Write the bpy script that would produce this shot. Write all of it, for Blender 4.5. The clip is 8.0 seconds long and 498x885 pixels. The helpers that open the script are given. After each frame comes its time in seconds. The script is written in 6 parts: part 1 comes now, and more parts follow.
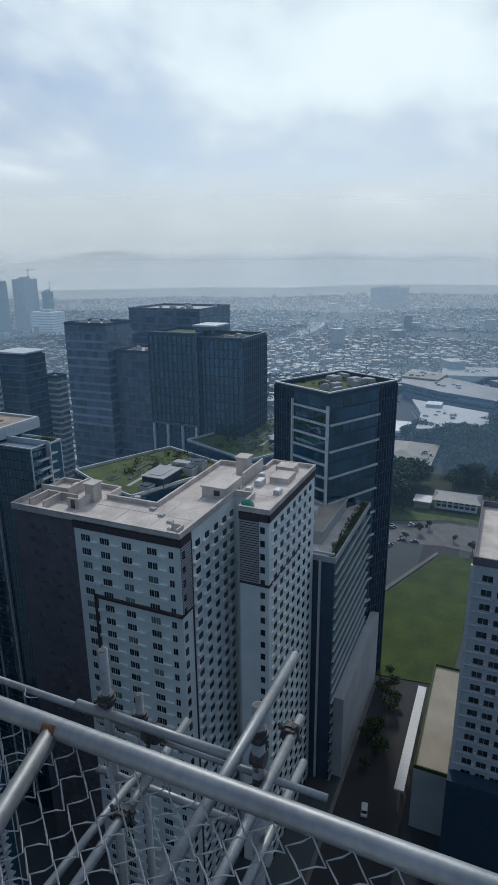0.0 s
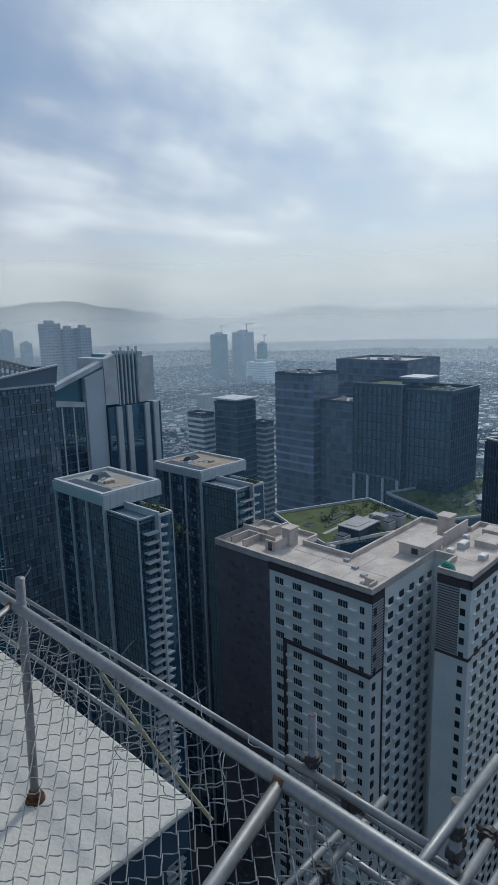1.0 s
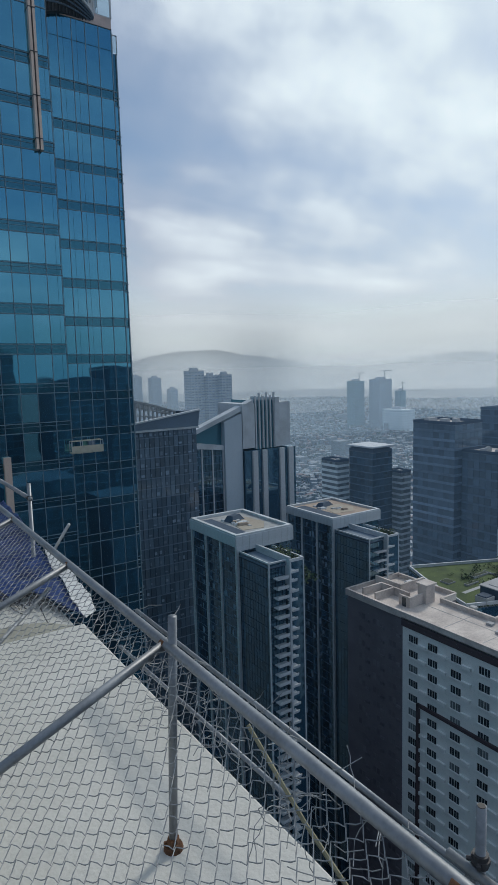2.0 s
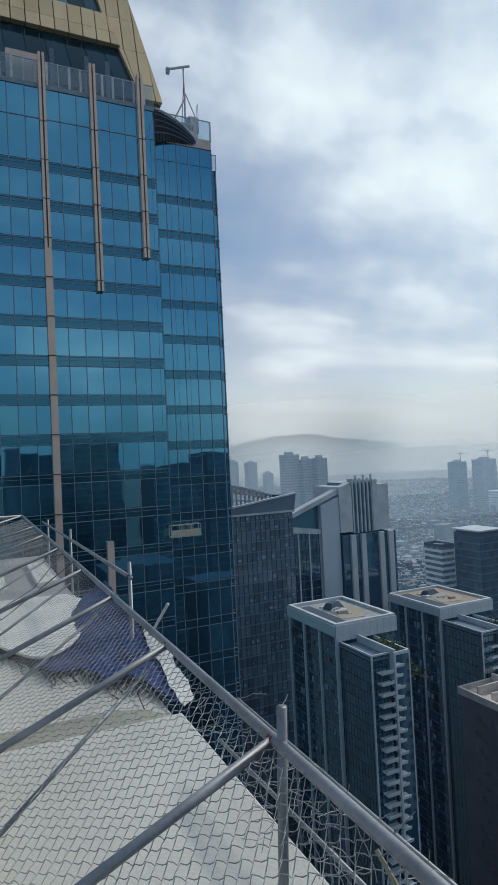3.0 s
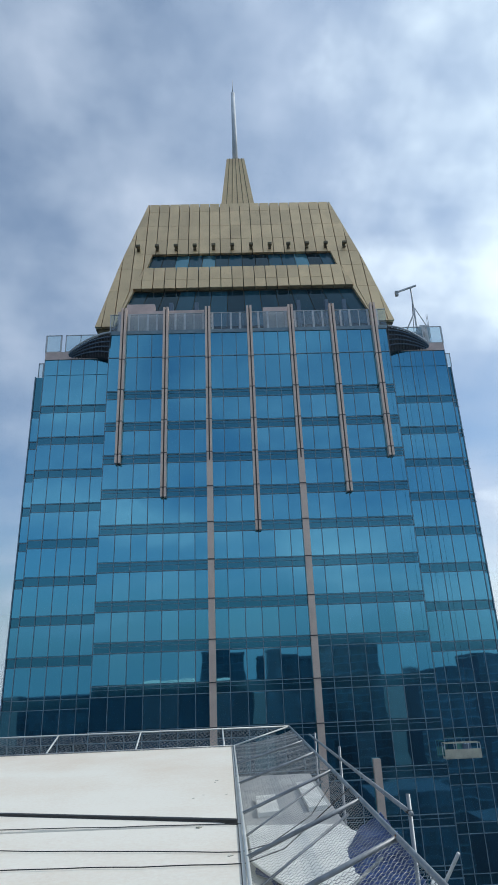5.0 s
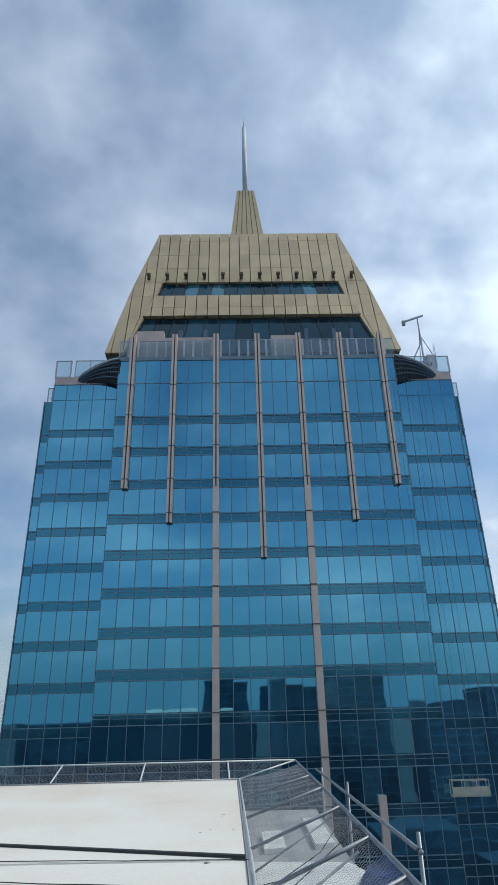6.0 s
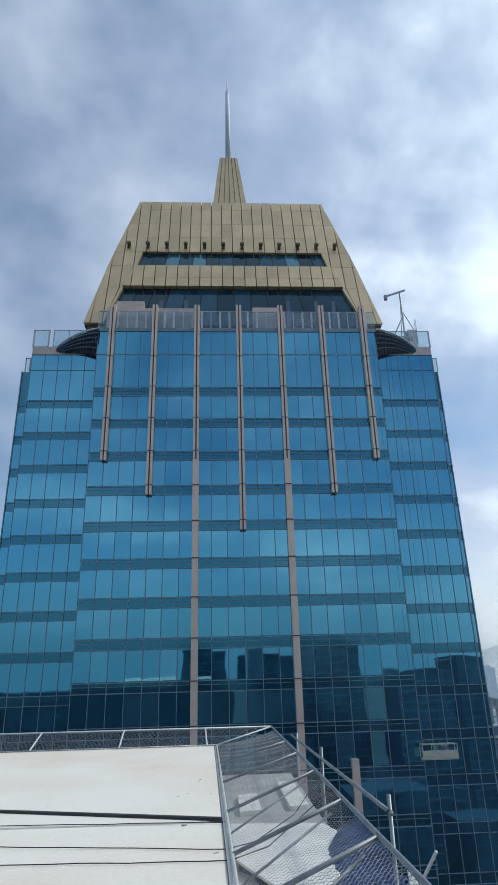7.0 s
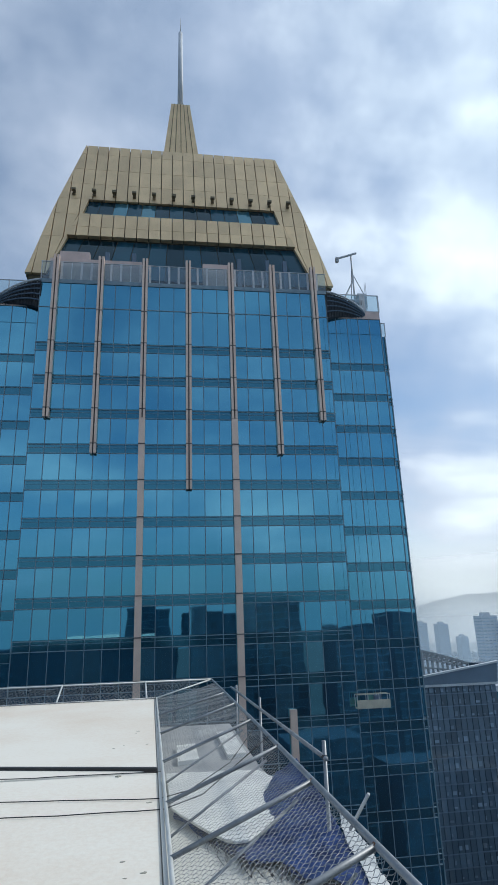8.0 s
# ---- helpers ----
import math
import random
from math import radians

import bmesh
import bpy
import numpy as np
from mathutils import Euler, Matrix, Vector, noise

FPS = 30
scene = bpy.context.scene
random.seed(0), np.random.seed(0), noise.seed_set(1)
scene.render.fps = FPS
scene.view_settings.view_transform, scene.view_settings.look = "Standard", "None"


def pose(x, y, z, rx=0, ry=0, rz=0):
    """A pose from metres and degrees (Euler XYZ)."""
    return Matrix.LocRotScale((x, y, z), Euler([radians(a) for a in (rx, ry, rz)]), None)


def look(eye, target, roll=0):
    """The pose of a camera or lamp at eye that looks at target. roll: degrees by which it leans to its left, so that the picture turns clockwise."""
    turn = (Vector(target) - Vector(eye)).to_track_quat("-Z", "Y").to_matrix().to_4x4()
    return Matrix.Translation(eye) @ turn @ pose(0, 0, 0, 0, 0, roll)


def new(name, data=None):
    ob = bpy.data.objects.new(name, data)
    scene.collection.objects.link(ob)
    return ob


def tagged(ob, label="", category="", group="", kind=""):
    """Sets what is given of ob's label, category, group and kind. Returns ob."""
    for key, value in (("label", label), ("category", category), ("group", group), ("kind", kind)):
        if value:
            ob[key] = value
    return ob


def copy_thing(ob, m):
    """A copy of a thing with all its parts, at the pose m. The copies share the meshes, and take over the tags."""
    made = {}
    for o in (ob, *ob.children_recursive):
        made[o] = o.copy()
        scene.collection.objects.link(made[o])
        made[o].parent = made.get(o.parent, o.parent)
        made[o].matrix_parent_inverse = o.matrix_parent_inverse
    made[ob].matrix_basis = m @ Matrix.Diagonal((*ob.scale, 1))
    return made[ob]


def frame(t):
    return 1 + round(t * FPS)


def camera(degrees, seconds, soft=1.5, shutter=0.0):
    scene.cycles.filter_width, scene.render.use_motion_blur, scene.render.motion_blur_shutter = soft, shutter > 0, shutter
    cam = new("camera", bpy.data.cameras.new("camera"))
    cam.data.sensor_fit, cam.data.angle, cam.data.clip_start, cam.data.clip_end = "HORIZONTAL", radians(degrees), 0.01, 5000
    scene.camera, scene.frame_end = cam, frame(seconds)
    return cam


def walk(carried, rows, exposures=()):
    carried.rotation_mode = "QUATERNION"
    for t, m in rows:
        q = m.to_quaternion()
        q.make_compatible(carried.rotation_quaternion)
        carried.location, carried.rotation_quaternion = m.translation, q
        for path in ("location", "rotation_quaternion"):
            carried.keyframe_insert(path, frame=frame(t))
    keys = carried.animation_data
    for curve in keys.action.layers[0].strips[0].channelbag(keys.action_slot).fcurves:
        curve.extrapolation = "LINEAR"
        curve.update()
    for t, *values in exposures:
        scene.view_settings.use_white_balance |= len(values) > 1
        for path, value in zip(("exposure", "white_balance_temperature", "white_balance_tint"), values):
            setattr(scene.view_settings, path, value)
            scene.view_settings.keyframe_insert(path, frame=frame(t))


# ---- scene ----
cam = camera(45.5, 8.0, soft=1.6)
PATH = [
    (0, (-2.302, -0.941, -1.762), (-0.549, -0.168, -2.335), -0.6),
    (0.5, (-2.387, -0.963, -1.675), (-0.761, 0.096, -2.157), -1.0),
    (1, (-2.5, -0.996, -1.565), (-1.076, 0.35, -1.965), -1.5),
    (1.5, (-2.529, -0.968, -1.562), (-1.314, 0.586, -1.889), -2.2),
    (1.7, (-2.533, -0.955, -1.562), (-1.369, 0.643, -1.862), -1.9),
    (2.8, (-2.469, -0.705, -1.66), (-1.557, 1.076, -1.657), -2.3),
    (3, (-2.476, -0.71, -1.664), (-1.636, 1.104, -1.607), -2.8),
    (3.5, (-2.495, -0.717, -1.647), (-1.861, 1.162, -1.392), -2.8),
    (4, (-2.545, -0.839, -1.59), (-2.154, 1.079, -1.18), -2.6),
    (4.5, (-2.595, -0.945, -1.56), (-2.418, 0.966, -0.997), -2.8),
    (5, (-2.63, -1.048, -1.537), (-2.575, 0.815, -0.813), -2.3),
    (5.2, (-2.634, -1.08, -1.544), (-2.595, 0.761, -0.763), -2.2),
    (6.3, (-2.722, -1.255, -1.508), (-2.678, 0.575, -0.702), -1.1),
    (6.5, (-2.718, -1.266, -1.516), (-2.663, 0.575, -0.734), -1.1),
    (7, (-2.706, -1.218, -1.504), (-2.604, 0.645, -0.784), -1.5),
    (7.5, (-2.677, -1.121, -1.533), (-2.52, 0.738, -0.814), -1.3),
    (8, (-2.635, -0.939, -1.562), (-2.358, 0.951, -0.969), -2.0),
]
EXPOSURES = [(0.0, -0.27, 6350, 10), (0.5, -0.30, 6400, 10), (1.5, -0.27, 6500, 10), (3.0, -0.15, 6600, 9), (4.0, -0.04, 6400, 8), (5.0, 0.20, 6350, 8), (8.0, 0.19, 6350, 9)]
walk(cam, [(t, look(eye, target, roll)) for t, eye, target, roll in PATH], EXPOSURES)

# ---------------------------------------------------------------- light
SUN_AZ, SUN_EL = radians(73), radians(38)          # clockwise from +Y, up
SUN_DIR = Vector((math.sin(SUN_AZ) * math.cos(SUN_EL), math.cos(SUN_AZ) * math.cos(SUN_EL), math.sin(SUN_EL)))
GROUND = -145.0

sun = new("sun", bpy.data.lights.new("sun", "SUN"))
sun.data.energy, sun.data.angle, sun.data.color = 1.9, radians(7), (1.0, 0.94, 0.85)
sun.matrix_world = look(SUN_DIR * 50, (0, 0, 0))


def node(nt, kind):
    return nt.nodes.new(kind)


def math_node(nt, op, a, b=None, clamp=False):
    n = node(nt, "ShaderNodeMath")
    n.operation, n.use_clamp = op, clamp
    for i, v in enumerate((a, b)):
        if v is None:
            continue
        if isinstance(v, (int, float)):
            n.inputs[i].default_value = v
        else:
            nt.links.new(v, n.inputs[i])
    return n.outputs[0]


def mix_rgb(nt, fac, a, b, blend="MIX"):
    n = node(nt, "ShaderNodeMix")
    n.data_type, n.blend_type = "RGBA", blend
    for sock, v in ((n.inputs[0], fac), (n.inputs[6], a), (n.inputs[7], b)):
        if isinstance(v, (int, float)):
            sock.default_value = v
        elif isinstance(v, tuple):
            sock.default_value = (*v[:3], 1)
        else:
            nt.links.new(v, sock)
    return n.outputs[2]


def ramp(nt, fac, stops):
    n = node(nt, "ShaderNodeValToRGB")
    els = n.color_ramp.elements
    while len(els) < len(stops):
        els.new(0.5)
    for e, (p, c) in zip(els, stops):
        e.position, e.color = p, (*c, 1) if isinstance(c, tuple) else (c, c, c, 1)
    nt.links.new(fac, n.inputs[0])
    return n.outputs[0]


def make_world():
    w = bpy.data.worlds.new("sky")
    scene.world = w
    w.use_nodes = True
    nt = w.node_tree
    nt.nodes.clear()
    sky = node(nt, "ShaderNodeTexSky")
    sky.sky_type, sky.sun_disc, sky.sun_elevation, sky.sun_rotation = "NISHITA", False, SUN_EL, SUN_AZ
    sky.air_density, sky.dust_density, sky.altitude = 1.0, 1.2, 150.0
    co = node(nt, "ShaderNodeTexCoord").outputs["Generated"]
    sep = node(nt, "ShaderNodeSeparateXYZ")
    nt.links.new(co, sep.inputs[0])
    up = math_node(nt, "MAXIMUM", sep.outputs[2], 0.0)
    # cloud layer: the direction laid on a high flat deck
    deck = math_node(nt, "ADD", up, 0.16)
    flat = node(nt, "ShaderNodeCombineXYZ")
    nt.links.new(math_node(nt, "DIVIDE", sep.outputs[0], deck), flat.inputs[0])
    nt.links.new(math_node(nt, "DIVIDE", sep.outputs[1], deck), flat.inputs[1])
    mp = node(nt, "ShaderNodeMapping")
    mp.inputs["Rotation"].default_value = (0, 0, radians(-28))
    mp.inputs["Scale"].default_value = (0.62, 0.95, 1)
    nt.links.new(flat.outputs[0], mp.inputs[0])
    big = node(nt, "ShaderNodeTexNoise")
    big.inputs["Scale"].default_value, big.inputs["Detail"].default_value, big.inputs["Roughness"].default_value = 1.05, 5, 0.5
    big.inputs["Distortion"].default_value = 0.35
    fine = node(nt, "ShaderNodeTexNoise")
    fine.inputs["Scale"].default_value, fine.inputs["Detail"].default_value = 2.7, 6
    nt.links.new(mp.outputs[0], big.inputs[0])
    nt.links.new(mp.outputs[0], fine.inputs[0])
    puff = node(nt, "ShaderNodeTexNoise")
    puff.inputs["Scale"].default_value, puff.inputs["Detail"].default_value, puff.inputs["Roughness"].default_value = 5.5, 5, 0.5
    nt.links.new(co, puff.inputs[0])
    dens = math_node(nt, "ADD", math_node(nt, "MULTIPLY", big.outputs[0], 0.55), math_node(nt, "ADD", math_node(nt, "MULTIPLY", fine.outputs[0], 0.15), math_node(nt, "MULTIPLY", puff.outputs[0], 0.30)))
    dens = math_node(nt, "ADD", math_node(nt, "MULTIPLY", math_node(nt, "SUBTRACT", dens, 0.5), 1.10), 0.5)
    dot = node(nt, "ShaderNodeVectorMath")
    dot.operation = "DOT_PRODUCT"
    nt.links.new(co, dot.inputs[0])
    dot.inputs[1].default_value = SUN_DIR
    aim = dot.outputs["Value"]
    near = math_node(nt, "MULTIPLY", math_node(nt, "ADD", aim, 0.05), 0.95, True)          # 0 away from the sun, 1 at it
    cover = ramp(nt, math_node(nt, "ADD", dens, math_node(nt, "MULTIPLY", near, 0.12)), [(0.38, 0.0), (0.62, 1.0)])
    shade = ramp(nt, math_node(nt, "ADD", dens, math_node(nt, "MULTIPLY", near, 0.04)), [(0.38, (0.37, 0.49, 0.66)), (0.53, (0.50, 0.60, 0.76)), (0.68, (0.72, 0.79, 0.93))])
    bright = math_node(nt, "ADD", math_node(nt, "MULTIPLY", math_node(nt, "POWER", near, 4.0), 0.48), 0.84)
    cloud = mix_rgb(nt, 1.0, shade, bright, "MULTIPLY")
    # thin cloud in front of the sun glares white, streaked with grey
    lit = ramp(nt, math_node(nt, "ADD", aim, math_node(nt, "MULTIPLY", math_node(nt, "SUBTRACT", dens, 0.5), 1.5)), [(0.68, 0.0), (1.08, 1.0)])
    glare = mix_rgb(nt, ramp(nt, dens, [(0.38, 0.0), (0.62, 1.0)]), (0.70, 0.83, 0.92), (1.02, 1.16, 1.22))
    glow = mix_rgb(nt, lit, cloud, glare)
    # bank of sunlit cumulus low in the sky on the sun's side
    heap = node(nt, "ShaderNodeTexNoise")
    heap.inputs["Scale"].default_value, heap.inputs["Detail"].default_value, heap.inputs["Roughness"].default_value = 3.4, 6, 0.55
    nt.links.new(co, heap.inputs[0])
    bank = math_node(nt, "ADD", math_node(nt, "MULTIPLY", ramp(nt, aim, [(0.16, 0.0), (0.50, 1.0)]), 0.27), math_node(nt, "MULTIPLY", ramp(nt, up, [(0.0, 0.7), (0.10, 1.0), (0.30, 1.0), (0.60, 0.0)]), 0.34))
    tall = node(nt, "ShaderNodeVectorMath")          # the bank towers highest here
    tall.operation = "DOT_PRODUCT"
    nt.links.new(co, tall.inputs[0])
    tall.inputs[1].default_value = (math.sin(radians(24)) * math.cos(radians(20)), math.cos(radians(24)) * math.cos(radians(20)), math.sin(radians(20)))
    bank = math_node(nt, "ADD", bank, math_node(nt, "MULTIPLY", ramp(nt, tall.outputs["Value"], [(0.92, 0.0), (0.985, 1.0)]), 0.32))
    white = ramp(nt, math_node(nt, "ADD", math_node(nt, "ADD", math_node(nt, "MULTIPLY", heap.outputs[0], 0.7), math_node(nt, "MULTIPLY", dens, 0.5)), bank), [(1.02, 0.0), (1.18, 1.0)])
    blue = mix_rgb(nt, 1.0, sky.outputs[0], SKY, "MULTIPLY")
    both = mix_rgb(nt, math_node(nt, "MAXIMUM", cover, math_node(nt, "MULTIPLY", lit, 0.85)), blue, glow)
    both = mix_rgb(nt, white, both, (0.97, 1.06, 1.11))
    hz = ramp(nt, up, [(0.0, 1.0), (0.04, 0.86), (0.08, 0.62), (0.16, 0.2), (0.26, 0.0)])
    pale = mix_rgb(nt, ramp(nt, aim, [(0.0, 0.0), (0.56, 1.0)]), (0.17, 0.285, 0.375), (0.90, 0.96, 0.95))
    full = mix_rgb(nt, hz, both, pale)
    bg = node(nt, "ShaderNodeBackground")
    nt.links.new(full, bg.inputs[0])
    bg.inputs[1].default_value = 1.0
    nt.links.new(bg.outputs[0], node(nt, "ShaderNodeOutputWorld").inputs[0])


SKY = (0.085, 0.100, 0.110)
make_world()


# ---------------------------------------------------------------- materials
def mat(name, col, col2=None, rough=0.7, metal=0.0, scale=1.0, fine=14.0, var=0.25, bump=0.0, ior=1.5, spread=0.0, stretch=(1, 1, 1)):
    """A surface with broad stains and fine grain; spread: differences from piece to piece."""
    m = bpy.data.materials.new(name)
    m.use_nodes = True
    nt = m.node_tree
    p = nt.nodes["Principled BSDF"]
    co = node(nt, "ShaderNodeTexCoord").outputs["Object"]
    mp = node(nt, "ShaderNodeMapping")
    mp.inputs["Scale"].default_value = stretch
    nt.links.new(co, mp.inputs[0])
    a = node(nt, "ShaderNodeTexNoise")
    a.inputs["Scale"].default_value, a.inputs["Detail"].default_value = scale, 5
    b = node(nt, "ShaderNodeTexNoise")
    b.inputs["Scale"].default_value, b.inputs["Detail"].default_value = scale * fine, 3
    nt.links.new(mp.outputs[0], a.inputs[0])
    nt.links.new(mp.outputs[0], b.inputs[0])
    col2 = col2 or tuple(c * (1 - var) for c in col)
    f = ramp(nt, math_node(nt, "ADD", math_node(nt, "MULTIPLY", a.outputs[0], 0.7), math_node(nt, "MULTIPLY", b.outputs[0], 0.3)), [(0.36, 0.0), (0.62, 1.0)])
    c = mix_rgb(nt, f, col2, col)
    if spread:
        isl = node(nt, "ShaderNodeNewGeometry").outputs["Random Per Island"]
        obr = node(nt, "ShaderNodeObjectInfo").outputs["Random"]
        r = math_node(nt, "FRACT", math_node(nt, "ADD", isl, obr))
        k = math_node(nt, "ADD", math_node(nt, "MULTIPLY", r, 2 * spread), 1 - spread)
        c = mix_rgb(nt, 1.0, c, k, "MULTIPLY")
    nt.links.new(c, p.inputs["Base Color"])
    nt.links.new(math_node(nt, "ADD", math_node(nt, "MULTIPLY", b.outputs[0], 0.2), rough - 0.1, True), p.inputs["Roughness"])
    p.inputs["Metallic"].default_value = metal
    p.inputs["IOR"].default_value = ior
    if bump:
        bp = node(nt, "ShaderNodeBump")
        bp.inputs["Strength"].default_value, bp.inputs["Distance"].default_value = 0.6, bump
        nt.links.new(b.outputs[0], bp.inputs["Height"])
        nt.links.new(bp.outputs[0], p.inputs["Normal"])
    return m


def glass_mat(name, base, tint, ior=2.2, rough=0.04, wave=0.02, spread=0.35, scale=0.35):
    """Coated curtain-wall glass: dark behind, tinted mirror in front, each pane a little different."""
    m = bpy.data.materials.new(name)
    m.use_nodes = True
    nt = m.node_tree
    p = nt.nodes["Principled BSDF"]
    isl = node(nt, "ShaderNodeNewGeometry").outputs["Random Per Island"]
    obr = node(nt, "ShaderNodeObjectInfo").outputs["Random"]
    r = math_node(nt, "FRACT", math_node(nt, "ADD", isl, obr))
    k = math_node(nt, "ADD", math_node(nt, "MULTIPLY", r, 2 * spread), 1 - spread)
    nt.links.new(mix_rgb(nt, 1.0, base, k, "MULTIPLY"), p.inputs["Base Color"])
    p.inputs["Specular Tint"].default_value = (*tint, 1)
    p.inputs["IOR"].default_value = ior
    p.inputs["Roughness"].default_value = rough
    co = node(nt, "ShaderNodeTexCoord").outputs["Object"]
    n = node(nt, "ShaderNodeTexNoise")
    n.inputs["Scale"].default_value, n.inputs["Detail"].default_value = scale, 1
    nt.links.new(co, n.inputs[0])
    bp = node(nt, "ShaderNodeBump")
    bp.inputs["Strength"].default_value, bp.inputs["Distance"].default_value = 0.5, wave
    nt.links.new(n.outputs[0], bp.inputs["Height"])
    nt.links.new(bp.outputs[0], p.inputs["Normal"])
    return m


def clear_mat(name, tint, gloss):
    """Thin see-through glass with a share of mirror."""
    m = bpy.data.materials.new(name)
    m.use_nodes = True
    nt = m.node_tree
    nt.nodes.clear()
    a, b, k = node(nt, "ShaderNodeBsdfTransparent"), node(nt, "ShaderNodeBsdfGlossy"), node(nt, "ShaderNodeMixShader")
    a.inputs[0].default_value = (*tint, 1)
    b.inputs["Roughness"].default_value = 0.04
    k.inputs[0].default_value = gloss
    nt.links.new(a.outputs[0], k.inputs[1])
    nt.links.new(b.outputs[0], k.inputs[2])
    nt.links.new(k.outputs[0], node(nt, "ShaderNodeOutputMaterial").inputs[0])
    return m


M_GALV = mat("galvanised_pipe", (0.285, 0.31, 0.335), (0.17, 0.185, 0.20), rough=0.48, metal=0.5, scale=5, fine=14, bump=0.0008)
M_PIPEL = mat("pale_pipe", (0.60, 0.62, 0.61), (0.47, 0.49, 0.48), rough=0.5, metal=0.2, scale=4, fine=14, bump=0.0008)
M_WIRE = mat("wire", (0.31, 0.33, 0.34), rough=0.5, metal=0.15, scale=6)
M_RUST = mat("rust", (0.20, 0.09, 0.04), (0.07, 0.04, 0.025), rough=0.9, scale=20, bump=0.004)
M_ROOF = mat("roof_paint", (0.78, 0.75, 0.67), (0.70, 0.62, 0.52), rough=0.75, scale=0.55, fine=40, bump=0.004)
M_LEDGE = mat("ledge_concrete", (0.58, 0.585, 0.555), (0.47, 0.475, 0.44), rough=0.85, scale=0.9, fine=60, bump=0.006)
M_WALLBLUE = mat("dark_wall", (0.028, 0.062, 0.105), rough=0.8, scale=1.0, bump=0.004)
M_BLACK = mat("rubber_and_bore_black", (0.03, 0.03, 0.03), rough=0.6, scale=5)
M_TARP_B = mat("blue_tarp", (0.016, 0.050, 0.185), (0.007, 0.020, 0.075), rough=0.5, scale=5, fine=9, bump=0.01)
M_TARP_W = mat("white_tarp", (0.74, 0.75, 0.72), (0.60, 0.61, 0.60), rough=0.6, scale=4, fine=9, bump=0.01)
# darker grey for the painted ledge shadow and for chipped roof paint
M_SHADE_CHIP = mat("shade_and_chip_grey", (0.36, 0.36, 0.30), (0.26, 0.26, 0.22), rough=0.9, scale=2.0, fine=30, bump=0.006)
M_DAMP = mat("damp_concrete", (0.38, 0.39, 0.39), (0.25, 0.26, 0.27), rough=0.85, scale=0.9, fine=40, bump=0.006)
M_STRAW = mat("straw", (0.32, 0.30, 0.20), rough=0.9, scale=8)

M_TGLASS = glass_mat("tower_glass", (0.010, 0.036, 0.054), (0.27, 0.77, 1.0), ior=6.9, spread=0.5, wave=0.016, rough=0.02)
M_TSPAN = glass_mat("spandrel_glass", (0.007, 0.034, 0.050), (0.24, 0.74, 0.96), ior=3.3, rough=0.1, spread=0.1)
M_TBLIND = glass_mat("blinded_tower_glass", (0.035, 0.095, 0.125), (0.30, 0.80, 1.0), ior=7.4, spread=0.5, wave=0.012, rough=0.03)
M_TMULL = mat("dark_mullion", (0.24, 0.33, 0.38), rough=0.5, metal=0.2, scale=2)
M_FIN = mat("bronze_fin", (0.86, 0.65, 0.52), (0.76, 0.56, 0.45), rough=0.45, metal=0.3, scale=0.6)
M_FIND = mat("fin_groove", (0.10, 0.07, 0.07), rough=0.6)
M_GOLD = mat("gold_panel", (0.80, 0.59, 0.335), (0.68, 0.495, 0.28), rough=0.42, metal=0.25, scale=0.35, fine=12, spread=0.10)
M_GOLDJ = mat("panel_joint", (0.17, 0.14, 0.08), rough=0.7)
M_PINK = mat("pink_render", (0.78, 0.61, 0.55), rough=0.8, scale=0.5)
M_CLEAR = clear_mat("balustrade_glass", (0.84, 0.92, 0.93), 0.13)
M_STEELW = mat("white_steel", (0.62, 0.64, 0.66), rough=0.5, scale=3)
M_DARKST = mat("dark_steel", (0.05, 0.05, 0.055), rough=0.6, scale=2)

M_WHITEW = mat("white_wall", (0.80, 0.84, 0.83), (0.68, 0.74, 0.74), rough=0.85, scale=0.15, fine=10)
M_BROWNW = mat("brown_wall", (0.165, 0.15, 0.172), (0.128, 0.117, 0.135), rough=0.85, scale=0.2)
M_MAROON = mat("maroon_trim", (0.06, 0.035, 0.04), rough=0.8)
M_WIN = glass_mat("window_glass", (0.020, 0.028, 0.034), (0.9, 0.95, 1), ior=1.55, spread=0.7, rough=0.08)
M_DECK = mat("roof_deck", (0.66, 0.60, 0.55), (0.42, 0.375, 0.35), rough=0.9, scale=0.22, fine=9, bump=0.01)
M_SAND = mat("sandy_deck", (0.42, 0.34, 0.27), (0.30, 0.24, 0.20), rough=0.95, scale=0.25)
M_CONC = mat("concrete", (0.42, 0.43, 0.44), (0.34, 0.35, 0.36), rough=0.85, scale=0.15)
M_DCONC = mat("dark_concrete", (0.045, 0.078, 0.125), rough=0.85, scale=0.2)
M_GLASSD = glass_mat("dark_glass", (0.010, 0.038, 0.068), (0.52, 0.84, 1), ior=2.8, spread=0.9, wave=0.03)
M_GLASSG = glass_mat("grey_glass", (0.028, 0.064, 0.098), (0.8, 0.92, 1), ior=1.9, spread=0.4, wave=0.03)
M_SLATE = mat("slate_panel", (0.13, 0.19, 0.26), rough=0.6, scale=0.2)
M_FRAMEL = mat("light_frame", (0.60, 0.64, 0.67), rough=0.6, scale=0.3)
M_GREEN = mat("roof_grass", (0.085, 0.125, 0.035), (0.038, 0.062, 0.020), rough=0.95, scale=0.25, fine=8)
M_FIELD = mat("field_grass", (0.050, 0.085, 0.012), (0.022, 0.042, 0.007), rough=0.95, scale=0.09, fine=8)
M_LEAF = mat("foliage", (0.045, 0.075, 0.022), (0.022, 0.040, 0.014), rough=0.9, scale=0.3, spread=0.45)
M_TRUNK = mat("bark", (0.10, 0.075, 0.05), rough=0.95, scale=4)
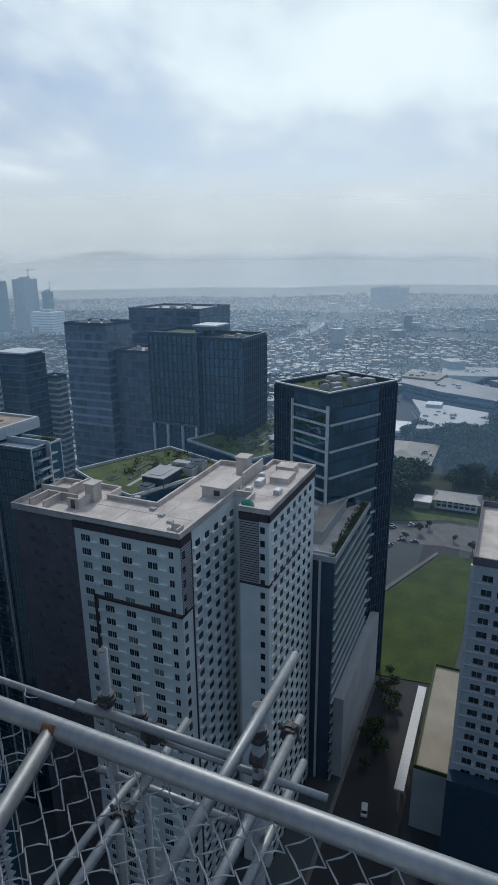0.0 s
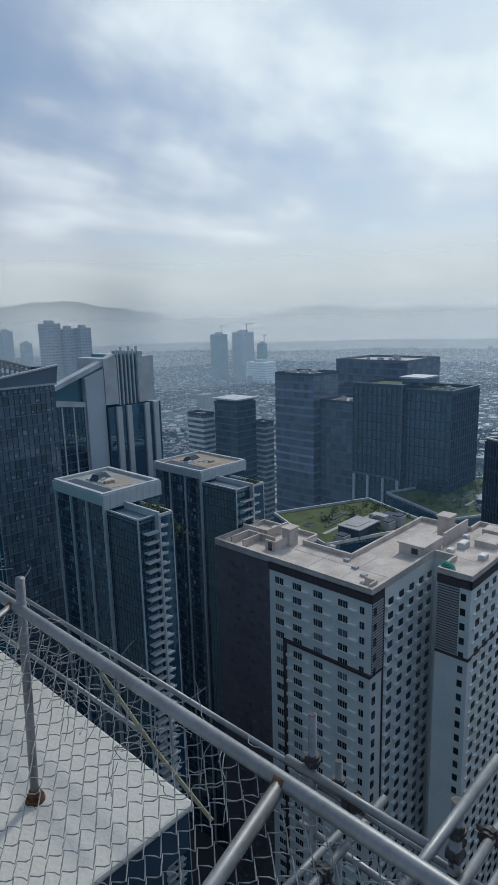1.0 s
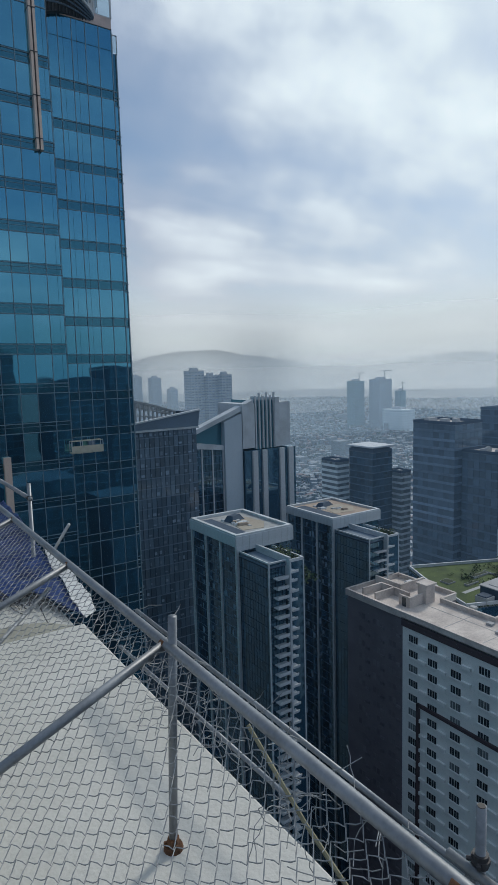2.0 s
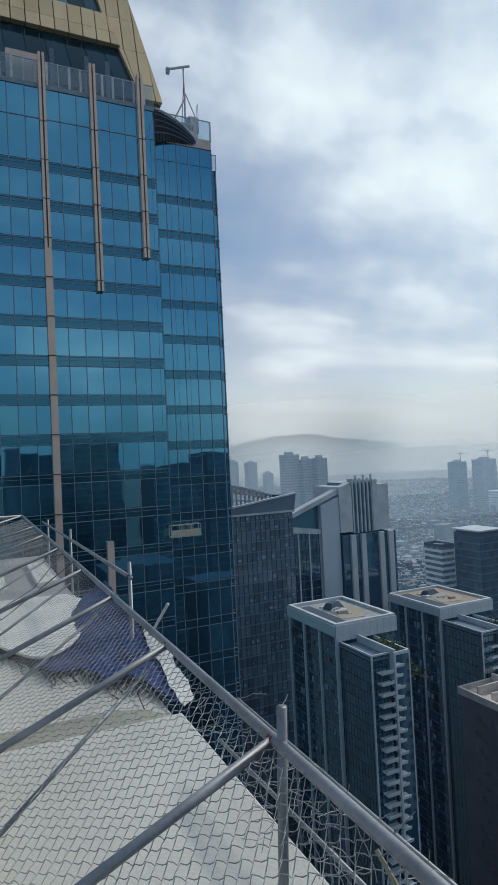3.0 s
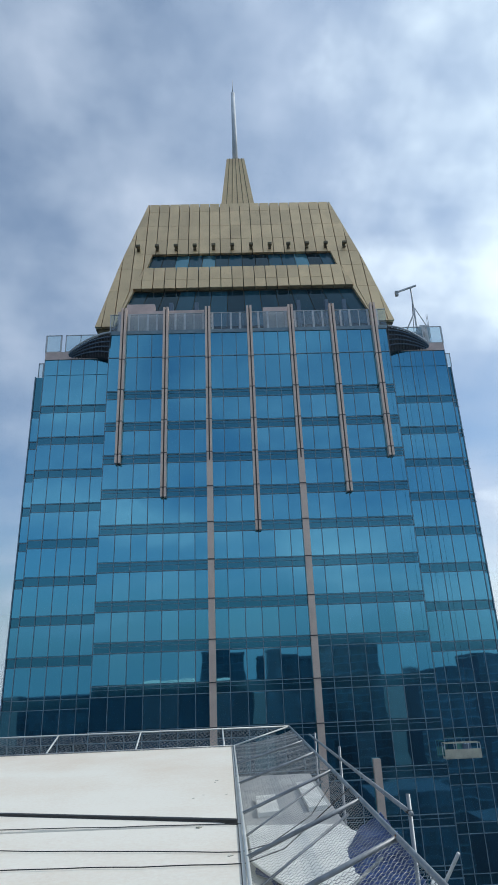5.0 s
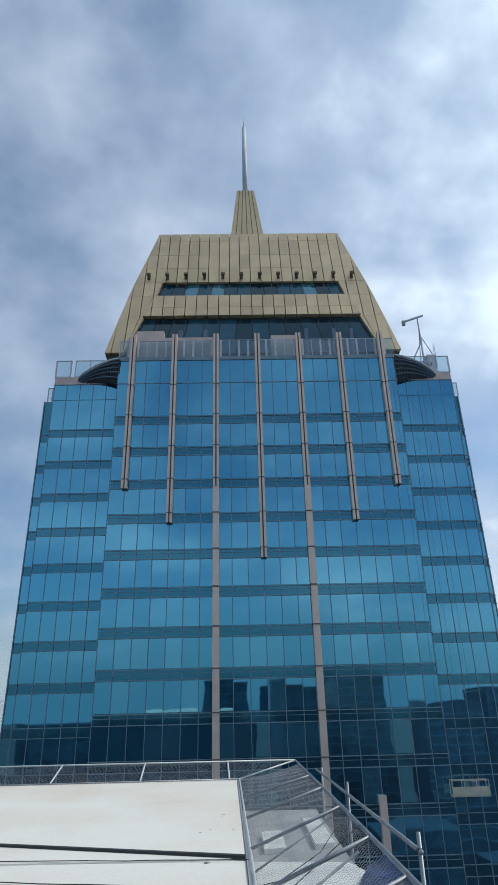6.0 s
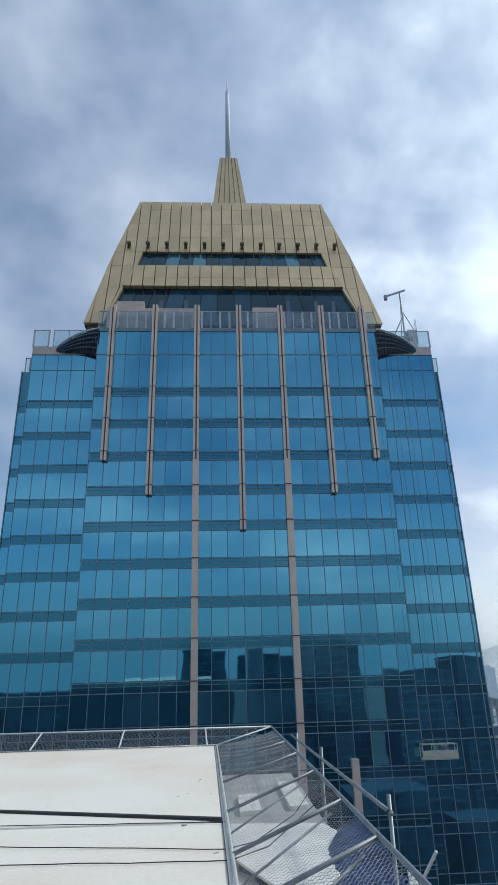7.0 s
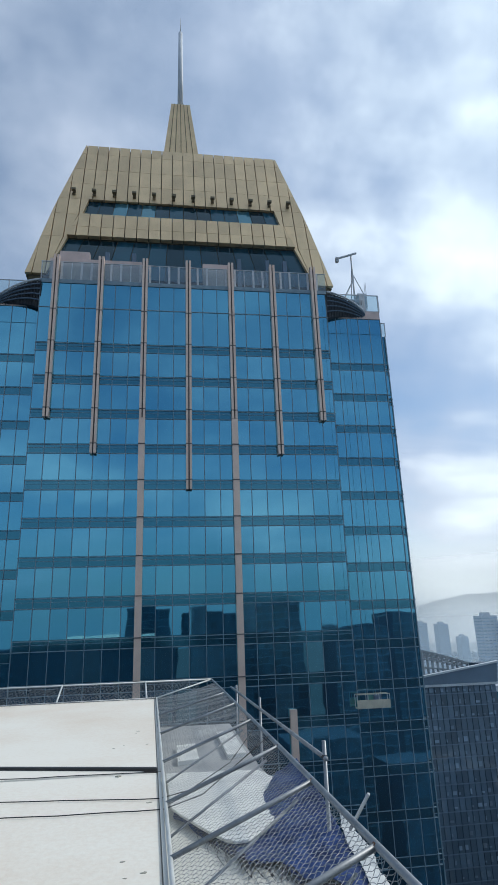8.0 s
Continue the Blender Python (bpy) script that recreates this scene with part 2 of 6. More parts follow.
M_ASPH = mat("asphalt", (0.038, 0.040, 0.045), rough=0.9, scale=0.08, fine=30)
M_PAVE = mat("paving", (0.15, 0.15, 0.15), rough=0.9, scale=0.2)
M_GROUND = mat("ground_soil", (0.078, 0.090, 0.098), (0.048, 0.060, 0.066), rough=0.95, scale=0.01, fine=14)
M_WATER = glass_mat("river_water", (0.05, 0.07, 0.08), (1, 1, 1), ior=1.33, rough=0.12, spread=0)
M_CARW = mat("car_paint", (0.65, 0.66, 0.68), rough=0.3, scale=2)
M_CREAM = mat("cream_roof", (0.40, 0.36, 0.29), (0.32, 0.28, 0.23), rough=0.9, scale=0.12)
M_PALEW = mat("pale_blue_wall", (0.50, 0.545, 0.57), (0.41, 0.45, 0.48), rough=0.85, scale=0.15, fine=10)
M_CURTN = glass_mat("curtained_window", (0.16, 0.19, 0.20), (0.9, 0.95, 1), ior=1.5, spread=0.4, rough=0.12)
M_PLATF = mat("gondola_deck", (0.58, 0.54, 0.42), (0.44, 0.41, 0.32), rough=0.8, scale=1.5)
M_FAINT = mat("faint_window", (0.135, 0.125, 0.145), rough=0.6, scale=0.5, spread=0.3)
M_BLIND_HAZE = mat("blind_and_hazed_window", (0.21, 0.28, 0.36), rough=0.8, scale=0.5, spread=0.4)
M_GREYGL = glass_mat("office_glass", (0.105, 0.150, 0.200), (0.8, 0.92, 1), ior=1.9, spread=0.35, wave=0.03)
M_SLOT = glass_mat("recessed_glass", (0.010, 0.050, 0.075), (0.6, 0.9, 1), ior=1.6, spread=0.8)
M_TEAL = mat("green_tank", (0.02, 0.30, 0.22), rough=0.5, scale=1)


M_PALEBLUE = mat("pale_blue_panel", (0.52, 0.60, 0.66), (0.45, 0.53, 0.59), rough=0.45, scale=0.1)
M_TEALGL = glass_mat("teal_glass", (0.04, 0.16, 0.22), (0.5, 0.9, 1), ior=2.4, spread=0.3)


# ---------------------------------------------------------------- mesh helpers
class Geo:
    """Vertices and faces gathered by hand; one mesh when done."""

    def __init__(self):
        self.v, self.f = [], []

    def box(self, x0, x1, y0, y1, z0, z1):
        n = len(self.v)
        self.v += [(x0, y0, z0), (x1, y0, z0), (x1, y1, z0), (x0, y1, z0), (x0, y0, z1), (x1, y0, z1), (x1, y1, z1), (x0, y1, z1)]
        self.f += [tuple(n + i for i in q) for q in ((3, 2, 1, 0), (4, 5, 6, 7), (0, 1, 5, 4), (1, 2, 6, 5), (2, 3, 7, 6), (3, 0, 4, 7))]
        return self

    def prism(self, ring, z0, z1, top=None):
        """ring: (x, y) counter-clockwise; top: another ring at z1."""
        n, k = len(self.v), len(ring)
        self.v += [(x, y, z0) for x, y in ring] + [(x, y, z1) for x, y in (top or ring)]
        self.f += [tuple(range(n + k - 1, n - 1, -1)), tuple(range(n + k, n + 2 * k))]
        self.f += [(n + i, n + (i + 1) % k, n + k + (i + 1) % k, n + k + i) for i in range(k)]
        return self

    def hexa(self, low, high):
        """A solid between two four-cornered faces given as points."""
        n = len(self.v)
        self.v += [tuple(p) for p in (*low, *high)]
        self.f += [tuple(n + i for i in q) for q in ((3, 2, 1, 0), (4, 5, 6, 7), (0, 1, 5, 4), (1, 2, 6, 5), (2, 3, 7, 6), (3, 0, 4, 7))]
        return self

    def tube(self, a, b, r, n=10, r2=None):
        a, b = Vector(a), Vector(b)
        d = (b - a).normalized()
        s = d.orthogonal().normalized()
        t = d.cross(s)
        k, r2 = len(self.v), r if r2 is None else r2
        for p, q in ((a, r), (b, r2)):
            self.v += [tuple(p + (s * math.cos(2 * math.pi * i / n) + t * math.sin(2 * math.pi * i / n)) * q) for i in range(n)]
        self.f += [(k + i, k + (i + 1) % n, k + n + (i + 1) % n, k + n + i) for i in range(n)]
        self.f += [tuple(range(k + n - 1, k - 1, -1)), tuple(range(k + n, k + 2 * n))]
        return self

    def line(self, pts, r, n=5):
        """A bent tube through points, with shared rings."""
        pts = [Vector(p) for p in pts]
        k = len(self.v)
        for j, p in enumerate(pts):
            d = (pts[min(j + 1, len(pts) - 1)] - pts[max(j - 1, 0)]).normalized()
            s = d.cross(Vector((0.31, 0.17, 0.93))).normalized()
            t = d.cross(s)
            self.v += [tuple(p + (s * math.cos(2 * math.pi * i / n) + t * math.sin(2 * math.pi * i / n)) * r) for i in range(n)]
        for j in range(len(pts) - 1):
            self.f += [(k + j * n + i, k + j * n + (i + 1) % n, k + (j + 1) * n + (i + 1) % n, k + (j + 1) * n + i) for i in range(n)]
        return self

    def mesh(self, name, material, smooth=False):
        me = bpy.data.meshes.new(name)
        me.from_pydata(self.v, [], self.f)
        me.materials.append(material)
        if smooth:
            me.polygons.foreach_set("use_smooth", [True] * len(me.polygons))
        me.update()
        return me


def part(name, geo, material, parent=None, label="", kind="", smooth=False):
    ob = new(name, geo.mesh(name, material, smooth))
    ob.parent = parent
    return tagged(ob, label=label, kind=kind)


def piece(name, mesh, parent, at):
    ob = new(name, mesh)
    ob.parent = parent
    ob.location = at
    return ob


def thing(name, label, category, group="", kind=""):
    return tagged(new(name), label, category, group, kind)

# ---------------------------------------------------------------- rooftop at hand
XO, ZO, ZI = -1.63, -2.57, -2.95          # outer pipe; height of the inner pipe
YE, YO = 13.0, 14.1                       # far edge of the roof, outer pipe beyond it
R = 0.0190


def xi(y):
    """The inner pipe follows the roof's slightly skewed edge."""
    return -2.51 - 0.0215 * y


def outer(y):
    """The outer pipe sags a little past its sixth bay."""
    k = max(0.0, (y - 6.4) / 7.7)
    return Vector((XO + 0.11 * k, y, ZO - 0.14 * k))


def bevelled(ob, width, segments=2):
    b = ob.modifiers.new("edge", "BEVEL")
    b.width, b.segments = width, segments
    return ob


def roof_here():
    ring = [(-30, -30), (xi(-30) - 0.1, -30), (xi(13.2) - 0.1, 13.2), (-30, 13.2)]
    tagged(part("wall_roof_building", Geo().prism(ring, GROUND, -3.10), M_WALLBLUE), "dark wall of the building that carries the roof", "wall", kind="structure")
    ring = [(-30, -30), (xi(-30) - 0.05, -30), (xi(6.1) - 0.05, 6.1), (-30, 6.9)]
    tagged(bevelled(part("roof_slab", Geo().prism(ring, -3.09, -2.985), M_ROOF), 0.02), "cream painted concrete roof slab with rusty stains", "roof", kind="structure")
    ring = [(-30, 6.93), (xi(6.13) - 0.05, 6.13), (xi(13.25) - 0.05, 13.25), (-30, 13.25)]
    tagged(bevelled(part("roof_slab", Geo().prism(ring, -3.09, -2.975), M_ROOF), 0.02), "cream painted concrete roof slab at the far edge", "roof", kind="structure")
    tagged(bevelled(part("ledge", Geo().prism([(xi(0) - 0.16, 0.58), (-1.20, 0.58), (-1.20, 3.40), (xi(3) - 0.2, 3.44)], -3.462, -3.43), M_LEDGE), 0.012), "white concrete ledge below the wire mesh", "ledge", kind="structure")
    tagged(bevelled(part("ledge", Geo().prism([(xi(3) - 0.2, 3.46), (-1.22, 3.42), (-1.22, 8.28), (xi(8) - 0.1, 8.34)], -3.64, -3.50), M_LEDGE), 0.012), "lower grimy concrete ledge", "ledge", kind="structure")
    tagged(bevelled(part("ledge", Geo().prism([(xi(8) - 0.1, 8.36), (-1.22, 8.30), (-1.22, 13.0), (xi(13) - 0.06, 13.0)], -3.66, -3.53), M_DAMP), 0.012), "damp grey concrete ledge towards the far corner", "ledge", kind="structure")
    # thin darker strip: the shaded band across the ledge, put in as colour
    tagged(bevelled(part("ledge_shade_strip", Geo().prism([(xi(3) + 0.01, 3.47), (-1.24, 3.44), (-1.42, 3.66), (-1.60, 3.74), (xi(3) + 0.01, 3.80)], -3.50, -3.452), M_SHADE_CHIP), 0.01), "olive grey strip painted as the shaded band across the ledge", "ledge", kind="structure")
    tagged(part("ledge_wall", Geo().prism([(xi(0) - 0.15, 0.60), (-1.225, 0.60), (-1.225, 3.39), (xi(3) - 0.19, 3.39)], -3.648, -3.463), M_WALLBLUE), "dark blue fascia under the ledge", "wall", kind="structure")
    tagged(part("ledge_wall", Geo().prism([(xi(0) - 0.14, 0.66), (-1.30, 0.66), (-1.30, 13.0), (xi(13) - 0.1, 13.0)], GROUND, -3.65), M_WALLBLUE), "dark blue wall under the ledge", "wall", kind="structure")

    tagged(bevelled(part("roof_kerb", Geo().prism([(xi(-6) - 0.048, -6), (xi(-6) - 0.02, -6), (xi(13.2) - 0.02, 13.2), (xi(13.2) - 0.048, 13.2)], -3.62, -2.965), M_LEDGE), 0.004), "pale worn edge of the roof slab beside the pipe", "kerb", kind="structure")


roof_here()
BAYS = (-4.15, -2.85, -1.55, -0.25, 1.04, 2.2, 3.48, 4.75, 6.4, 8.3, 10.2)


def inner(y):
    return Vector((xi(y), y, ZI))


def safety_fan():
    f = thing("safety_fan", "galvanised pipe frame with chain-link mesh along the roof edge", "safety net")
    g = Geo()
    g.line([outer(y) for y in (-6, -2, 0, 2, 4, 6.4, 8, 10, 12, YO)], R, 18)
    part("outer_pipe", g, M_GALV, f, smooth=True)
    part("inner_pipe", Geo().tube(inner(-6), inner(YE), R * 0.85, 16), M_PIPEL, f, smooth=True)
    for i, y in enumerate(BAYS):
        a, b = inner(y), outer(y)
        tie = part("cross_pipe", Geo().tube(a, b, R * 0.92, 16), M_GALV, f, smooth=True)
        if i > 1:
            part("weld_rust", Geo().tube(b + Vector((-0.004, -0.013, -0.002)), b + Vector((-0.004, 0.015, -0.002)), R * 1.02, 14), M_RUST, tie, "rusty weld", smooth=True)
    for y0, y1 in ((2.2, 2.95), (3.48, 4.25), (4.75, 5.8), (6.4, 7.6)):     # light braces under the mesh
        a, b = inner(y0 - 0.55), outer(y0)
        part("brace", Geo().tube(a + Vector((0, 0, -0.10)), b.lerp(inner(y0), 0.12) + Vector((0, 0.0, -0.06)), R * 0.55, 10), M_GALV, f, smooth=True)
    part("end_pipe", Geo().tube(inner(YE), outer(YO), R * 0.9, 14), M_PIPEL, f, smooth=True)
    part("far_pipe", Geo().tube(outer(YO), (-16, YO + 0.1, -2.70), R, 12), M_PIPEL, f, smooth=True)
    part("far_inner_pipe", Geo().tube(inner(YE), (-16, YE + 0.1, ZI - 0.02), R * 0.7, 12), M_GALV, f, smooth=True)
    for x in (-3.0, -4.87, -6.74, -8.6, -10.5):
        part("cross_pipe", Geo().tube((x, YE + 0.02, ZI), (x - 0.06, YO, -2.70), R, 12), M_PIPEL, f, smooth=True)
    # chain link: one zigzag wire after another across the fan, each hooked into the next
    pitch = 0.031
    rnd = random.Random(4)

    def strands(y0, y1, point, span, name, r, n):
        g = Geo()
        rows = int((y1 - y0) / pitch)
        for j in range(rows):
            y = y0 + j * pitch
            steps = int(span / pitch)
            jit = [(rnd.uniform(-1, 1) * 0.0013, rnd.uniform(-1, 1) * 0.0013) for i in range(steps + 2)]
            pts = []
            for h in range(steps * 2 + 1):           # two points to each half mesh round off the bends
                i, s = h // 2, h / (2 * steps)
                swing = (1.04, 0.36, -0.04, 0.36)[(h + 2 * j) % 4]
                yy = y + pitch * swing
                p = point(min(1, s + (0.0, 0.0, 0.30 * pitch / span, 0.26 * pitch / span)[(h + 2 * j + 2) % 4]), yy)
                wob = 0.006 * math.sin(yy * 3.1 + s * 5) + 0.004 * math.sin(yy * 11 + s * 17)
                pts.append(p + Vector((jit[i][0], jit[i][1], wob - 0.03 * math.sin(math.pi * s) + (0.003 if (h // 2) % 2 else -0.003))))
            g.line(pts, r, n)
        part(name, g, M_WIRE, f, "chain-link wire mesh", kind="stuff")

    lay = lambda s, y: inner(y).lerp(outer(y), s)
    strands(-1.8, 3.5, lay, 1.2, "wire_mesh", 0.0017, 4)
    strands(3.5, 12.9, lay, 1.2, "wire_mesh", 0.0013, 3)
    g = Geo()
    for j in range(int(9.0 / 0.05)):
        x = -1.9 - j * 0.05
        pts = []
        for i in range(27):
            s = i / 26
            pts.append(Vector((x + (0.05 if (i + j) % 2 else 0.0), YE + (YO - YE) * s, ZI + 0.25 * s - 0.02)))
        g.line(pts, 0.0016, 3)
    part("wire_mesh", g, M_WIRE, f, "chain-link wire mesh", kind="stuff")


safety_fan()


def post_on_ledge():
    p = thing("fan_post", "thin steel post with a rusty foot on the ledge", "post")
    part("shaft", Geo().tube((XO + 0.01, 1.07, -3.41), (XO + 0.01, 0.99, -2.45), 0.017, 14), M_GALV, p, smooth=True)
    foot = Geo().tube((XO + 0.01, 1.07, -3.43), (XO + 0.01, 1.07, -3.412), 0.040, 12, 0.036).tube((XO + 0.01, 1.07, -3.412), (XO + 0.01, 1.068, -3.378), 0.026, 6, 0.023)
    for i in range(3):
        a = 0.6 + i * math.pi * 2 / 3
        foot.tube((XO + 0.01 + 0.031 * math.cos(a), 1.07 + 0.031 * math.sin(a), -3.415), (XO + 0.01 + 0.031 * math.cos(a), 1.07 + 0.031 * math.sin(a), -3.398), 0.007, 6)
    part("foot", foot, M_RUST, p, "rusty cast foot")


post_on_ledge()


def coupler(parent, at, axis):
    """A two-piece scaffold clamp with its bolt."""
    at, axis = Vector(at), Vector(axis).normalized()
    g = Geo().tube(at - axis * 0.020, at + axis * 0.020, 0.0235, 14).tube(at - axis * 0.006, at + axis * 0.006, 0.028, 14)
    s = axis.orthogonal().normalized()
    t = axis.cross(s)
    g.tube(at + s * 0.02 - axis * 0.012, at + s * 0.046 - axis * 0.012, 0.0055, 6).tube(at + s * 0.030 - axis * 0.012, at + s * 0.037 - axis * 0.012, 0.010, 6)
    g.tube(at - s * 0.02 + t * 0.01, at - s * 0.038 + t * 0.01, 0.007, 6).tube(at + t * 0.018, at + t * 0.040, 0.007, 6)
    g.tube(at + t * 0.022 - axis * 0.018, at + t * 0.022 + axis * 0.018, 0.006, 6)
    part("coupler", g, M_DARKST, parent, "dark steel clamp")


def scaffold():
    s = thing("scaffold", "grey tube scaffold with clamps beyond the outer pipe", "scaffold")
    X = -1.1

    def pipe(a, b, r, name="tube"):
        a, b = Vector(a), Vector(b)
        ob = part(name, Geo().tube(a, b, r, 14), M_GALV, s, smooth=True)
        d = (b - a).normalized()
        # the pipe is solid: a black disc paints the shade inside its end
        part("bore_shade", Geo().tube(b, b + d * 0.002, r * 0.78, 12), M_BLACK, ob, "black disc painted as the dark open end")
        return ob

    pipe((X, -0.43, -8), (X, -0.43, -2.88), 0.0184, "standard")
    pipe((X, 0.07, -8), (X, 0.07, -2.85), 0.0152, "standard")
    pipe((-0.9, 0.10, -8), (-0.9, 0.10, -3.17), 0.0144, "standard")
    pipe((X, -0.06, -3.09), (X, 2.6, -3.09), 0.0114, "ledger")
    pipe((X - 0.03, -0.39, -3.045), (X - 0.03, 0.16, -3.045), 0.0144, "ledger")
    pipe((X + 0.02, -0.62, -3.13), (X + 0.02, 0.13, -3.13), 0.0106, "ledger")
    pipe((X, -0.36, -3.31), (X, 0.13, -3.31), 0.0122, "ledger")
    pipe((X - 0.2, 2.4, -3.2), (X - 0.2, 0.75, -3.15), 0.0099, "ledger")
    pipe((-1.72, -0.45, -2.86), (-0.86, -0.45, -2.88), 0.0144, "transom")
    pipe((-1.72, -0.47, -3.07), (-0.86, -0.47, -3.10), 0.0144, "transom")
    pipe((-1.5, -0.47, -3.26), (-0.76, -0.45, -3.37), 0.0141, "transom")
    pipe((-1.75, -0.12, -3.2), (-0.95, -0.12, -3.16), 0.0141, "transom")
    pipe((-1.9, 0.05, -3.34), (-1.0, -0.02, -3.28), 0.0122, "transom")
    pipe((-2.4, -0.2, -3.36), (-1.9, -0.62, -3.30), 0.0122, "transom")
    for at, ax in (((X, -0.43, -2.97), (0, 0, 1)), ((X, -0.43, -3.05), (0, 1, 0)), ((X, -0.44, -3.13), (0, 0, 1)), ((X, 0.07, -3.02), (0, 0, 1)), ((X, -0.08, -3.10), (0, 1, 0)), ((X, -0.10, -3.09), (1, 0, 0)),
                   ((-0.9, 0.10, -3.26), (0, 0, 1)), ((-0.93, -0.46, -3.10), (1, 0, 0)), ((-0.98, -0.46, -3.34), (1, 0, 0)), ((-1.3, -0.12, -3.18), (1, 0, 0)), ((-1.5, -0.02, -3.31), (1, 0, 0))):
        coupler(s, at, ax)
    # guard tube towards the far end
    t = thing("scaffold", "grey scaffold guard tube standing off the roof's far corner", "scaffold")
    X2 = -1.15
    part("guard_tube", Geo().tube((X2, 13.3, -2.83), (X2, 5.0, -2.745), 0.021, 12), M_GALV, t, smooth=True)
    part("standard", Geo().tube((X2, 5.05, -7), (X2, 5.05, -2.60), 0.019, 12), M_GALV, t, smooth=True)
    part("standard", Geo().tube((X2, 9.0, -7), (X2, 9.0, -2.62), 0.019, 12), M_GALV, t, smooth=True)
    part("standard", Geo().tube((X2, 12.2, -7), (X2, 12.2, -2.70), 0.019, 12), M_GALV, t, smooth=True)
    coupler(t, (X2, 9.0, -2.79), (0, 0, 1))
    coupler(t, (X2, 5.05, -2.74), (0, 0, 1))
    part("stick", Geo().tube((X2 - 0.03, 4.25, -3.1), (X2 + 0.03, 3.9, -2.78), 0.013, 10), M_STEELW, t, smooth=True)


scaffold()


def sheet(name, ring, z, rise, material, label, category, steps=26, seed=1, thick=0.01, sag=None):
    """A loose cloth or board laid inside a ring of (x, y), with folds."""
    xs, ys = [p[0] for p in ring], [p[1] for p in ring]
    x0, x1, y0, y1 = min(xs), max(xs), min(ys), max(ys)

    def inside(x, y):
        c = False
        for (ax, ay), (bx, by) in zip(ring, ring[1:] + ring[:1]):
            if (ay > y) != (by > y) and x < (bx - ax) * (y - ay) / (by - ay) + ax:
                c = not c
        return c
    n = steps
    bm = bmesh.new()
    grid = {}
    ny = int(n * (y1 - y0) / (x1 - x0))
    for i in range(n + 1):
        for j in range(ny + 1):
            x, y = x0 + (x1 - x0) * i / n, y0 + (y1 - y0) * j / ny
            h = noise.noise(Vector((x * 3 + seed, y * 2.2, seed))) * rise + noise.noise(Vector((x * 9, y * 7, seed))) * rise * 0.4
            zz = z + rise * 0.6 + h + (sag(x, y) if sag else 0)
            jx = 0.012 * noise.noise(Vector((x * 20, y * 20, 3)))
            grid[i, j] = bm.verts.new((x + jx, y + jx, zz))
    for i in range(n):
        for j in range(ny):
            if inside(x0 + (x1 - x0) * (i + 0.5) / n, y0 + (y1 - y0) * (j + 0.5) / ny):
                bm.faces.new((grid[i, j], grid[i + 1, j], grid[i + 1, j + 1], grid[i, j + 1]))
    bmesh.ops.delete(bm, geom=[v for v in bm.verts if not v.link_faces], context="VERTS")
    me = bpy.data.meshes.new(name)
    bm.to_mesh(me)
    bm.free()
    me.materials.append(material)
    me.polygons.foreach_set("use_smooth", [True] * len(me.polygons))
    ob = new(name, me)
    so = ob.modifiers.new("thickness", "SOLIDIFY")
    so.thickness = thick
    return tagged(ob, label, category)


lift = lambda x, y: 0.5 * max(0, (x + 1.6)) * max(0, min(1, (y - 3.6) / 2.6))
blue = sheet("tarpaulin", [(-0.98, 7.2), (-1.04, 5.6), (-1.08, 4.55), (-1.13, 3.56), (-1.26, 4.08), (-1.36, 4.30), (-1.58, 4.38), (-1.64, 4.78), (-1.92, 4.84), (-2.15, 5.46), (-2.36, 5.90), (-2.52, 6.3), (-2.5, 6.7), (-1.5, 6.7), (-1.25, 7.2)], -3.49, 0.045, M_TARP_B, "crumpled deep blue tarpaulin with frayed edge on the ledge", "tarpaulin", 110, 2, 0.006, lift)
edge = [(-2.60, 8.1), (-2.55, 6.46), (-2.45, 6.18), (-2.35, 5.93), (-2.25, 5.68), (-2.15, 5.46), (-2.07, 5.31), (-1.98, 5.23), (-1.86, 5.25), (-1.76, 5.36), (-1.64, 5.54), (-1.50, 5.84), (-1.35, 6.18), (-1.22, 6.55), (-1.13, 6.89), (-1.22, 7.45), (-1.37, 7.95)]
tagged(bevelled(part("board", Geo().prism(edge, -3.435, -3.405), M_TARP_W), 0.008), "pale board with a rounded edge lying on the tarpaulin", "board")
fringe = Geo()
rf = random.Random(8)
rim = [Vector(p) for p in ((-2.45, 6.2, -3.45), (-2.33, 5.85, -3.45), (-2.12, 5.44, -3.45), (-1.92, 4.86, -3.45), (-1.64, 4.80, -3.45), (-1.57, 4.40, -3.45), (-1.36, 4.32, -3.45), (-1.20, 3.9, -3.45))]
for i in range(110):
    u = rf.uniform(0.9, 6.999)
    a = rim[int(u)].lerp(rim[int(u) + 1], u - int(u)) + Vector((rf.uniform(-0.03, 0.03), rf.uniform(-0.02, 0.04), 0))
    b = a + Vector((rf.uniform(-0.05, 0.09), -rf.uniform(0.10, 0.38) * (1.8 if i % 9 == 0 else 1), rf.uniform(-0.035, -0.01)))
    fringe.line([a, a.lerp(b, 0.35) + Vector((rf.uniform(-0.03, 0.03), 0, 0.012)), a.lerp(b, 0.7) + Vector((rf.uniform(-0.03, 0.03), 0, 0.0)), b], rf.uniform(0.0015, 0.006), 4)
part("fringe", fringe, M_DARKST, blue, "dark frayed threads", kind="stuff")
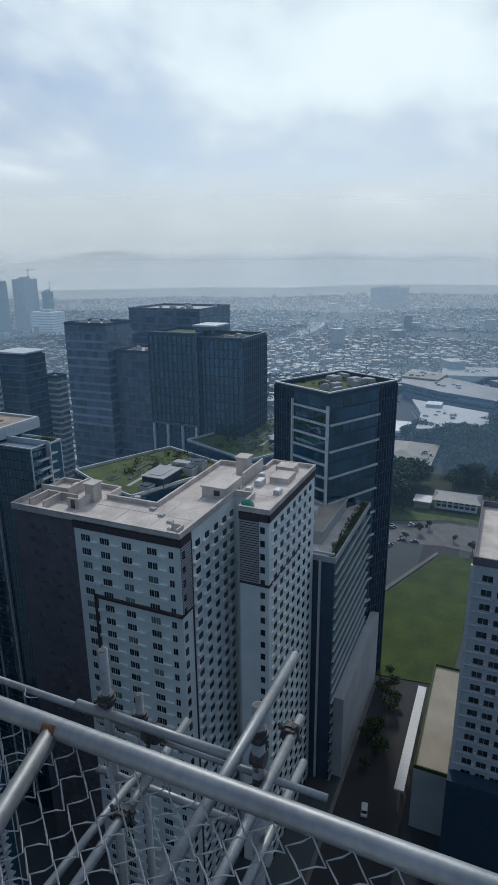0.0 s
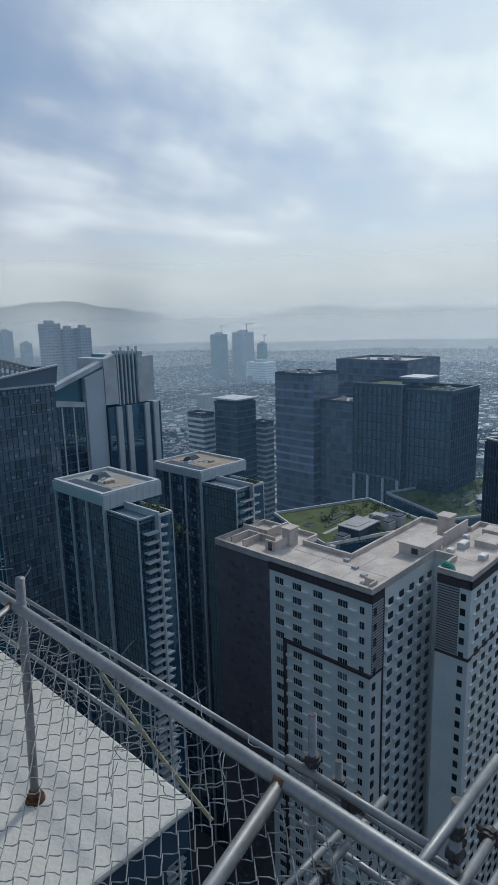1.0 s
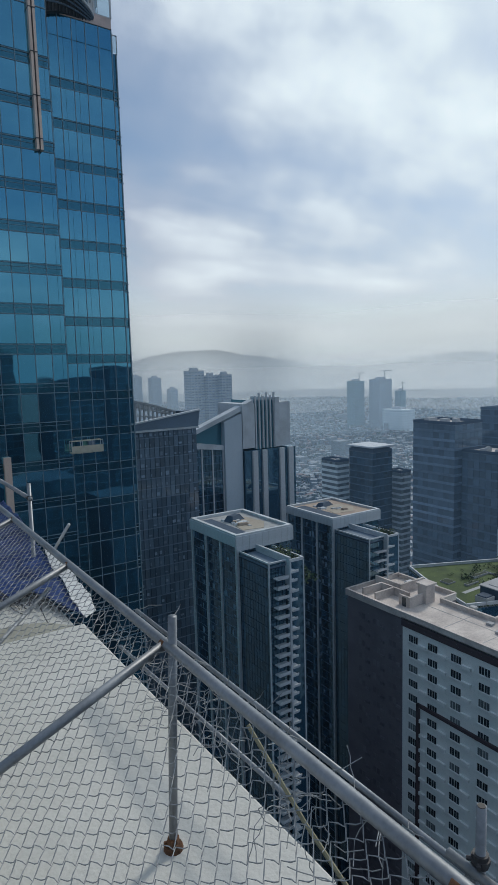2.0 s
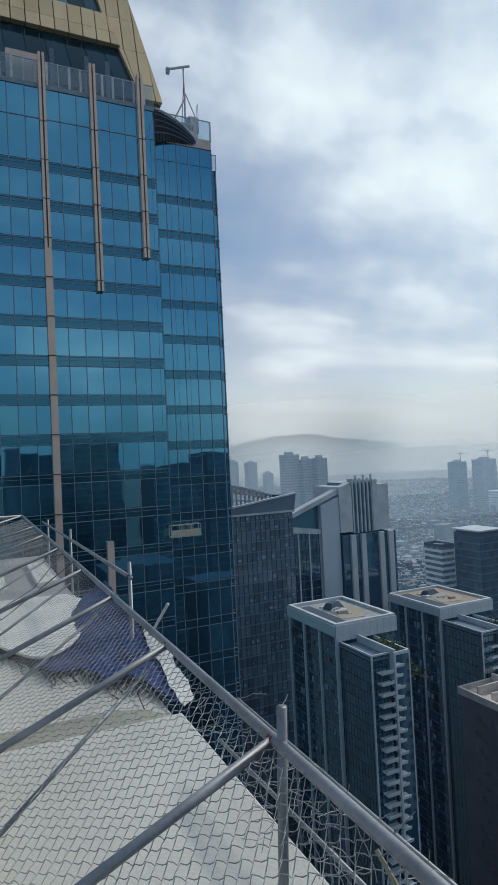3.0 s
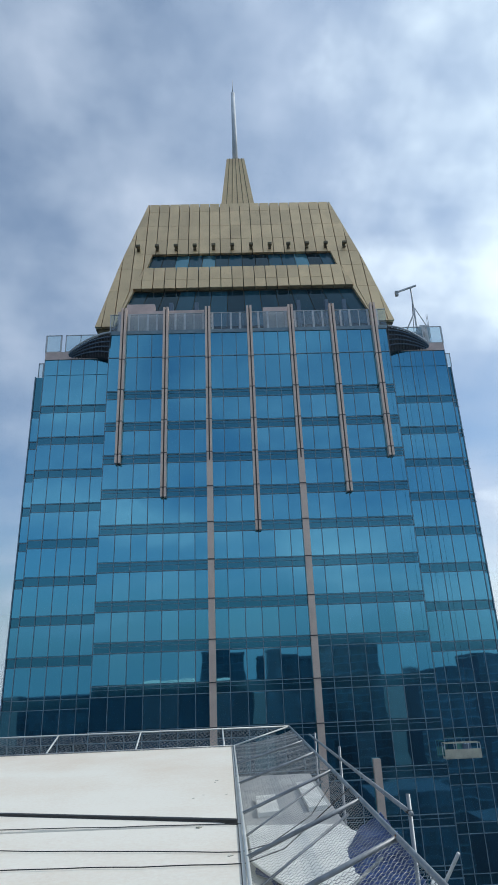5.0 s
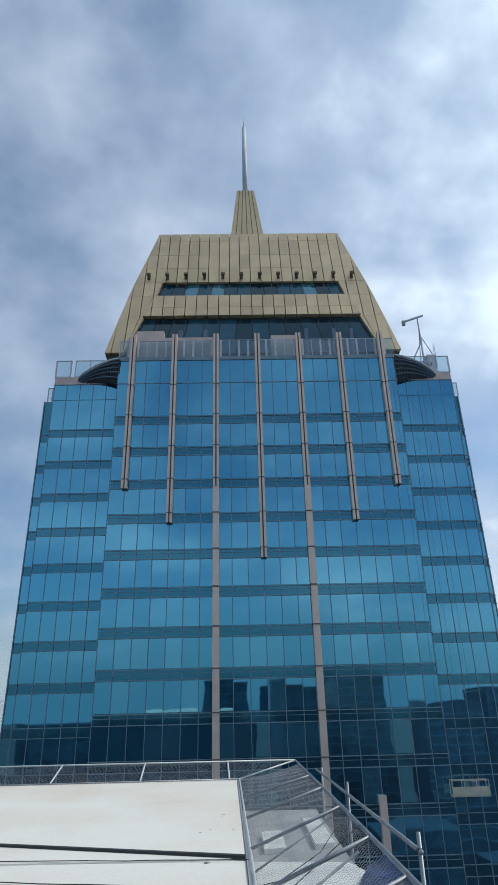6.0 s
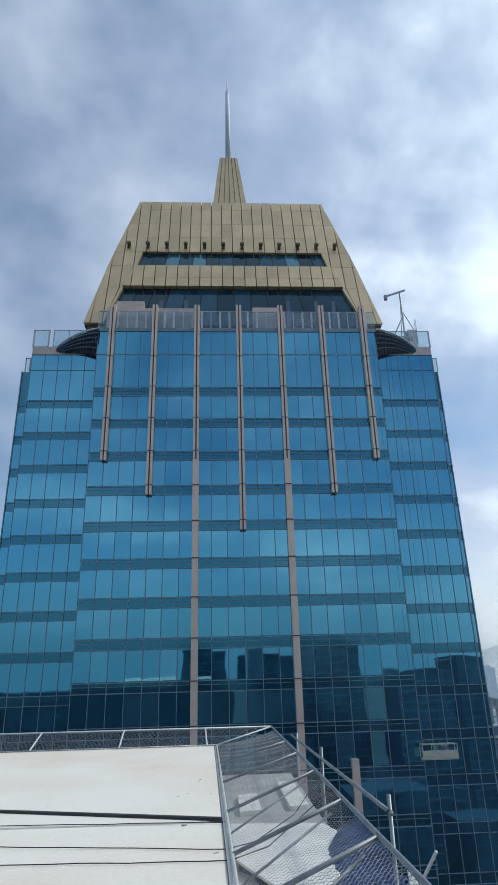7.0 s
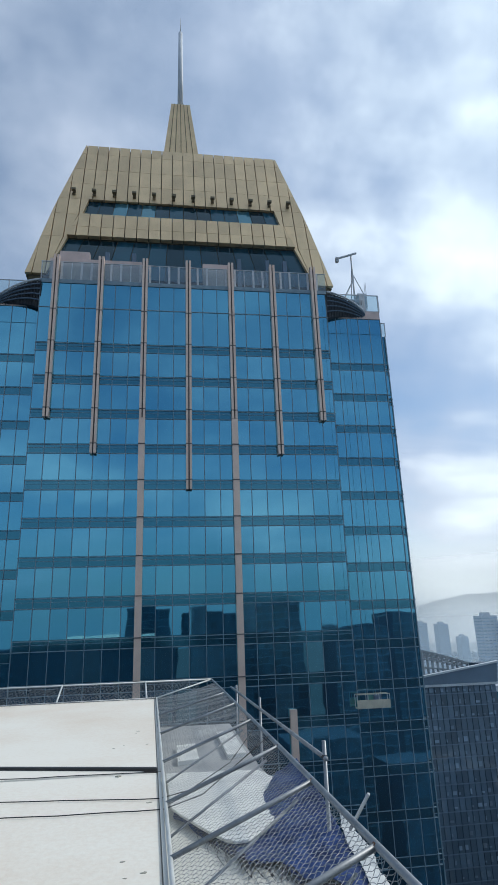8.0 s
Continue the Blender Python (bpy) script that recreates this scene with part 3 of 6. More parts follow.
tagged(sheet("white_sheet", [(-0.98, 5.3), (-0.97, 4.8), (-0.94, 4.5), (-0.99, 4.2), (-0.98, 3.9), (-1.04, 3.6), (-1.15, 3.5), (-1.13, 3.9), (-1.09, 4.3), (-1.09, 4.7), (-1.05, 5.0)], -3.46, 0.03, M_TARP_W, "torn white plastic at the ledge's edge", "plastic", 64, 7, 0.005, lift))
for x0, x1, y0, y1 in ((-2.42, -2.09, 9.1, 10.5), (-1.64, -1.33, 9.35, 11.66)):
    ob = bevelled(part("board", Geo().hexa(((x0, y0, -3.53), (x1, y0 + 0.1, -3.53), (x1, y1, -3.53), (x0, y1 - 0.1, -3.53)), ((x0, y0, -3.46), (x1, y0 + 0.1, -3.46), (x1, y1, -3.46), (x0, y1 - 0.1, -3.46))), M_TARP_W), 0.006)
    tagged(ob, "small white board lying on the ledge", "board", "boards on the ledge")


flakes = random.Random(17)
chips = Geo()
for i in range(11):
    y = flakes.uniform(2.2, 9.5)
    x, r = xi(y) - 0.12 - 0.5 * flakes.random() ** 2, flakes.uniform(0.006, 0.018)
    ring = [(x + r * flakes.uniform(0.25, 1.4) * math.cos(a) * 1.5, y + r * flakes.uniform(0.25, 1.4) * math.sin(a)) for a in (0, 0.5, 0.9, 1.5, 1.8, 2.3, 2.7, 3.3, 3.6, 4.1, 4.5, 5.4)]
    chips.prism(ring, -2.99, (-2.982 if y < 6 else -2.972))
tagged(part("paint_flakes", chips, M_SHADE_CHIP), "small dark chipped spots in the roof paint", "paint", kind="stuff")


def cable(pts, r, label):
    tagged(part("cable", Geo().line(pts, r, 8), M_BLACK, smooth=True), label, "cable", "roof cables")


def wavy(a, b, n, amp, seed):
    a, b = Vector(a), Vector(b)
    return [a.lerp(b, i / n) + Vector((0, amp * noise.noise(Vector((i * 0.4, seed, 0))), 0.0)) for i in range(n + 1)]


tagged(bevelled(part("seam_strip", Geo().hexa(((-12, 9.15, -2.99), (-12, 9.1, -2.99), (-2.70, 6.10, -2.99), (-2.70, 6.17, -2.99)), ((-12, 9.15, -2.955), (-12, 9.1, -2.955), (-2.70, 6.10, -2.945), (-2.70, 6.17, -2.945))), M_BLACK), 0.006), "dark metal strip lying across the roof seam", "strip")
cable(wavy((-9, 6.6, -2.965), (-2.66, 6.02, -2.965), 30, 0.05, 1), 0.0045, "thin dark cable on the roof slab")
cable(wavy((-9, 6.2, -2.972), (-2.66, 5.02, -2.972), 30, 0.05, 2) + [Vector((-2.4, 5.05, -2.93)), Vector((-2.0, 5.4, -2.80)), Vector((-1.66, 5.9, -2.56))], 0.0045, "thin dark cable crossing from roof slab to mesh")
cable(wavy((-9, 5.1, -2.972), (-2.63, 4.68, -2.972), 30, 0.05, 3) + [Vector((-2.3, 4.75, -2.90)), Vector((-1.65, 5.2, -2.56))], 0.0045, "thin dark cable crossing from roof slab to mesh")

# loose wire ends and a split cane below the pipe
tangle = Geo()
rt = random.Random(15)
for i in range(95):
    a = Vector((rt.uniform(-1.61, -1.40), rt.uniform(0.0, 1.9), rt.uniform(-3.0, -2.68)))
    pts = [a]
    d = Vector((rt.uniform(-1, 1), rt.uniform(-1, 1), rt.uniform(-0.8, 0.5))).normalized()
    for k in range(5):
        d = (d + Vector((rt.uniform(-1, 1), rt.uniform(-1, 1), rt.uniform(-1, 0.8))) * 0.55).normalized()
        pts.append(pts[-1] + d * 0.032)
    tangle.line(pts, 0.0015, 4)
tagged(part("loose_wire", tangle, M_WIRE), "tangle of loose cut wire under the outer pipe", "wire", kind="stuff")
tagged(part("cane", Geo().line([(-1.52, 0.66, -2.74), (-1.48, 0.42, -2.95), (-1.43, 0.22, -3.12)], 0.007, 6), M_STRAW), "split bamboo cane caught in the mesh", "cane")

# ---------------------------------------------------------------- glass office tower with gold crown
FL = 4.22                      # storey height
TZ = 31.50                     # top of the first full storey
BAY = 5.4


def build_tower():
    tower = thing("office_tower", "tall blue glass office tower with bronze fins and gold crown", "skyscraper")
    levels = [TZ - FL * i for i in range(43)]
    for x0, x1, y0, y1, z in ((-17.9, 17.7, 65.41, 101, 39.9), (-26.3, -17.95, 66.67, 99, 37.0), (17.75, 25.3, 66.67, 99, 37.0), (-27.8, -26.35, 68.05, 97, 35.2), (25.35, 26.4, 68.05, 97, 35.2)):
        part("spandrel_wall", Geo().box(x0, x1, y0, y1, GROUND, z), M_TSPAN, tower)
    pane = Geo().box(0, 1.70, 0, 0.10, 0, 2.98).mesh("pane", M_TGLASS)
    pane_b = Geo().box(0, 1.70, 0, 0.10, 0, 2.98).mesh("pane", M_TBLIND)
    tilt = random.Random(2)
    rest = Geo()
    mull, band = Geo(), Geo()
    line_mid = Geo().box(-18.1, 17.9, 65.342, 65.5, -0.045, 0.045).mesh("floor_band", M_TMULL)
    line_thin = Geo().box(-18.1, 17.9, 65.375, 65.5, -0.02, 0.02).mesh("floor_band", M_TMULL)
    line_wing = Geo().box(0, 8.0, 66.604, 66.8, -0.035, 0.035).mesh("floor_band", M_TMULL)
    line_edge = Geo().box(-0.04, 1.24, 67.985, 68.2, -0.04, 0.04).mesh("floor_band", M_TMULL)
    cols = [-18.0] + [-16.2 + 1.8 * i for i in range(19)] + [17.8]
    for i, z in enumerate(levels):
        zb = z - FL
        for c in range(20):
            x0, x1 = cols[c], cols[c + 1]
            if i < 12 and 1 <= c <= 18:
                piece("pane", pane_b if noise.noise(Vector((c * 0.45, i * 1.3, 7))) + tilt.uniform(-0.25, 0.25) > 0.12 else pane, tower, (x0 + 0.05, 65.36, zb + 0.12)).rotation_euler = (tilt.uniform(-0.006, 0.006), 0, tilt.uniform(-0.008, 0.008))
            else:
                rest.box(x0 + 0.05, x1 - 0.05, 65.36, 65.46, zb + 0.12, zb + 3.10)
        for mesh, drop in ((line_mid, 0.0), (line_thin, 0.38), (line_mid, 1.03)):
            piece("floor_band", mesh, tower, (0, 0, z - drop))
        z2 = z - 1.1                                     # the wings' storeys lie a little lower
        for xa, xb in ((-26.4, -18.0), (17.8, 25.4)):
            w = (xb - xa) / 5
            for c in range(5):
                rest.box(xa + w * c + 0.05, xa + w * (c + 1) - 0.05, 66.62, 66.74, z2 - FL + 0.1, z2 - 1.0)
            for drop in (0.0, 0.95):
                piece("floor_band", line_wing, tower, (xa, 0, z2 - drop))
        for xa, xb in ((-27.9, -26.4), (25.4, 26.5)):
            rest.box(xa + 0.05, xb - 0.05, 68.0, 68.12, z2 - FL + 0.1, z2 - 1.0)
            for drop in (0.0, 0.97):
                piece("floor_band", line_edge, tower, (xa, 0, z2 - drop))
    for c in range(20):                                  # tall top storey in two panes
        rest.box(cols[c] + 0.05, cols[c + 1] - 0.05, 65.36, 65.46, TZ + 0.12, 36.2)
        rest.box(cols[c] + 0.05, cols[c + 1] - 0.05, 65.36, 65.46, 36.32, 39.6)
    band.box(-18.1, 17.9, 65.30, 65.5, 36.2, 36.3).box(-18.15, 17.95, 65.25, 65.5, 39.6, 40.1)
    for xa, xb in ((-26.4, -18.0), (17.8, 25.4)):
        w = (xb - xa) / 5
        for c in range(5):
            rest.box(xa + w * c + 0.05, xa + w * (c + 1) - 0.05, 66.62, 66.74, TZ - 1.0, 34.6)
            rest.box(xa + w * c + 0.05, xa + w * (c + 1) - 0.05, 66.62, 66.74, 34.7, 36.9)
            mull.box(xa + w * c - 0.035, xa + w * c + 0.035, 66.57, 66.8, GROUND + 20, 37.0)
        mull.box(xb - 0.05, xb + 0.05, 66.55, 66.8, GROUND + 20, 37.0)
    for xa in (-27.9, 26.45):
        mull.box(xa - 0.06, xa + 0.06, 67.9, 68.2, GROUND + 20, 35.2)
    for x in cols:
        mull.box(x - 0.035, x + 0.035, 65.325, 65.5, GROUND + 20, 39.7)
    part("glazing", rest, M_TGLASS, tower, kind="stuff")
    part("mullions", mull, M_TMULL, tower, kind="stuff")
    part("top_band", band, M_TMULL, tower)
    # bronze fins
    ends = {-3: 21.95, -2: 17.7, -1: -60, 0: 13.5, 1: -60, 2: 17.7, 3: 21.95}
    for k, zend in ends.items():
        x = k * BAY
        g = Geo()
        low = max(zend, 22.0) if k in (-1, 1) else zend
        g.box(x - 0.34, x - 0.08, 64.72, 65.34, low, 43.3).box(x + 0.08, x + 0.34, 64.72, 65.34, low, 43.3)
        if k in (-1, 1):
            g.box(x - 0.36, x + 0.36, 64.78, 65.34, zend, low)
        fin = part("fin", g, M_FIN, tower, "paired bronze fin")
        for i in range(14):
            zj = TZ - FL * (i - 1)
            if zj > max(zend, -25):
                part("joint", Geo().box(x - 0.37, x + 0.37, 64.70, 65.34, zj - 0.05, zj + 0.05), M_FIND, fin)
        part("groove", Geo().box(x - 0.08, x + 0.08, 64.9, 65.34, low, 43.0), M_FIND, fin)
    for x, z0, z1 in ((10.7, -60, -9.9),):
        part("fin", Geo().box(x - 0.36, x + 0.36, 64.78, 65.34, z0, z1), M_FIN, tower)
    # terrace rail of glass with posts
    rail = Geo()
    glass = Geo().box(0, 1.14, 0, 0.04, 0, 2.45).mesh("rail_pane", M_CLEAR)
    n = 30
    for i in range(n):
        x = -18.0 + 36.0 * i / n
        piece("rail_pane", glass, tower, (x + 0.03, 65.4, 40.15))
        w = 0.13 if i % 3 else 0.05
        rail.box(x - w, x + w, 65.34, 65.48, 40.1, 42.7)
    rail.box(-18.1, 18.0, 65.36, 65.48, 42.62, 42.7)
    part("terrace_rail", rail, M_STEELW, tower)
    part("terrace_wall", Geo().box(-17.2, -5.9, 65.9, 66.5, 40.11, 43.5), M_PINK, tower)
    part("terrace_wall", Geo().box(-16.2, -12.5, 66.51, 67.4, 40.11, 45.0), M_PINK, tower)
    part("terrace_wall", Geo().box(1.9, 5.2, 65.9, 66.5, 40.11, 43.7), M_PINK, tower)
    for x in (-10.6, -7.2, 6.6, 10.4, 12.8):
        part("terrace_post", Geo().box(x, x + 0.5, 67.0, 67.5, 40.11, 45.5), M_SLATE, tower)
    # crown: four leaning sides
    cz0, cz1 = 42.6, 70.5

    def cy(z):
        return 68.2 + (z - cz0) * 0.275

    def cx(z):
        return 20.3 - (z - cz0) * 0.170 - max(0, z - 56) * 0.05

    gold = Geo()
    for zlo, zhi in ((cz0, 56.0), (56.0, cz1)):
        a, b = cx(zlo), cx(zhi)
        ya, yb = cy(zlo) + 0.5, cy(zhi) + 0.5
        gold.prism([(-a, ya), (a, ya), (a, 166 - ya), (-a, 166 - ya)], zlo, zhi, [(-b, yb), (b, yb), (b, 166 - yb), (-b, 166 - yb)])
    gold.box(-19.9, -18.4, 68.6, 97, 39.4, 42.7).box(18.3, 19.9, 68.6, 97, 39.4, 42.7)
    crown = part("crown", gold, M_GOLDJ, tower, "gold metal panelled crown")

    STEP = 1.62

    def panels(zlo, zhi, xl, xr, out):
        """Upright gold sheets of one width on the leaning front, cut off along its raking sides, with dark joints between."""
        for i in range(-14, 14):
            quad, wide = [], 0
            for z in (zlo + 0.02, zhi - 0.02):
                x0, x1 = (min(max(v, xl(z)), xr(z)) for v in (i * STEP + 0.06, (i + 1) * STEP - 0.06))
                x1 = max(x1, x0 + 0.005)
                wide = max(wide, x1 - x0)
                y = cy(z) - out
                quad.append(((x0, y, z), (x1, y, z), (x1, y + 0.3 + out, z), (x0, y + 0.3 + out, z)))
            if wide > 0.05:
                part("gold_sheet", Geo().hexa(*quad), M_GOLD, crown)

    full_l, full_r = (lambda z: -cx(z)), (lambda z: cx(z))
    upper = lambda z: 13.45 + (57.7 - z) * 0.20
    belt = lambda z: 14.4 + (54.3 - z) * 0.30
    lower = lambda z: 15.6 + (49.7 - z) * 0.30
    for za, zb in ((68.4, cz1), (64.6, 68.4), (61.2, 64.6), (57.7, 61.2)):
        panels(za, zb, full_l, full_r, 0.2)
    panels(54.4, 57.7, full_l, lambda z: -upper(z), 0.2)
    panels(54.4, 57.7, upper, full_r, 0.2)
    for za, zb in ((51.6, 54.3), (49.8, 51.6)):
        panels(za, zb, lambda z: -belt(z), belt, 0.5)
    for za, zb in ((49.7, 54.4), (cz0, 49.7)):
        side = belt if za > 49 else lower
        panels(za, zb, full_l, lambda z: -side(z), 0.2)
        panels(za, zb, side, full_r, 0.2)
    for z0, z1, half, n in ((54.45, 57.65, upper, 14), (cz0, 49.6, lower, 14)):
        for i in range(n):
            quad = []
            for z in (z0, z1):
                hw = half(z) + 0.2
                x0, x1 = -hw + 2 * hw * i / n + 0.05, -hw + 2 * hw * (i + 1) / n - 0.05
                quad.append(((x0, cy(z) + 0.35, z), (x1, cy(z) + 0.35, z), (x1, cy(z) + 0.49, z), (x0, cy(z) + 0.49, z)))
            part("slot_pane", Geo().hexa(*quad), M_TEALGL if i in (2, 4, 11) and z0 > 50 else M_SLOT, crown, "dark recessed window")
    lamp = Geo().box(-0.22, 0.22, -0.55, 0.0, 0, 0.14).box(-0.3, 0.3, -0.9, -0.5, -0.12, 0.22).box(-0.22, 0.22, -0.5, 0, -0.5, -0.4).mesh("floodlight", M_GOLDJ)
    for i in range(12):
        x = -15.6 + 31.2 * i / 11
        piece("floodlight", lamp, crown, (x, cy(58.9) - 0.2, 58.9))
    crown.location.x = -0.4
    sp = Geo().prism([(-3.8, 79.7), (2.8, 79.7), (2.8, 86.3), (-3.8, 86.3)], cz1, 86.3, [(-2.2, 81.4), (1.0, 81.4), (1.0, 84.6), (-2.2, 84.6)])
    spire = part("spire_base", sp, M_GOLD, tower)
    for u in (-0.68, -0.34, 0.0, 0.34, 0.68):
        xa, xb = -0.5 + 3.3 * u, -0.6 + 1.6 * u
        part("panel_joint", Geo().hexa(((xa - 0.05, 79.64, cz1), (xa + 0.05, 79.64, cz1), (xa + 0.05, 79.8, cz1), (xa - 0.05, 79.8, cz1)), ((xb - 0.05, 81.34, 86.3), (xb + 0.05, 81.34, 86.3), (xb + 0.05, 81.5, 86.3), (xb - 0.05, 81.5, 86.3))), M_GOLDJ, spire)
    part("mast", Geo().tube((-0.6, 83, 86.3), (-0.6, 83, 105.0), 0.52, 14, 0.36).tube((-0.6, 83, 105.0), (-0.6, 83, 108.6), 0.1, 6, 0.04), M_FRAMEL, tower, smooth=True)
    # curved brow canopies and railed corners of the wings
    for s, xe in ((-1, -26.4), (1, 25.4)):
        x0 = 17.9 * s
        shell, rib = Geo(), Geo()
        prev, edges = None, []
        for i in range(15):
            k = i / 14
            x = x0 + s * 5.4 * k
            top = 39.6 - 2.2 * k ** 1.8
            low = top - 0.15 - 3.1 * math.sqrt(1 - k) * (1 - 0.35 * k)
            out = 66.3 - 1.3 * math.sqrt(1 - k)
            now = ((x, out + 0.9, low), (x, out, top), (x, 66.8, top + 0.1), (x, 66.8, low))
            if prev:
                lo, hi = (prev, now) if s > 0 else (now, prev)
                shell.hexa(lo, hi)
            edges.append((Vector(now[1]), Vector(now[0])))
            rib.line([Vector(now[1]) + Vector((0, -0.05, 0.1)), Vector(now[0]) * 0.5 + Vector(now[1]) * 0.5 + Vector((0, -0.15, 0)), Vector(now[0]) + Vector((0, -0.05, 0))], 0.07, 5)
            prev = now
        brow = part("brow_canopy", shell, M_DARKST, tower, "dark curved brow canopy")
        part("ribs", rib, M_DARKST, brow, kind="stuff")
        for f in (0.14, 0.32, 0.52, 0.74):
            part("purlin", Geo().line([a.lerp(b, f) + Vector((0, -0.16, 0)) for a, b in edges], 0.09, 5), M_SLATE, brow)
        part("brow_edge", Geo().line([(x0 + s * 5.4 * i / 14, 66.2 - 1.3 * math.sqrt(1 - i / 14), 39.75 - 2.2 * (i / 14) ** 1.8) for i in range(15)], 0.13, 6), M_FRAMEL, brow)
        wing = Geo()
        wing.box(min(x0 + s * 0.1, xe), max(x0 + s * 0.1, xe), 66.5, 67.2, 36.9, 38.0)
        part("wing_parapet", wing, M_PINK, tower)
        cr = Geo()
        for x, w in ((xe, 0.10), (xe - s * 1.9, 0.10), (xe - s * 2.5, 0.05), (xe - s * 4.4, 0.05)):
            cr.box(x - w, x + w, 66.5, 66.6, 38.0, 40.5)
        for x0r, x1r in ((xe, xe - s * 1.9), (xe - s * 2.5, xe - s * 6.6)):
            lo, hi = min(x0r, x1r), max(x0r, x1r)
            cr.box(lo, hi, 66.5, 66.6, 40.42, 40.52).box(lo, hi, 66.5, 66.6, 38.0, 38.1)
            part("rail_pane", Geo().box(lo + 0.06, hi - 0.06, 66.53, 66.57, 38.1, 40.4), M_CLEAR, tower)
        lo, hi = min(xe, xe + s * 1.2), max(xe, xe + s * 1.2)
        low_rail = Geo().box(lo, hi, 67.9, 68.0, 37.1, 37.2)
        part("rail_pane", Geo().box(lo + 0.04, hi - 0.04, 67.93, 67.97, 35.3, 37.1), M_CLEAR, tower)
        for x in (xe + s * 1.15, xe + s * 0.6, xe + s * 0.08):
            low_rail.box(x - 0.05, x + 0.05, 67.9, 68.0, 35.2, 37.2)
        part("corner_rail", low_rail, M_STEELW, tower)
        part("corner_rail", cr, M_STEELW, tower)
    # roof crane and mast on the corner terrace
    crane = thing("roof_crane", "white window-cleaning crane on the tower's corner terrace", "crane")
    part("track_beam", Geo().box(20.4, 24.3, 67.7, 67.95, 38.02, 38.3).box(20.4, 24.3, 68.7, 68.95, 38.02, 38.3), M_STEELW, crane)
    part("carriage", Geo().box(21.3, 24.1, 67.6, 69.0, 38.31, 39.6).box(21.6, 23.8, 67.5, 67.59, 38.6, 39.3), M_STEELW, crane)
    part("hoist_drum", Geo().tube((22.0, 67.9, 40.1), (23.6, 67.9, 40.1), 0.45, 14), M_CONC, crane)
    part("motor_box", Geo().box(23.2, 24.4, 67.9, 68.8, 39.61, 41.6).box(23.35, 24.25, 67.84, 67.89, 40.0, 41.2), M_STEELW, crane)
    part("mast", Geo().tube((22.9, 68.3, 39.6), (22.9, 68.3, 47.9), 0.15, 10, 0.11), M_STEELW, crane)
    part("jib", Geo().tube((20.9, 68.2, 47.2), (23.7, 68.3, 48.3), 0.15, 10), M_STEELW, crane)
    part("jib_head", Geo().box(20.6, 21.0, 68.0, 68.4, 46.6, 47.3), M_CONC, crane)
    part("strut", Geo().tube((20.7, 68.1, 39.6), (22.85, 68.3, 43.8), 0.10, 8), M_STEELW, crane)
    part("strut", Geo().tube((24.2, 68.1, 41.6), (22.95, 68.3, 44.8), 0.07, 8), M_STEELW, crane)
    part("stay", Geo().tube((22.3, 68.2, 39.6), (22.85, 68.3, 46.2), 0.04, 6), M_DARKST, crane)
    part("ladder", Geo().box(24.42, 24.47, 67.9, 67.95, 38.3, 43.4).box(24.42, 24.47, 68.3, 68.35, 38.3, 43.4), M_STEELW, crane)
    gon = thing("gondola", "pale window-cleaning gondola hung on the glass facade", "gondola")
    part("deck", Geo().box(17.3, 20.9, 64.0, 64.8, -10.6, -10.45), M_PLATF, gon)
    part("front_panel", Geo().box(17.3, 20.9, 63.95, 64.0, -10.5, -9.75), M_PLATF, gon)
    for x in (17.3, 18.5, 19.7, 20.86):
        part("stanchion", Geo().box(x, x + 0.05, 64.0, 64.06, -10.45, -9.2).box(x, x + 0.05, 64.74, 64.8, -10.45, -9.2), M_STEELW, gon)
    part("gondola_rail", Geo().box(17.3, 20.9, 63.98, 64.03, -9.25, -9.18).box(17.3, 20.9, 64.75, 64.8, -9.25, -9.18), M_PLATF, gon)
    part("hoist_box", Geo().box(19.3, 20.0, 64.1, 64.6, -10.45, -9.35), M_SLATE, gon)
    gon.location.z = 0.5
    part("cable", Geo().tube((17.6, 64.4, -9), (17.6, 64.4, 38), 0.015, 4).tube((20.6, 64.4, -9), (20.6, 64.4, 38), 0.015, 4), M_DARKST, gon)


build_tower()

# ---------------------------------------------------------------- city
def slab_roof(parent, x0, x1, y0, y1, z, deck, edge, h=1.2, t=0.35):
    part("roof", Geo().box(x0 + 0.01, x1 - 0.01, y0 + 0.01, y1 - 0.01, z - 0.3, z), deck, parent)
    part("parapet", Geo().box(x0, x1, y0, y0 + t, z - 0.25, z + h).box(x0, x1, y1 - t, y1, z - 0.25, z + h)
         .box(x0, x0 + t, y0 + t, y1 - t, z - 0.25, z + h).box(x1 - t, x1, y0 + t, y1 - t, z - 0.25, z + h), edge, parent)


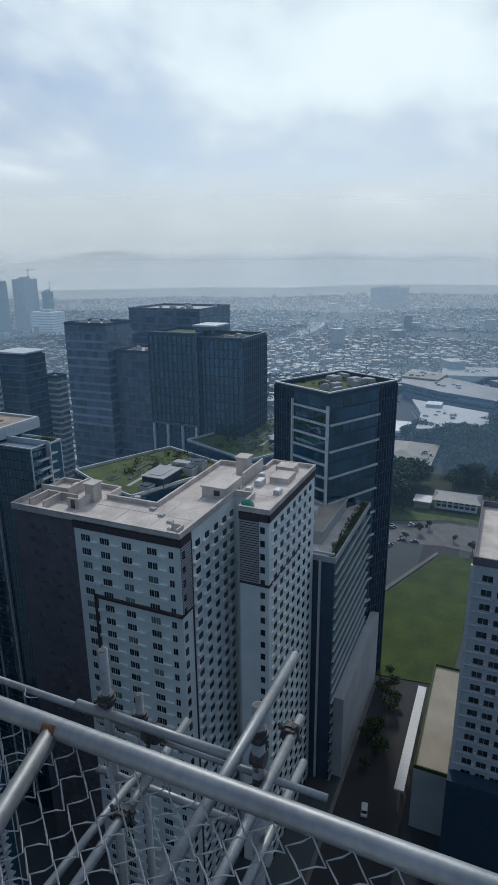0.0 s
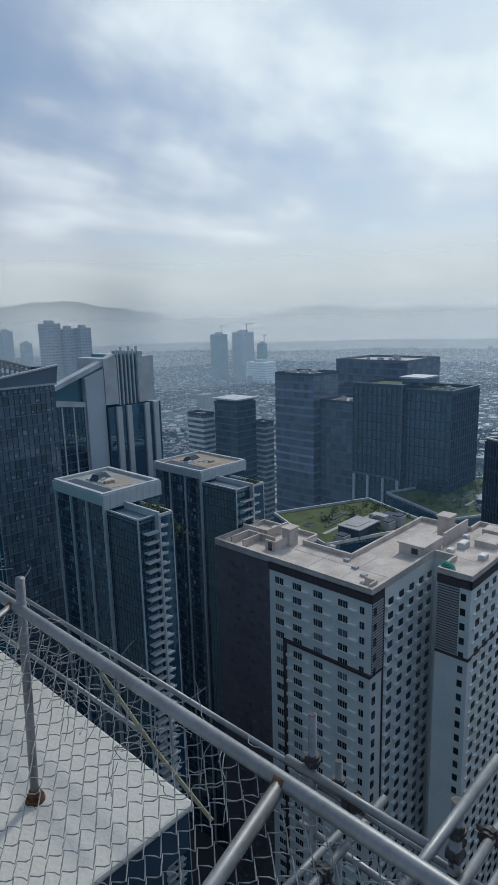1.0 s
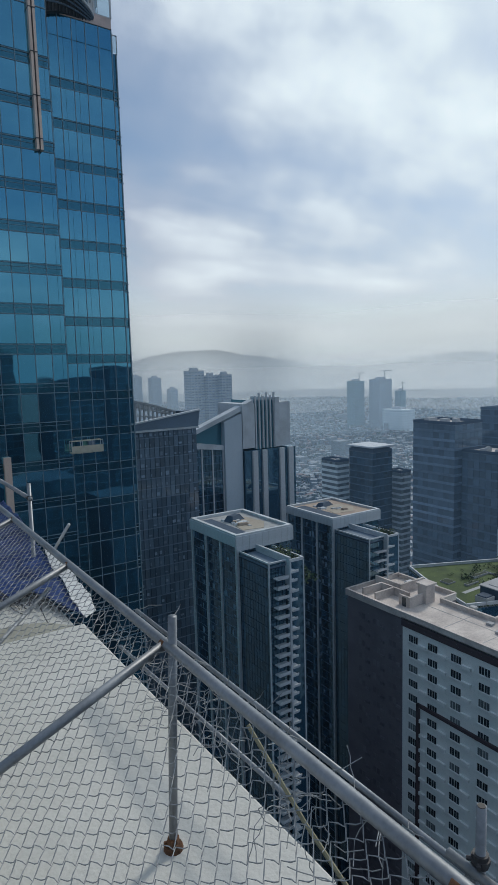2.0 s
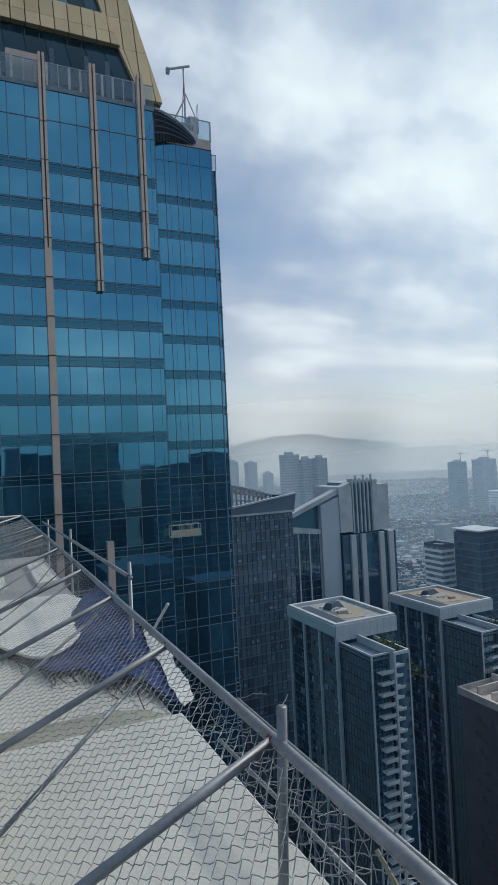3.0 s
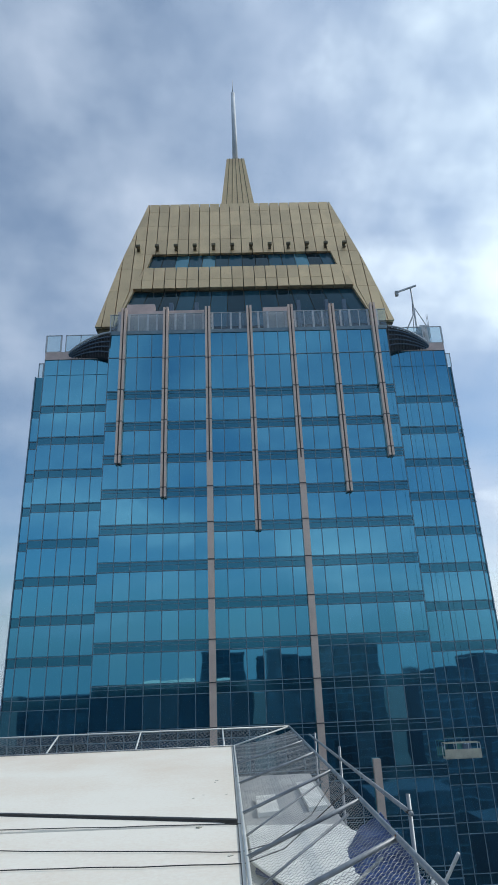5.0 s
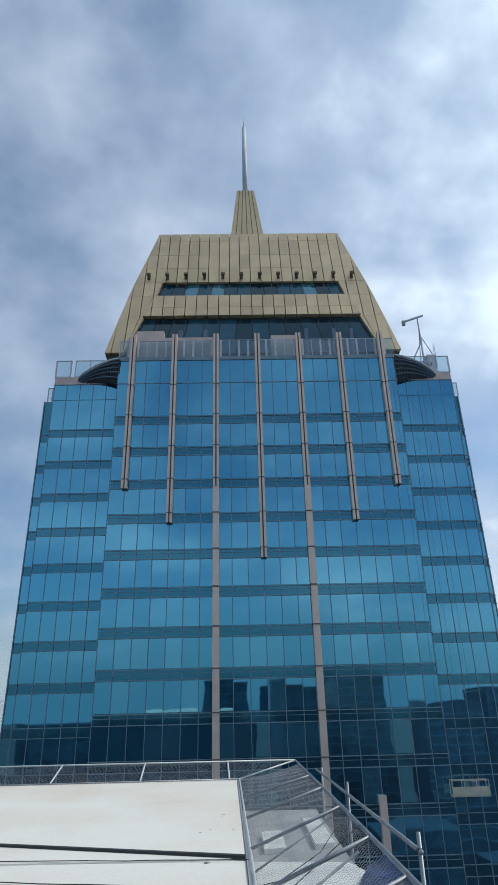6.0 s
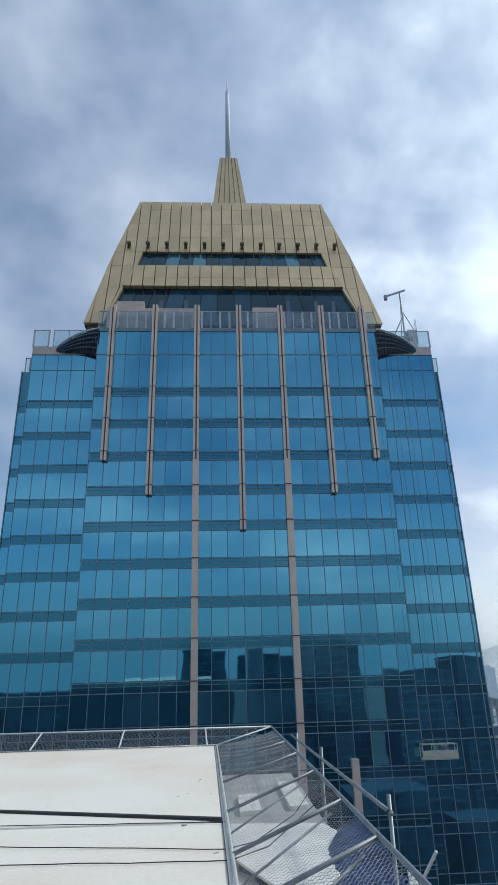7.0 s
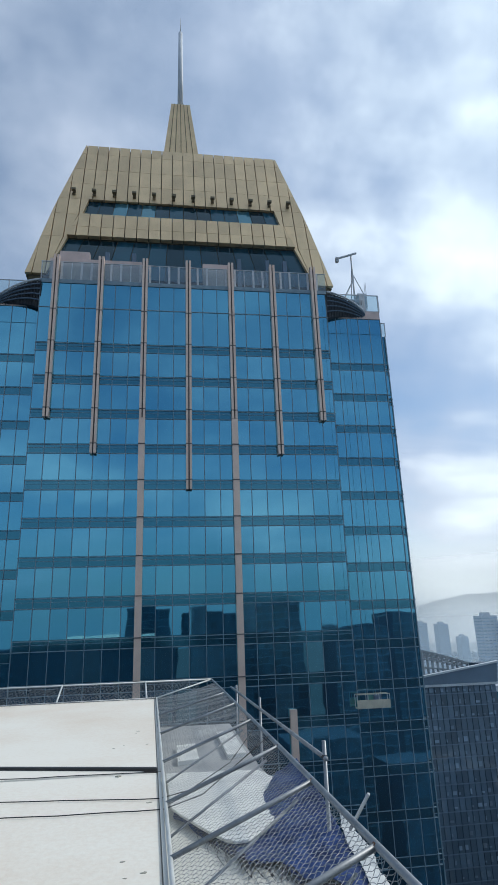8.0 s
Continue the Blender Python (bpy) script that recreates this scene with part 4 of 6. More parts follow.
def curtain(parent, x0, x1, y0, y1, z0, z1, floor, module, glass, line, band=0.35, faces="wsn", mull=0.12, proud=0.12):
    """Glass sheets storey by storey on the named faces, with bands and mullions. w: -x, s: -y, n: +y."""
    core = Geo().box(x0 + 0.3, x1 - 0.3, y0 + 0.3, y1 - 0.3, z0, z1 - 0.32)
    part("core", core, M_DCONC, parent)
    g, b = Geo(), Geo()
    nz = max(1, round((z1 - z0) / floor))
    fh = (z1 - z0) / nz
    for face in faces:
        a0, a1 = (y0, y1) if face in "we" else (x0, x1)
        n = max(1, round((a1 - a0) / module))
        w = (a1 - a0) / n
        for j in range(nz):
            za, zb = z0 + j * fh + band, z0 + (j + 1) * fh
            for i in range(n):
                p, q = a0 + i * w + mull / 2, a0 + (i + 1) * w - mull / 2
                if face == "w":
                    g.box(x0 + 0.1, x0 + 0.3, p, q, za, zb)
                elif face == "s":
                    g.box(p, q, y0 + 0.1, y0 + 0.3, za, zb)
                else:
                    g.box(p, q, y1 - 0.3, y1 - 0.1, za, zb)
            if band > 0.02:
                zc, zd = z0 + j * fh, z0 + j * fh + band
                if face == "w":
                    b.box(x0 - proud, x0 + 0.3, y0, y1, zc, zd)
                elif face == "s":
                    b.box(x0, x1, y0 - proud, y0 + 0.3, zc, zd)
                else:
                    b.box(x0, x1, y1 - 0.3, y1 + proud, zc, zd)
    part("glazing", g, glass, parent, kind="stuff")
    if band > 0.02:
        part("floor_bands", b, line, parent, kind="stuff")


def piers(parent, x0, x1, y0, y1, z0, z1, step, w, material, faces="ws", proud=0.35, name="piers"):
    g = Geo()
    for face in faces:
        a0, a1 = (y0, y1) if face == "w" else (x0, x1)
        n = max(1, round((a1 - a0) / step))
        for i in range(n + 1):
            c = a0 + (a1 - a0) * i / n
            if face == "w":
                g.box(x0 - proud, x0 + 0.2, c - w / 2, c + w / 2, z0, z1)
            else:
                g.box(c - w / 2, c + w / 2, y0 - proud, y0 + 0.2, z0, z1)
    return part(name, g, material, parent, kind="stuff")


def plant_boxes(parent, x0, x1, y0, y1, z, n, seed, material, hmax=2.5):
    rnd = random.Random(seed)
    for i in range(n):
        x, y = rnd.uniform(x0, x1), rnd.uniform(y0, y1)
        w, d, h = rnd.uniform(1, 4), rnd.uniform(1, 4), rnd.uniform(0.8, hmax)
        part("plant_unit", Geo().box(x, x + w, y, y + d, z, z + h).box(x + 0.2, x + w - 0.2, y + 0.2, y + d - 0.2, z + h, z + h + 0.25), material, parent)


def residential_block():
    b = thing("apartment_block", "white and dark brown high-rise apartment block with flat roof", "building")
    top = -50.3
    part("wall", Geo().prism([(84.0, 51.4), (99.6, 51.4), (99.6, 63.4), (95.6, 63.4), (95.6, 75.9), (84.0, 75.9)], GROUND, top), M_WHITEW, b)
    part("brown_wing", Geo().box(84.4, 100.5, 75.92, 92.0, GROUND, top), M_BROWNW, b)
    part("east_wall", Geo().prism([(100.6, 40.2), (131.2, 40.2), (131.2, 51.38), (108.4, 51.38), (108.4, 46.9), (100.6, 46.9)], GROUND, top), M_WHITEW, b)
    part("link_wall", Geo().box(99.62, 126, 51.4, 63.4, GROUND, top - 0.05), M_WHITEW, b)
    tr = Geo().box(83.8, 84.2, 51.2, 76.1, top - 1.7, top + 0.05).box(83.9, 88.2, 51.2, 51.6, top - 1.7, top + 0.05)
    tr.box(100.4, 100.8, 40.0, 46.9, top - 1.7, top + 0.05).box(100.4, 131.3, 40.0, 40.4, top - 1.7, top + 0.05)
    tr.box(83.45, 84.1, 51.25, 72.0, -66.9, -66.3).box(83.9, 88.2, 51.25, 51.5, -66.9, -66.3).box(83.45, 84.1, 71.4, 72.0, GROUND, -66.3)
    tr.box(100.45, 100.7, 40.05, 46.9, -66.9, -66.3).box(100.5, 120, 40.05, 40.3, -66.9, -66.3)
    tr.box(87.9, 88.25, 51.2, 51.6, GROUND, top - 1.7)
    part("trim_band", tr, M_MAROON, b)
    for x0, x1, y0, y1 in ((84.3, 100.5, 91.6, 92.0), (83.8, 84.3, 51.2, 92.0), (84.3, 108.0, 51.2, 51.6), (100.4, 100.8, 40.0, 46.5), (100.4, 108.4, 46.5, 46.9), (108.0, 108.4, 46.9, 51.6), (100.8, 131.3, 40.0, 40.4), (130.9, 131.3, 40.4, 51.4), (126, 130.9, 51.0, 51.4), (125.6, 126, 51.4, 63.1),
                           (95.6, 126, 63.1, 63.5), (95.2, 95.6, 63.1, 75.9), (95.6, 100.1, 75.55, 75.95), (100.1, 100.5, 75.95, 91.6)):
        part("parapet", Geo().box(x0, x1, y0, y1, top - 0.2, top + 1.1).box(x0 - 0.05, x1 + 0.05, y0 - 0.05, y1 + 0.05, top + 1.1, top + 1.2), M_DECK, b)
    for x0, x1, y0, y1, h in ((84.3, 99.3, 51.6, 63.2, 0.25), (84.3, 95.3, 63.22, 75.9, 0.245), (84.6, 100.2, 75.95, 91.7, 0.22), (100.8, 130.9, 40.4, 46.6, 0.25), (108.4, 130.9, 46.62, 51.3, 0.255), (99.35, 125.8, 51.6, 63.2, 0.2)):
        part("roof", Geo().box(x0, x1, y0, y1, top - 0.2, top + h), M_DECK, b)
    for x0, x1, y0, y1 in ((84.5, 99.2, 59.4, 59.52), (84.5, 95.2, 67.6, 67.72), (91.8, 91.92, 51.7, 75.8), (100.9, 125.6, 57.0, 57.12), (109.4, 109.52, 40.6, 50.1), (116.2, 116.32, 40.6, 50.1)):
        part("roof_seam", Geo().box(x0, x1, y0, y1, top + 0.2, top + 0.29), M_CONC, b)
    # roof walls and stair heads
    part("stair_head", Geo().box(92.2, 94.8, 76.9, 79.2, top, top + 4.0).box(91.9, 95.1, 76.6, 79.5, top + 4.0, top + 4.35), M_DECK, b)
    part("stair_wall", Geo().box(88.0, 92.4, 77.6, 78.0, top, top + 2.4).box(88.0, 88.4, 78.1, 80.5, top, top + 2.4), M_DECK, b)
    part("stair_door", Geo().box(87.9, 87.98, 78.6, 79.6, top + 0.2, top + 2.1), M_WIN, b)
    part("stair_head", Geo().box(119.5, 122.6, 53.5, 56.2, top, top + 4.4).box(119.2, 122.9, 53.2, 56.5, top + 4.4, top + 4.8), M_DECK, b)
    part("machine_room", Geo().box(104.5, 112.6, 51.9, 57.5, top, top + 2.4).box(104.2, 112.9, 51.62, 57.8, top + 2.4, top + 2.7), M_DECK, b)
    part("vent", Geo().box(104.42, 104.48, 53.2, 54.6, top + 0.7, top + 1.9), M_WIN, b)
    part("tank_wall", Geo().box(85.5, 91.0, 84.6, 85.0, top, top + 1.9).box(91.0, 91.4, 80.5, 88.6, top, top + 1.9).box(85.5, 91.0, 88.2, 88.6, top, top + 1.9), M_DECK, b)
    part("tank_wall", Geo().box(92.5, 93.0, 84, 91.5, top, top + 2.3).box(93.0, 99.9, 84.0, 84.4, top, top + 2.3), M_DECK, b)
    part("corner_box", Geo().box(84.4, 86.9, 52.0, 52.3, top, top + 1.7).box(86.6, 86.9, 52.3, 54.6, top, top + 1.7), M_DECK, b)
    part("roof_wall", Geo().box(113.5, 125.4, 51.62, 52.0, top + 0.2, top + 3.2), M_DECK, b)
    part("cistern", Geo().box(118, 123.5, 42.5, 47.0, top + 0.2, top + 1.5).box(124.5, 128.5, 43.5, 48, top + 0.2, top + 1.9), M_DECK, b)
    for x, y, w, d, h in ((111.0, 42.0, 2.2, 1.4, 1.1), (114.2, 47.6, 3.0, 1.6, 1.4), (117.6, 48.4, 1.2, 1.2, 2.0), (110.6, 48.6, 1.6, 1.4, 0.9), (96.9, 85.4, 2.0, 1.6, 1.2), (86.2, 54.5, 0.9, 0.9, 0.7)):
        part("plant_unit", Geo().box(x, x + w, y, y + d, top + 0.2, top + h).box(x + 0.15, x + w - 0.15, y + 0.15, y + d - 0.15, top + h, top + h + 0.12), M_STEELW, b)
    for i in range(5):
        part("duct", Geo().box(89 + i * 2.1, 90 + i * 2.1, 56 + i * 3.3, 57.2 + i * 3.3, top + 0.2, top + 0.7), M_CONC, b)
    tank = Geo()
    for i in range(8):
        a, c = i / 8 * math.pi / 2, (i + 1) / 8 * math.pi / 2
        tank.tube((102.3, 45.8, top + 0.2 + 1.8 * math.sin(a)), (102.3, 45.8, top + 0.2 + 1.8 * math.sin(c)), 1.55 * math.cos(a) + 0.05, 14, 1.55 * math.cos(c) + 0.05)
    tagged(part("water_tank", tank, M_TEAL, smooth=True), "green domed water tank on the apartment roof", "tank")
    # louvres on the corners
    lv = Geo()
    for i in range(26):
        z = top - 2.2 - i * 0.55
        lv.box(84.1, 87.9, 51.22, 51.4, z, z + 0.28)
        lv.box(100.42, 100.6, 42.4, 46.8, z, z + 0.28)
    part("louvres", lv, M_CONC, b, kind="stuff")
    part("louvre_backing", Geo().box(84.1, 87.9, 51.34, 51.42, top - 16.4, top - 1.7), M_MAROON, b)
    part("louvre_backing", Geo().box(100.54, 100.62, 42.4, 46.8, top - 16.4, top - 1.7), M_MAROON, b)
    faint = Geo()
    for k in range(30):
        z = top - 4.3 - 3.02 * k
        for y in (78.0, 82.4, 86.6):
            for o in (0.0, 1.1):
                faint.box(84.34, 84.46, y + o, y + o + 0.8, z, z + 1.2)
            faint.box(84.1, 84.42, y - 1.3, y - 0.3, z - 0.3, z + 0.2)
    part("wing_windows", faint, M_FAINT, b, kind="stuff")
    # windows: pairs with a ledge, nearest storeys as pieces of their own
    pane_w = Geo().box(-0.06, 0.06, 0, 0.95, 0, 1.35).mesh("window", M_WIN)
    pane_c = Geo().box(-0.06, 0.06, 0, 0.95, 0, 1.35).mesh("window", M_CURTN)
    box_w = Geo().box(-0.45, 0.0, -3.2, -1.3, -0.35, 0.25).mesh("ledge", M_WHITEW)
    sill_w = Geo().box(-0.3, 0.0, -1.2, 1.2, -0.22, -0.08).mesh("sill", M_WHITEW)
    far, ledge, frames = Geo(), Geo(), Geo()
    rw = random.Random(21)
    count = 0
    for k in range(31):
        z = top - 4.3 - 3.02 * k
        for c, y in enumerate((73.2, 68.6, 63.4, 57.6, 53.4)):
            offs = (-1.05, 0.08) if c < 4 else (-0.5,)
            shut = rw.random() < 0.16
            for o in offs:
                frames.box(83.88, 83.93, y + o + 0.44, y + o + 0.50, z, z + 1.35)
                if count < 270:
                    piece("window", pane_c if shut else pane_w, b, (83.98, y + o, z))
                    count += 1
                else:
                    far.box(83.92, 84.04, y + o, y + o + 0.95, z, z + 1.35)
            if c < 4:
                piece("ledge", box_w, b, (84.0, y, z))
                piece("sill", sill_w, b, (84.0, y, z))
        for x in (89.9, 93.9, 97.9, 101.9, 105.5):
            far.box(x, x + 0.85, 51.34, 51.46, z, z + 1.35).box(x + 0.95, x + 1.8, 51.34, 51.46, z, z + 1.35)
            ledge.box(x - 1.3, x - 0.1, 50.75, 51.4, z - 0.35, z + 0.3)
            ledge.box(x - 0.1, x + 1.9, 51.2, 51.4, z - 0.16, z - 0.06)
        far.box(84.5, 85.4, 51.16, 51.46, z, z + 1.4)
        far.box(100.5, 100.66, 41.1, 42.1, z, z + 1.4)
        for i in range(7):
            x = 103.4 + i * 3.9
            far.box(x, x + 0.85, 40.14, 40.26, z, z + 1.35).box(x + 0.95, x + 1.8, 40.14, 40.26, z, z + 1.35)
            ledge.box(x - 1.3, x - 0.15, 39.9, 40.2, z - 0.3, z + 0.1)
    part("windows", far, M_WIN, b, kind="stuff")
    part("window_frames", frames, M_PALEW, b, kind="stuff")
    part("ledges", ledge, M_WHITEW, b, kind="stuff")


residential_block()


def striped_block():
    """Dark mid-rise with pale diagonal-looking sills, planted roof and a podium."""
    b = thing("striped_building", "dark grey mid-rise building with pale sills and planted roof", "building")
    x0, x1, y0, y1, z = 131.5, 172, 34.2, 52, -75.0
    curtain(b, x0, x1, y0, y1, GROUND, z, 3.4, 3.4, M_GLASSD, M_CONC, band=0.30, faces="s", proud=0.35)
    part("corner_column", Geo().box(131.2, 131.7, 38.0, 38.6, GROUND, z), M_FRAMEL, b)
    slab_roof(b, x0, x1, y0, y1, z, M_DECK, M_CONC, 1.3)
    part("penthouse", Geo().box(140, 166, 40.5, 50, z, z + 3.0), M_CONC, b)
    slab_roof(b, 139.6, 166.4, 40.1, 50.4, z + 3.3, M_CREAM, M_CONC, 0.8)
    part("rail", Geo().box(132.4, 133, 34.8, 51.5, z + 1.3, z + 1.9), M_STEELW, b)
    part("podium", Geo().box(134, 181, 31.2, 34.1, GROUND, -118), M_CONC, b)
    g = Geo().box(133, 171, 35.2, 36.6, z + 0.02, z + 0.6)
    part("planter", g, M_GREEN, b)
    plant_boxes(b, 141, 150, 44, 47, z + 3.3, 4, 3, M_STEELW)


striped_block()


def office(name, label, x0, x1, y0, y1, z, floor, module, glass, line, band, deck=M_DECK, edge=M_DCONC, faces="ws", proud=0.12, boxes=6, seed=1, rim=1.3):
    b = thing(name, label, "building")
    curtain(b, x0, x1, y0, y1, GROUND, z, floor, module, glass, line, band, faces, proud=proud)
    slab_roof(b, x0, x1, y0, y1, z, deck, edge, rim)
    plant_boxes(b, x0 + 4, x1 - 6, y0 + 4, y1 - 6, z, boxes, seed, M_CONC, 2.2)
    return b


b3 = office("office_building", "dark glass office block with white floor stripes and planted roof", 159.5, 190, 45.1, 68.8, -38.5, 4.1, 3, M_GLASSD, M_DCONC, 0.5, M_GREEN, M_DCONC, proud=0.1, boxes=12, seed=5)
for k in range(26):
    z = -43.0 - 4.1 * k
    part("stripe", Geo().box(158.9, 159.55, 45.4, 60.0, z, z + 0.6), M_FRAMEL, b3)
    if k % 2:
        part("stripe", Geo().box(160, 182, 44.5, 45.15, z, z + 0.55), M_FRAMEL, b3)
part("stripe_post", Geo().box(158.8, 159.5, 44.9, 45.6, GROUND, -41), M_FRAMEL, b3)
part("stripe_post", Geo().box(158.8, 159.5, 60.0, 60.6, GROUND, -41), M_FRAMEL, b3)
piers(b3, 182.5, 190, 45.1, 68, GROUND, -38, 1.2, 0.35, M_DCONC, "s")
piers(b3, 159.5, 190, 60.6, 68.8, GROUND, -38, 1.2, 0.35, M_DCONC, "w")
rim3 = Geo().box(159.2, 190.3, 44.8, 45.4, -37.3, -36.9).box(159.2, 159.8, 45.4, 69, -37.3, -36.9).box(189.7, 190.3, 45.4, 69, -37.3, -36.9).box(159.8, 189.7, 68.4, 69, -37.3, -36.9)
part("roof_rim", rim3, M_FRAMEL, b3)
b3.matrix_world = Matrix.Translation((159.5, 45.1, 0)) @ Matrix.Rotation(radians(-28), 4, "Z") @ Matrix.Translation((-159.5, -45.1, 0))
bd = thing("office_building", "near-black glass office slab in two leaves with roof garden", "building")
for x0, x1, y0, y1, z in ((231.0, 258, 127.2, 152, -32.0), (233.2, 261, 105.5, 126.4, -33.6)):
    curtain(bd, x0, x1, y0, y1, GROUND, z, 4.0, 2.4, M_GLASSD, M_DCONC, 0.35, "ws")
    slab_roof(bd, x0, x1, y0, y1, z, M_GREEN, M_DCONC, 1.3)
    piers(bd, x0, x1, y0, y1, -76, z, 2.4, 0.2, M_DCONC)
    part("roof_edge", Geo().box(x0 - 0.35, x0 + 0.2, y0 - 0.35, y1 + 0.2, z + 1.3, z + 1.7), M_SLATE, bd)
    part("roof_edge", Geo().box(x0 + 0.21, x1, y0 - 0.35, y0 + 0.2, z + 1.3, z + 1.7), M_SLATE, bd)
part("corner_line", Geo().box(230.6, 231.0, 126.8, 127.2, -76, -31), M_SLATE, bd)
part("slot_wall", Geo().box(236, 258, 126.41, 127.19, GROUND, -34), M_DCONC, bd)
part("penthouse", Geo().box(238, 250, 121, 131, -31.9, -28.2), M_GLASSD, bd)
part("penthouse_roof", Geo().box(237, 251, 120, 132, -28.19, -27.5), M_FRAMEL, bd)
for y in (128.2, 135.5, 143.5, 151.0):
    part("base_column", Geo().box(230.1, 231.0, y - 0.6, y + 0.6, GROUND, -73.5), M_FRAMEL, bd)
part("base_frame", Geo().box(230.2, 230.98, 127.4, 151.8, -73.4, -72.6), M_SLATE, bd)
plant_boxes(bd, 236, 252, 107, 122, -33.6, 6, 8, M_CONC, 2.0)
bl = office("office_building", "grey glass office block with pale spandrel stripes", 232, 253, 176, 201, -28.9, 4.1, 3, M_GREYGL, M_BLIND_HAZE, 1.2, M_DECK, M_DCONC, boxes=8, seed=11)
office("office_building", "lower grey glass office block beside the dark slab", 237, 258, 153.5, 175.5, -41.8, 4.1, 3, M_GREYGL, M_SLATE, 0.9, M_DECK, M_DCONC, boxes=4, seed=14)
bl2 = office("office_building", "grey glass office block behind the dark slab", 300, 340, 162, 210, -26.5, 4.1, 3, M_GREYGL, M_SLATE, 0.8, M_DECK, M_SLATE, boxes=8, seed=12)
m1 = office("office_building", "grey glass mid-rise with an overhanging pale roof", 240, 256, 237, 256, -49, 4, 3, M_GLASSG, M_SLATE, 0.5, boxes=0, seed=2)
part("roof_columns", Geo().box(241, 255, 238, 255, -49, -46.4), M_DCONC, m1)
part("roof_canopy", Geo().box(239, 257, 236, 257, -46.39, -45.6), M_FRAMEL, m1)
m2 = office("apartment_building", "white mid-rise apartment building with dark windows", 229, 238, 254, 268, -55, 3.2, 2.2, M_CURTN, M_WHITEW, 1.5, boxes=1, seed=4)
m3 = office("apartment_building", "pale banded mid-rise building", 256, 264, 230, 240, -61.5, 3.4, 3, M_CURTN, M_FRAMEL, 1.2, boxes=1, seed=6)


def glass_residence(x0, x1, y0, y1, z, seed, deck):
    b = thing("glass_residence", "dark glass residential tower with pale frames and sandy roof", "building", "twin glass residences")
    k = (x1 - x0) / 12.6
    zc = z - 1.55
    curtain(b, x0, x1, y0, y1, GROUND, zc, 1.8 * k, 0.95 * k, M_GLASSD, M_SLATE, 0.1, "ws", mull=0.1, proud=-0.06)
    for i in range(4):                                          # slim pale uprights between the wide bays
        y = y0 + (y1 - y0) * i / 3
        part("upright", Geo().box(x0 - 0.22, x0 + 0.15, y - 0.2, y + 0.2, GROUND, zc), M_STEELW, b)
    part("upright", Geo().box(x0 - 0.2, x0 + 0.3, y0 - 0.28, y0 - 0.16, GROUND, zc), M_STEELW, b)
    bl_rnd = random.Random(seed + 40)
    blind = Geo()
    for i in range(150):
        c, r = bl_rnd.randrange(round((y1 - y0) / (0.95 * k))), bl_rnd.randrange(34)
        ya0 = y0 + c * 0.95 * k + 0.12
        zb0 = zc - (r + 1) * 1.8 * k
        blind.box(x0 + 0.06, x0 + 0.1, ya0, ya0 + bl_rnd.uniform(0.3, 0.75) * k, zb0 + 0.2, zb0 + bl_rnd.uniform(0.5, 1.4) * k)
    part("blinds", blind, M_BLIND_HAZE, b, kind="stuff")
    # crown of pale panels round the roof
    part("crown_band", Geo().box(x0 - 0.3, x1 + 0.1, y0 - 0.3, y1 + 0.1, zc, z - 0.1), M_DCONC, b)
    n = round((y1 - y0) / 1.2)
    w = (y1 - y0 + 0.6) / n
    panel_w = Geo().box(-0.1, 0.06, 0.02, w - 0.02, 0.0, 1.75).mesh("crown_panel", M_FRAMEL)
    for i in range(n):
        piece("crown_panel", panel_w, b, (x0 - 0.3, y0 - 0.3 + w * i, zc))
    n = round((x1 - x0) / 1.2)
    w = (x1 - x0 + 0.6) / n
    panel_s = Geo().box(0.02, w - 0.02, -0.1, 0.06, -0.7, 1.75).mesh("crown_panel", M_FRAMEL)
    for i in range(n):
        piece("crown_panel", panel_s, b, (x0 - 0.3 + w * i, y0 - 0.3, zc))
    slab_roof(b, x0 - 0.24, x1 + 0.1, y0 - 0.24, y1 + 0.1, z, deck, M_FRAMEL, 0.5, 0.6)
    xm, ym = x0 + (x1 - x0) * 0.55, y0 + (y1 - y0) * 0.45
    part("screed_patch", Geo().prism([(xm - 3.1 * k, ym - 3.6), (xm + 1.2 * k, ym - 4.4), (xm + 4.0 * k, ym - 1.0), (xm + 3.2 * k, ym + 4.2), (xm - 0.6 * k, ym + 5.0), (xm - 2.2 * k, ym + 1.4)], z + 0.004, z + 0.06), M_CREAM, b)
    # lower south wing with a grey terrace, a raised side wall and balconies
    xa, xb, ya, zl = x0 + 0.3, x0 + 4.0 * k, y0 - 9.6 * k, z - 2.2
    xc = xb + 3.9 * k
    wing = part("south_wing", Geo().box(xa + 0.3, xb - 0.05, ya + 0.3, y0 - 0.3, GROUND, zl - 0.9), M_DCONC, b)
    g, fr, bars = Geo(), Geo(), Geo()
    ny, nx = 11, 5
    zz, row = GROUND, 0
    step = 1.75 * k
    while zz + step < zl:
        for i in range(nx):
            w = (xb - xa) / nx
            g.box(xa + w * i + 0.05, xa + w * (i + 1) - 0.05, ya + 0.1, ya + 0.3, zz + 0.08, zz + step)
        for i in range(ny):
            w = (y0 - ya) / ny
            g.box(xa + 0.1, xa + 0.3, ya + w * i + 0.05, ya + w * (i + 1) - 0.05, zz + 0.08, zz + step)
        d = 0.35 * (row % 2)
        fr.box(xb - 2.7 * k, xb - 0.25, ya - 1.15, ya + 0.1, zz, zz + 0.16).box(xb - 2.7 * k, xb - 0.25, ya - 1.2, ya - 1.1, zz + 0.16, zz + 0.55)
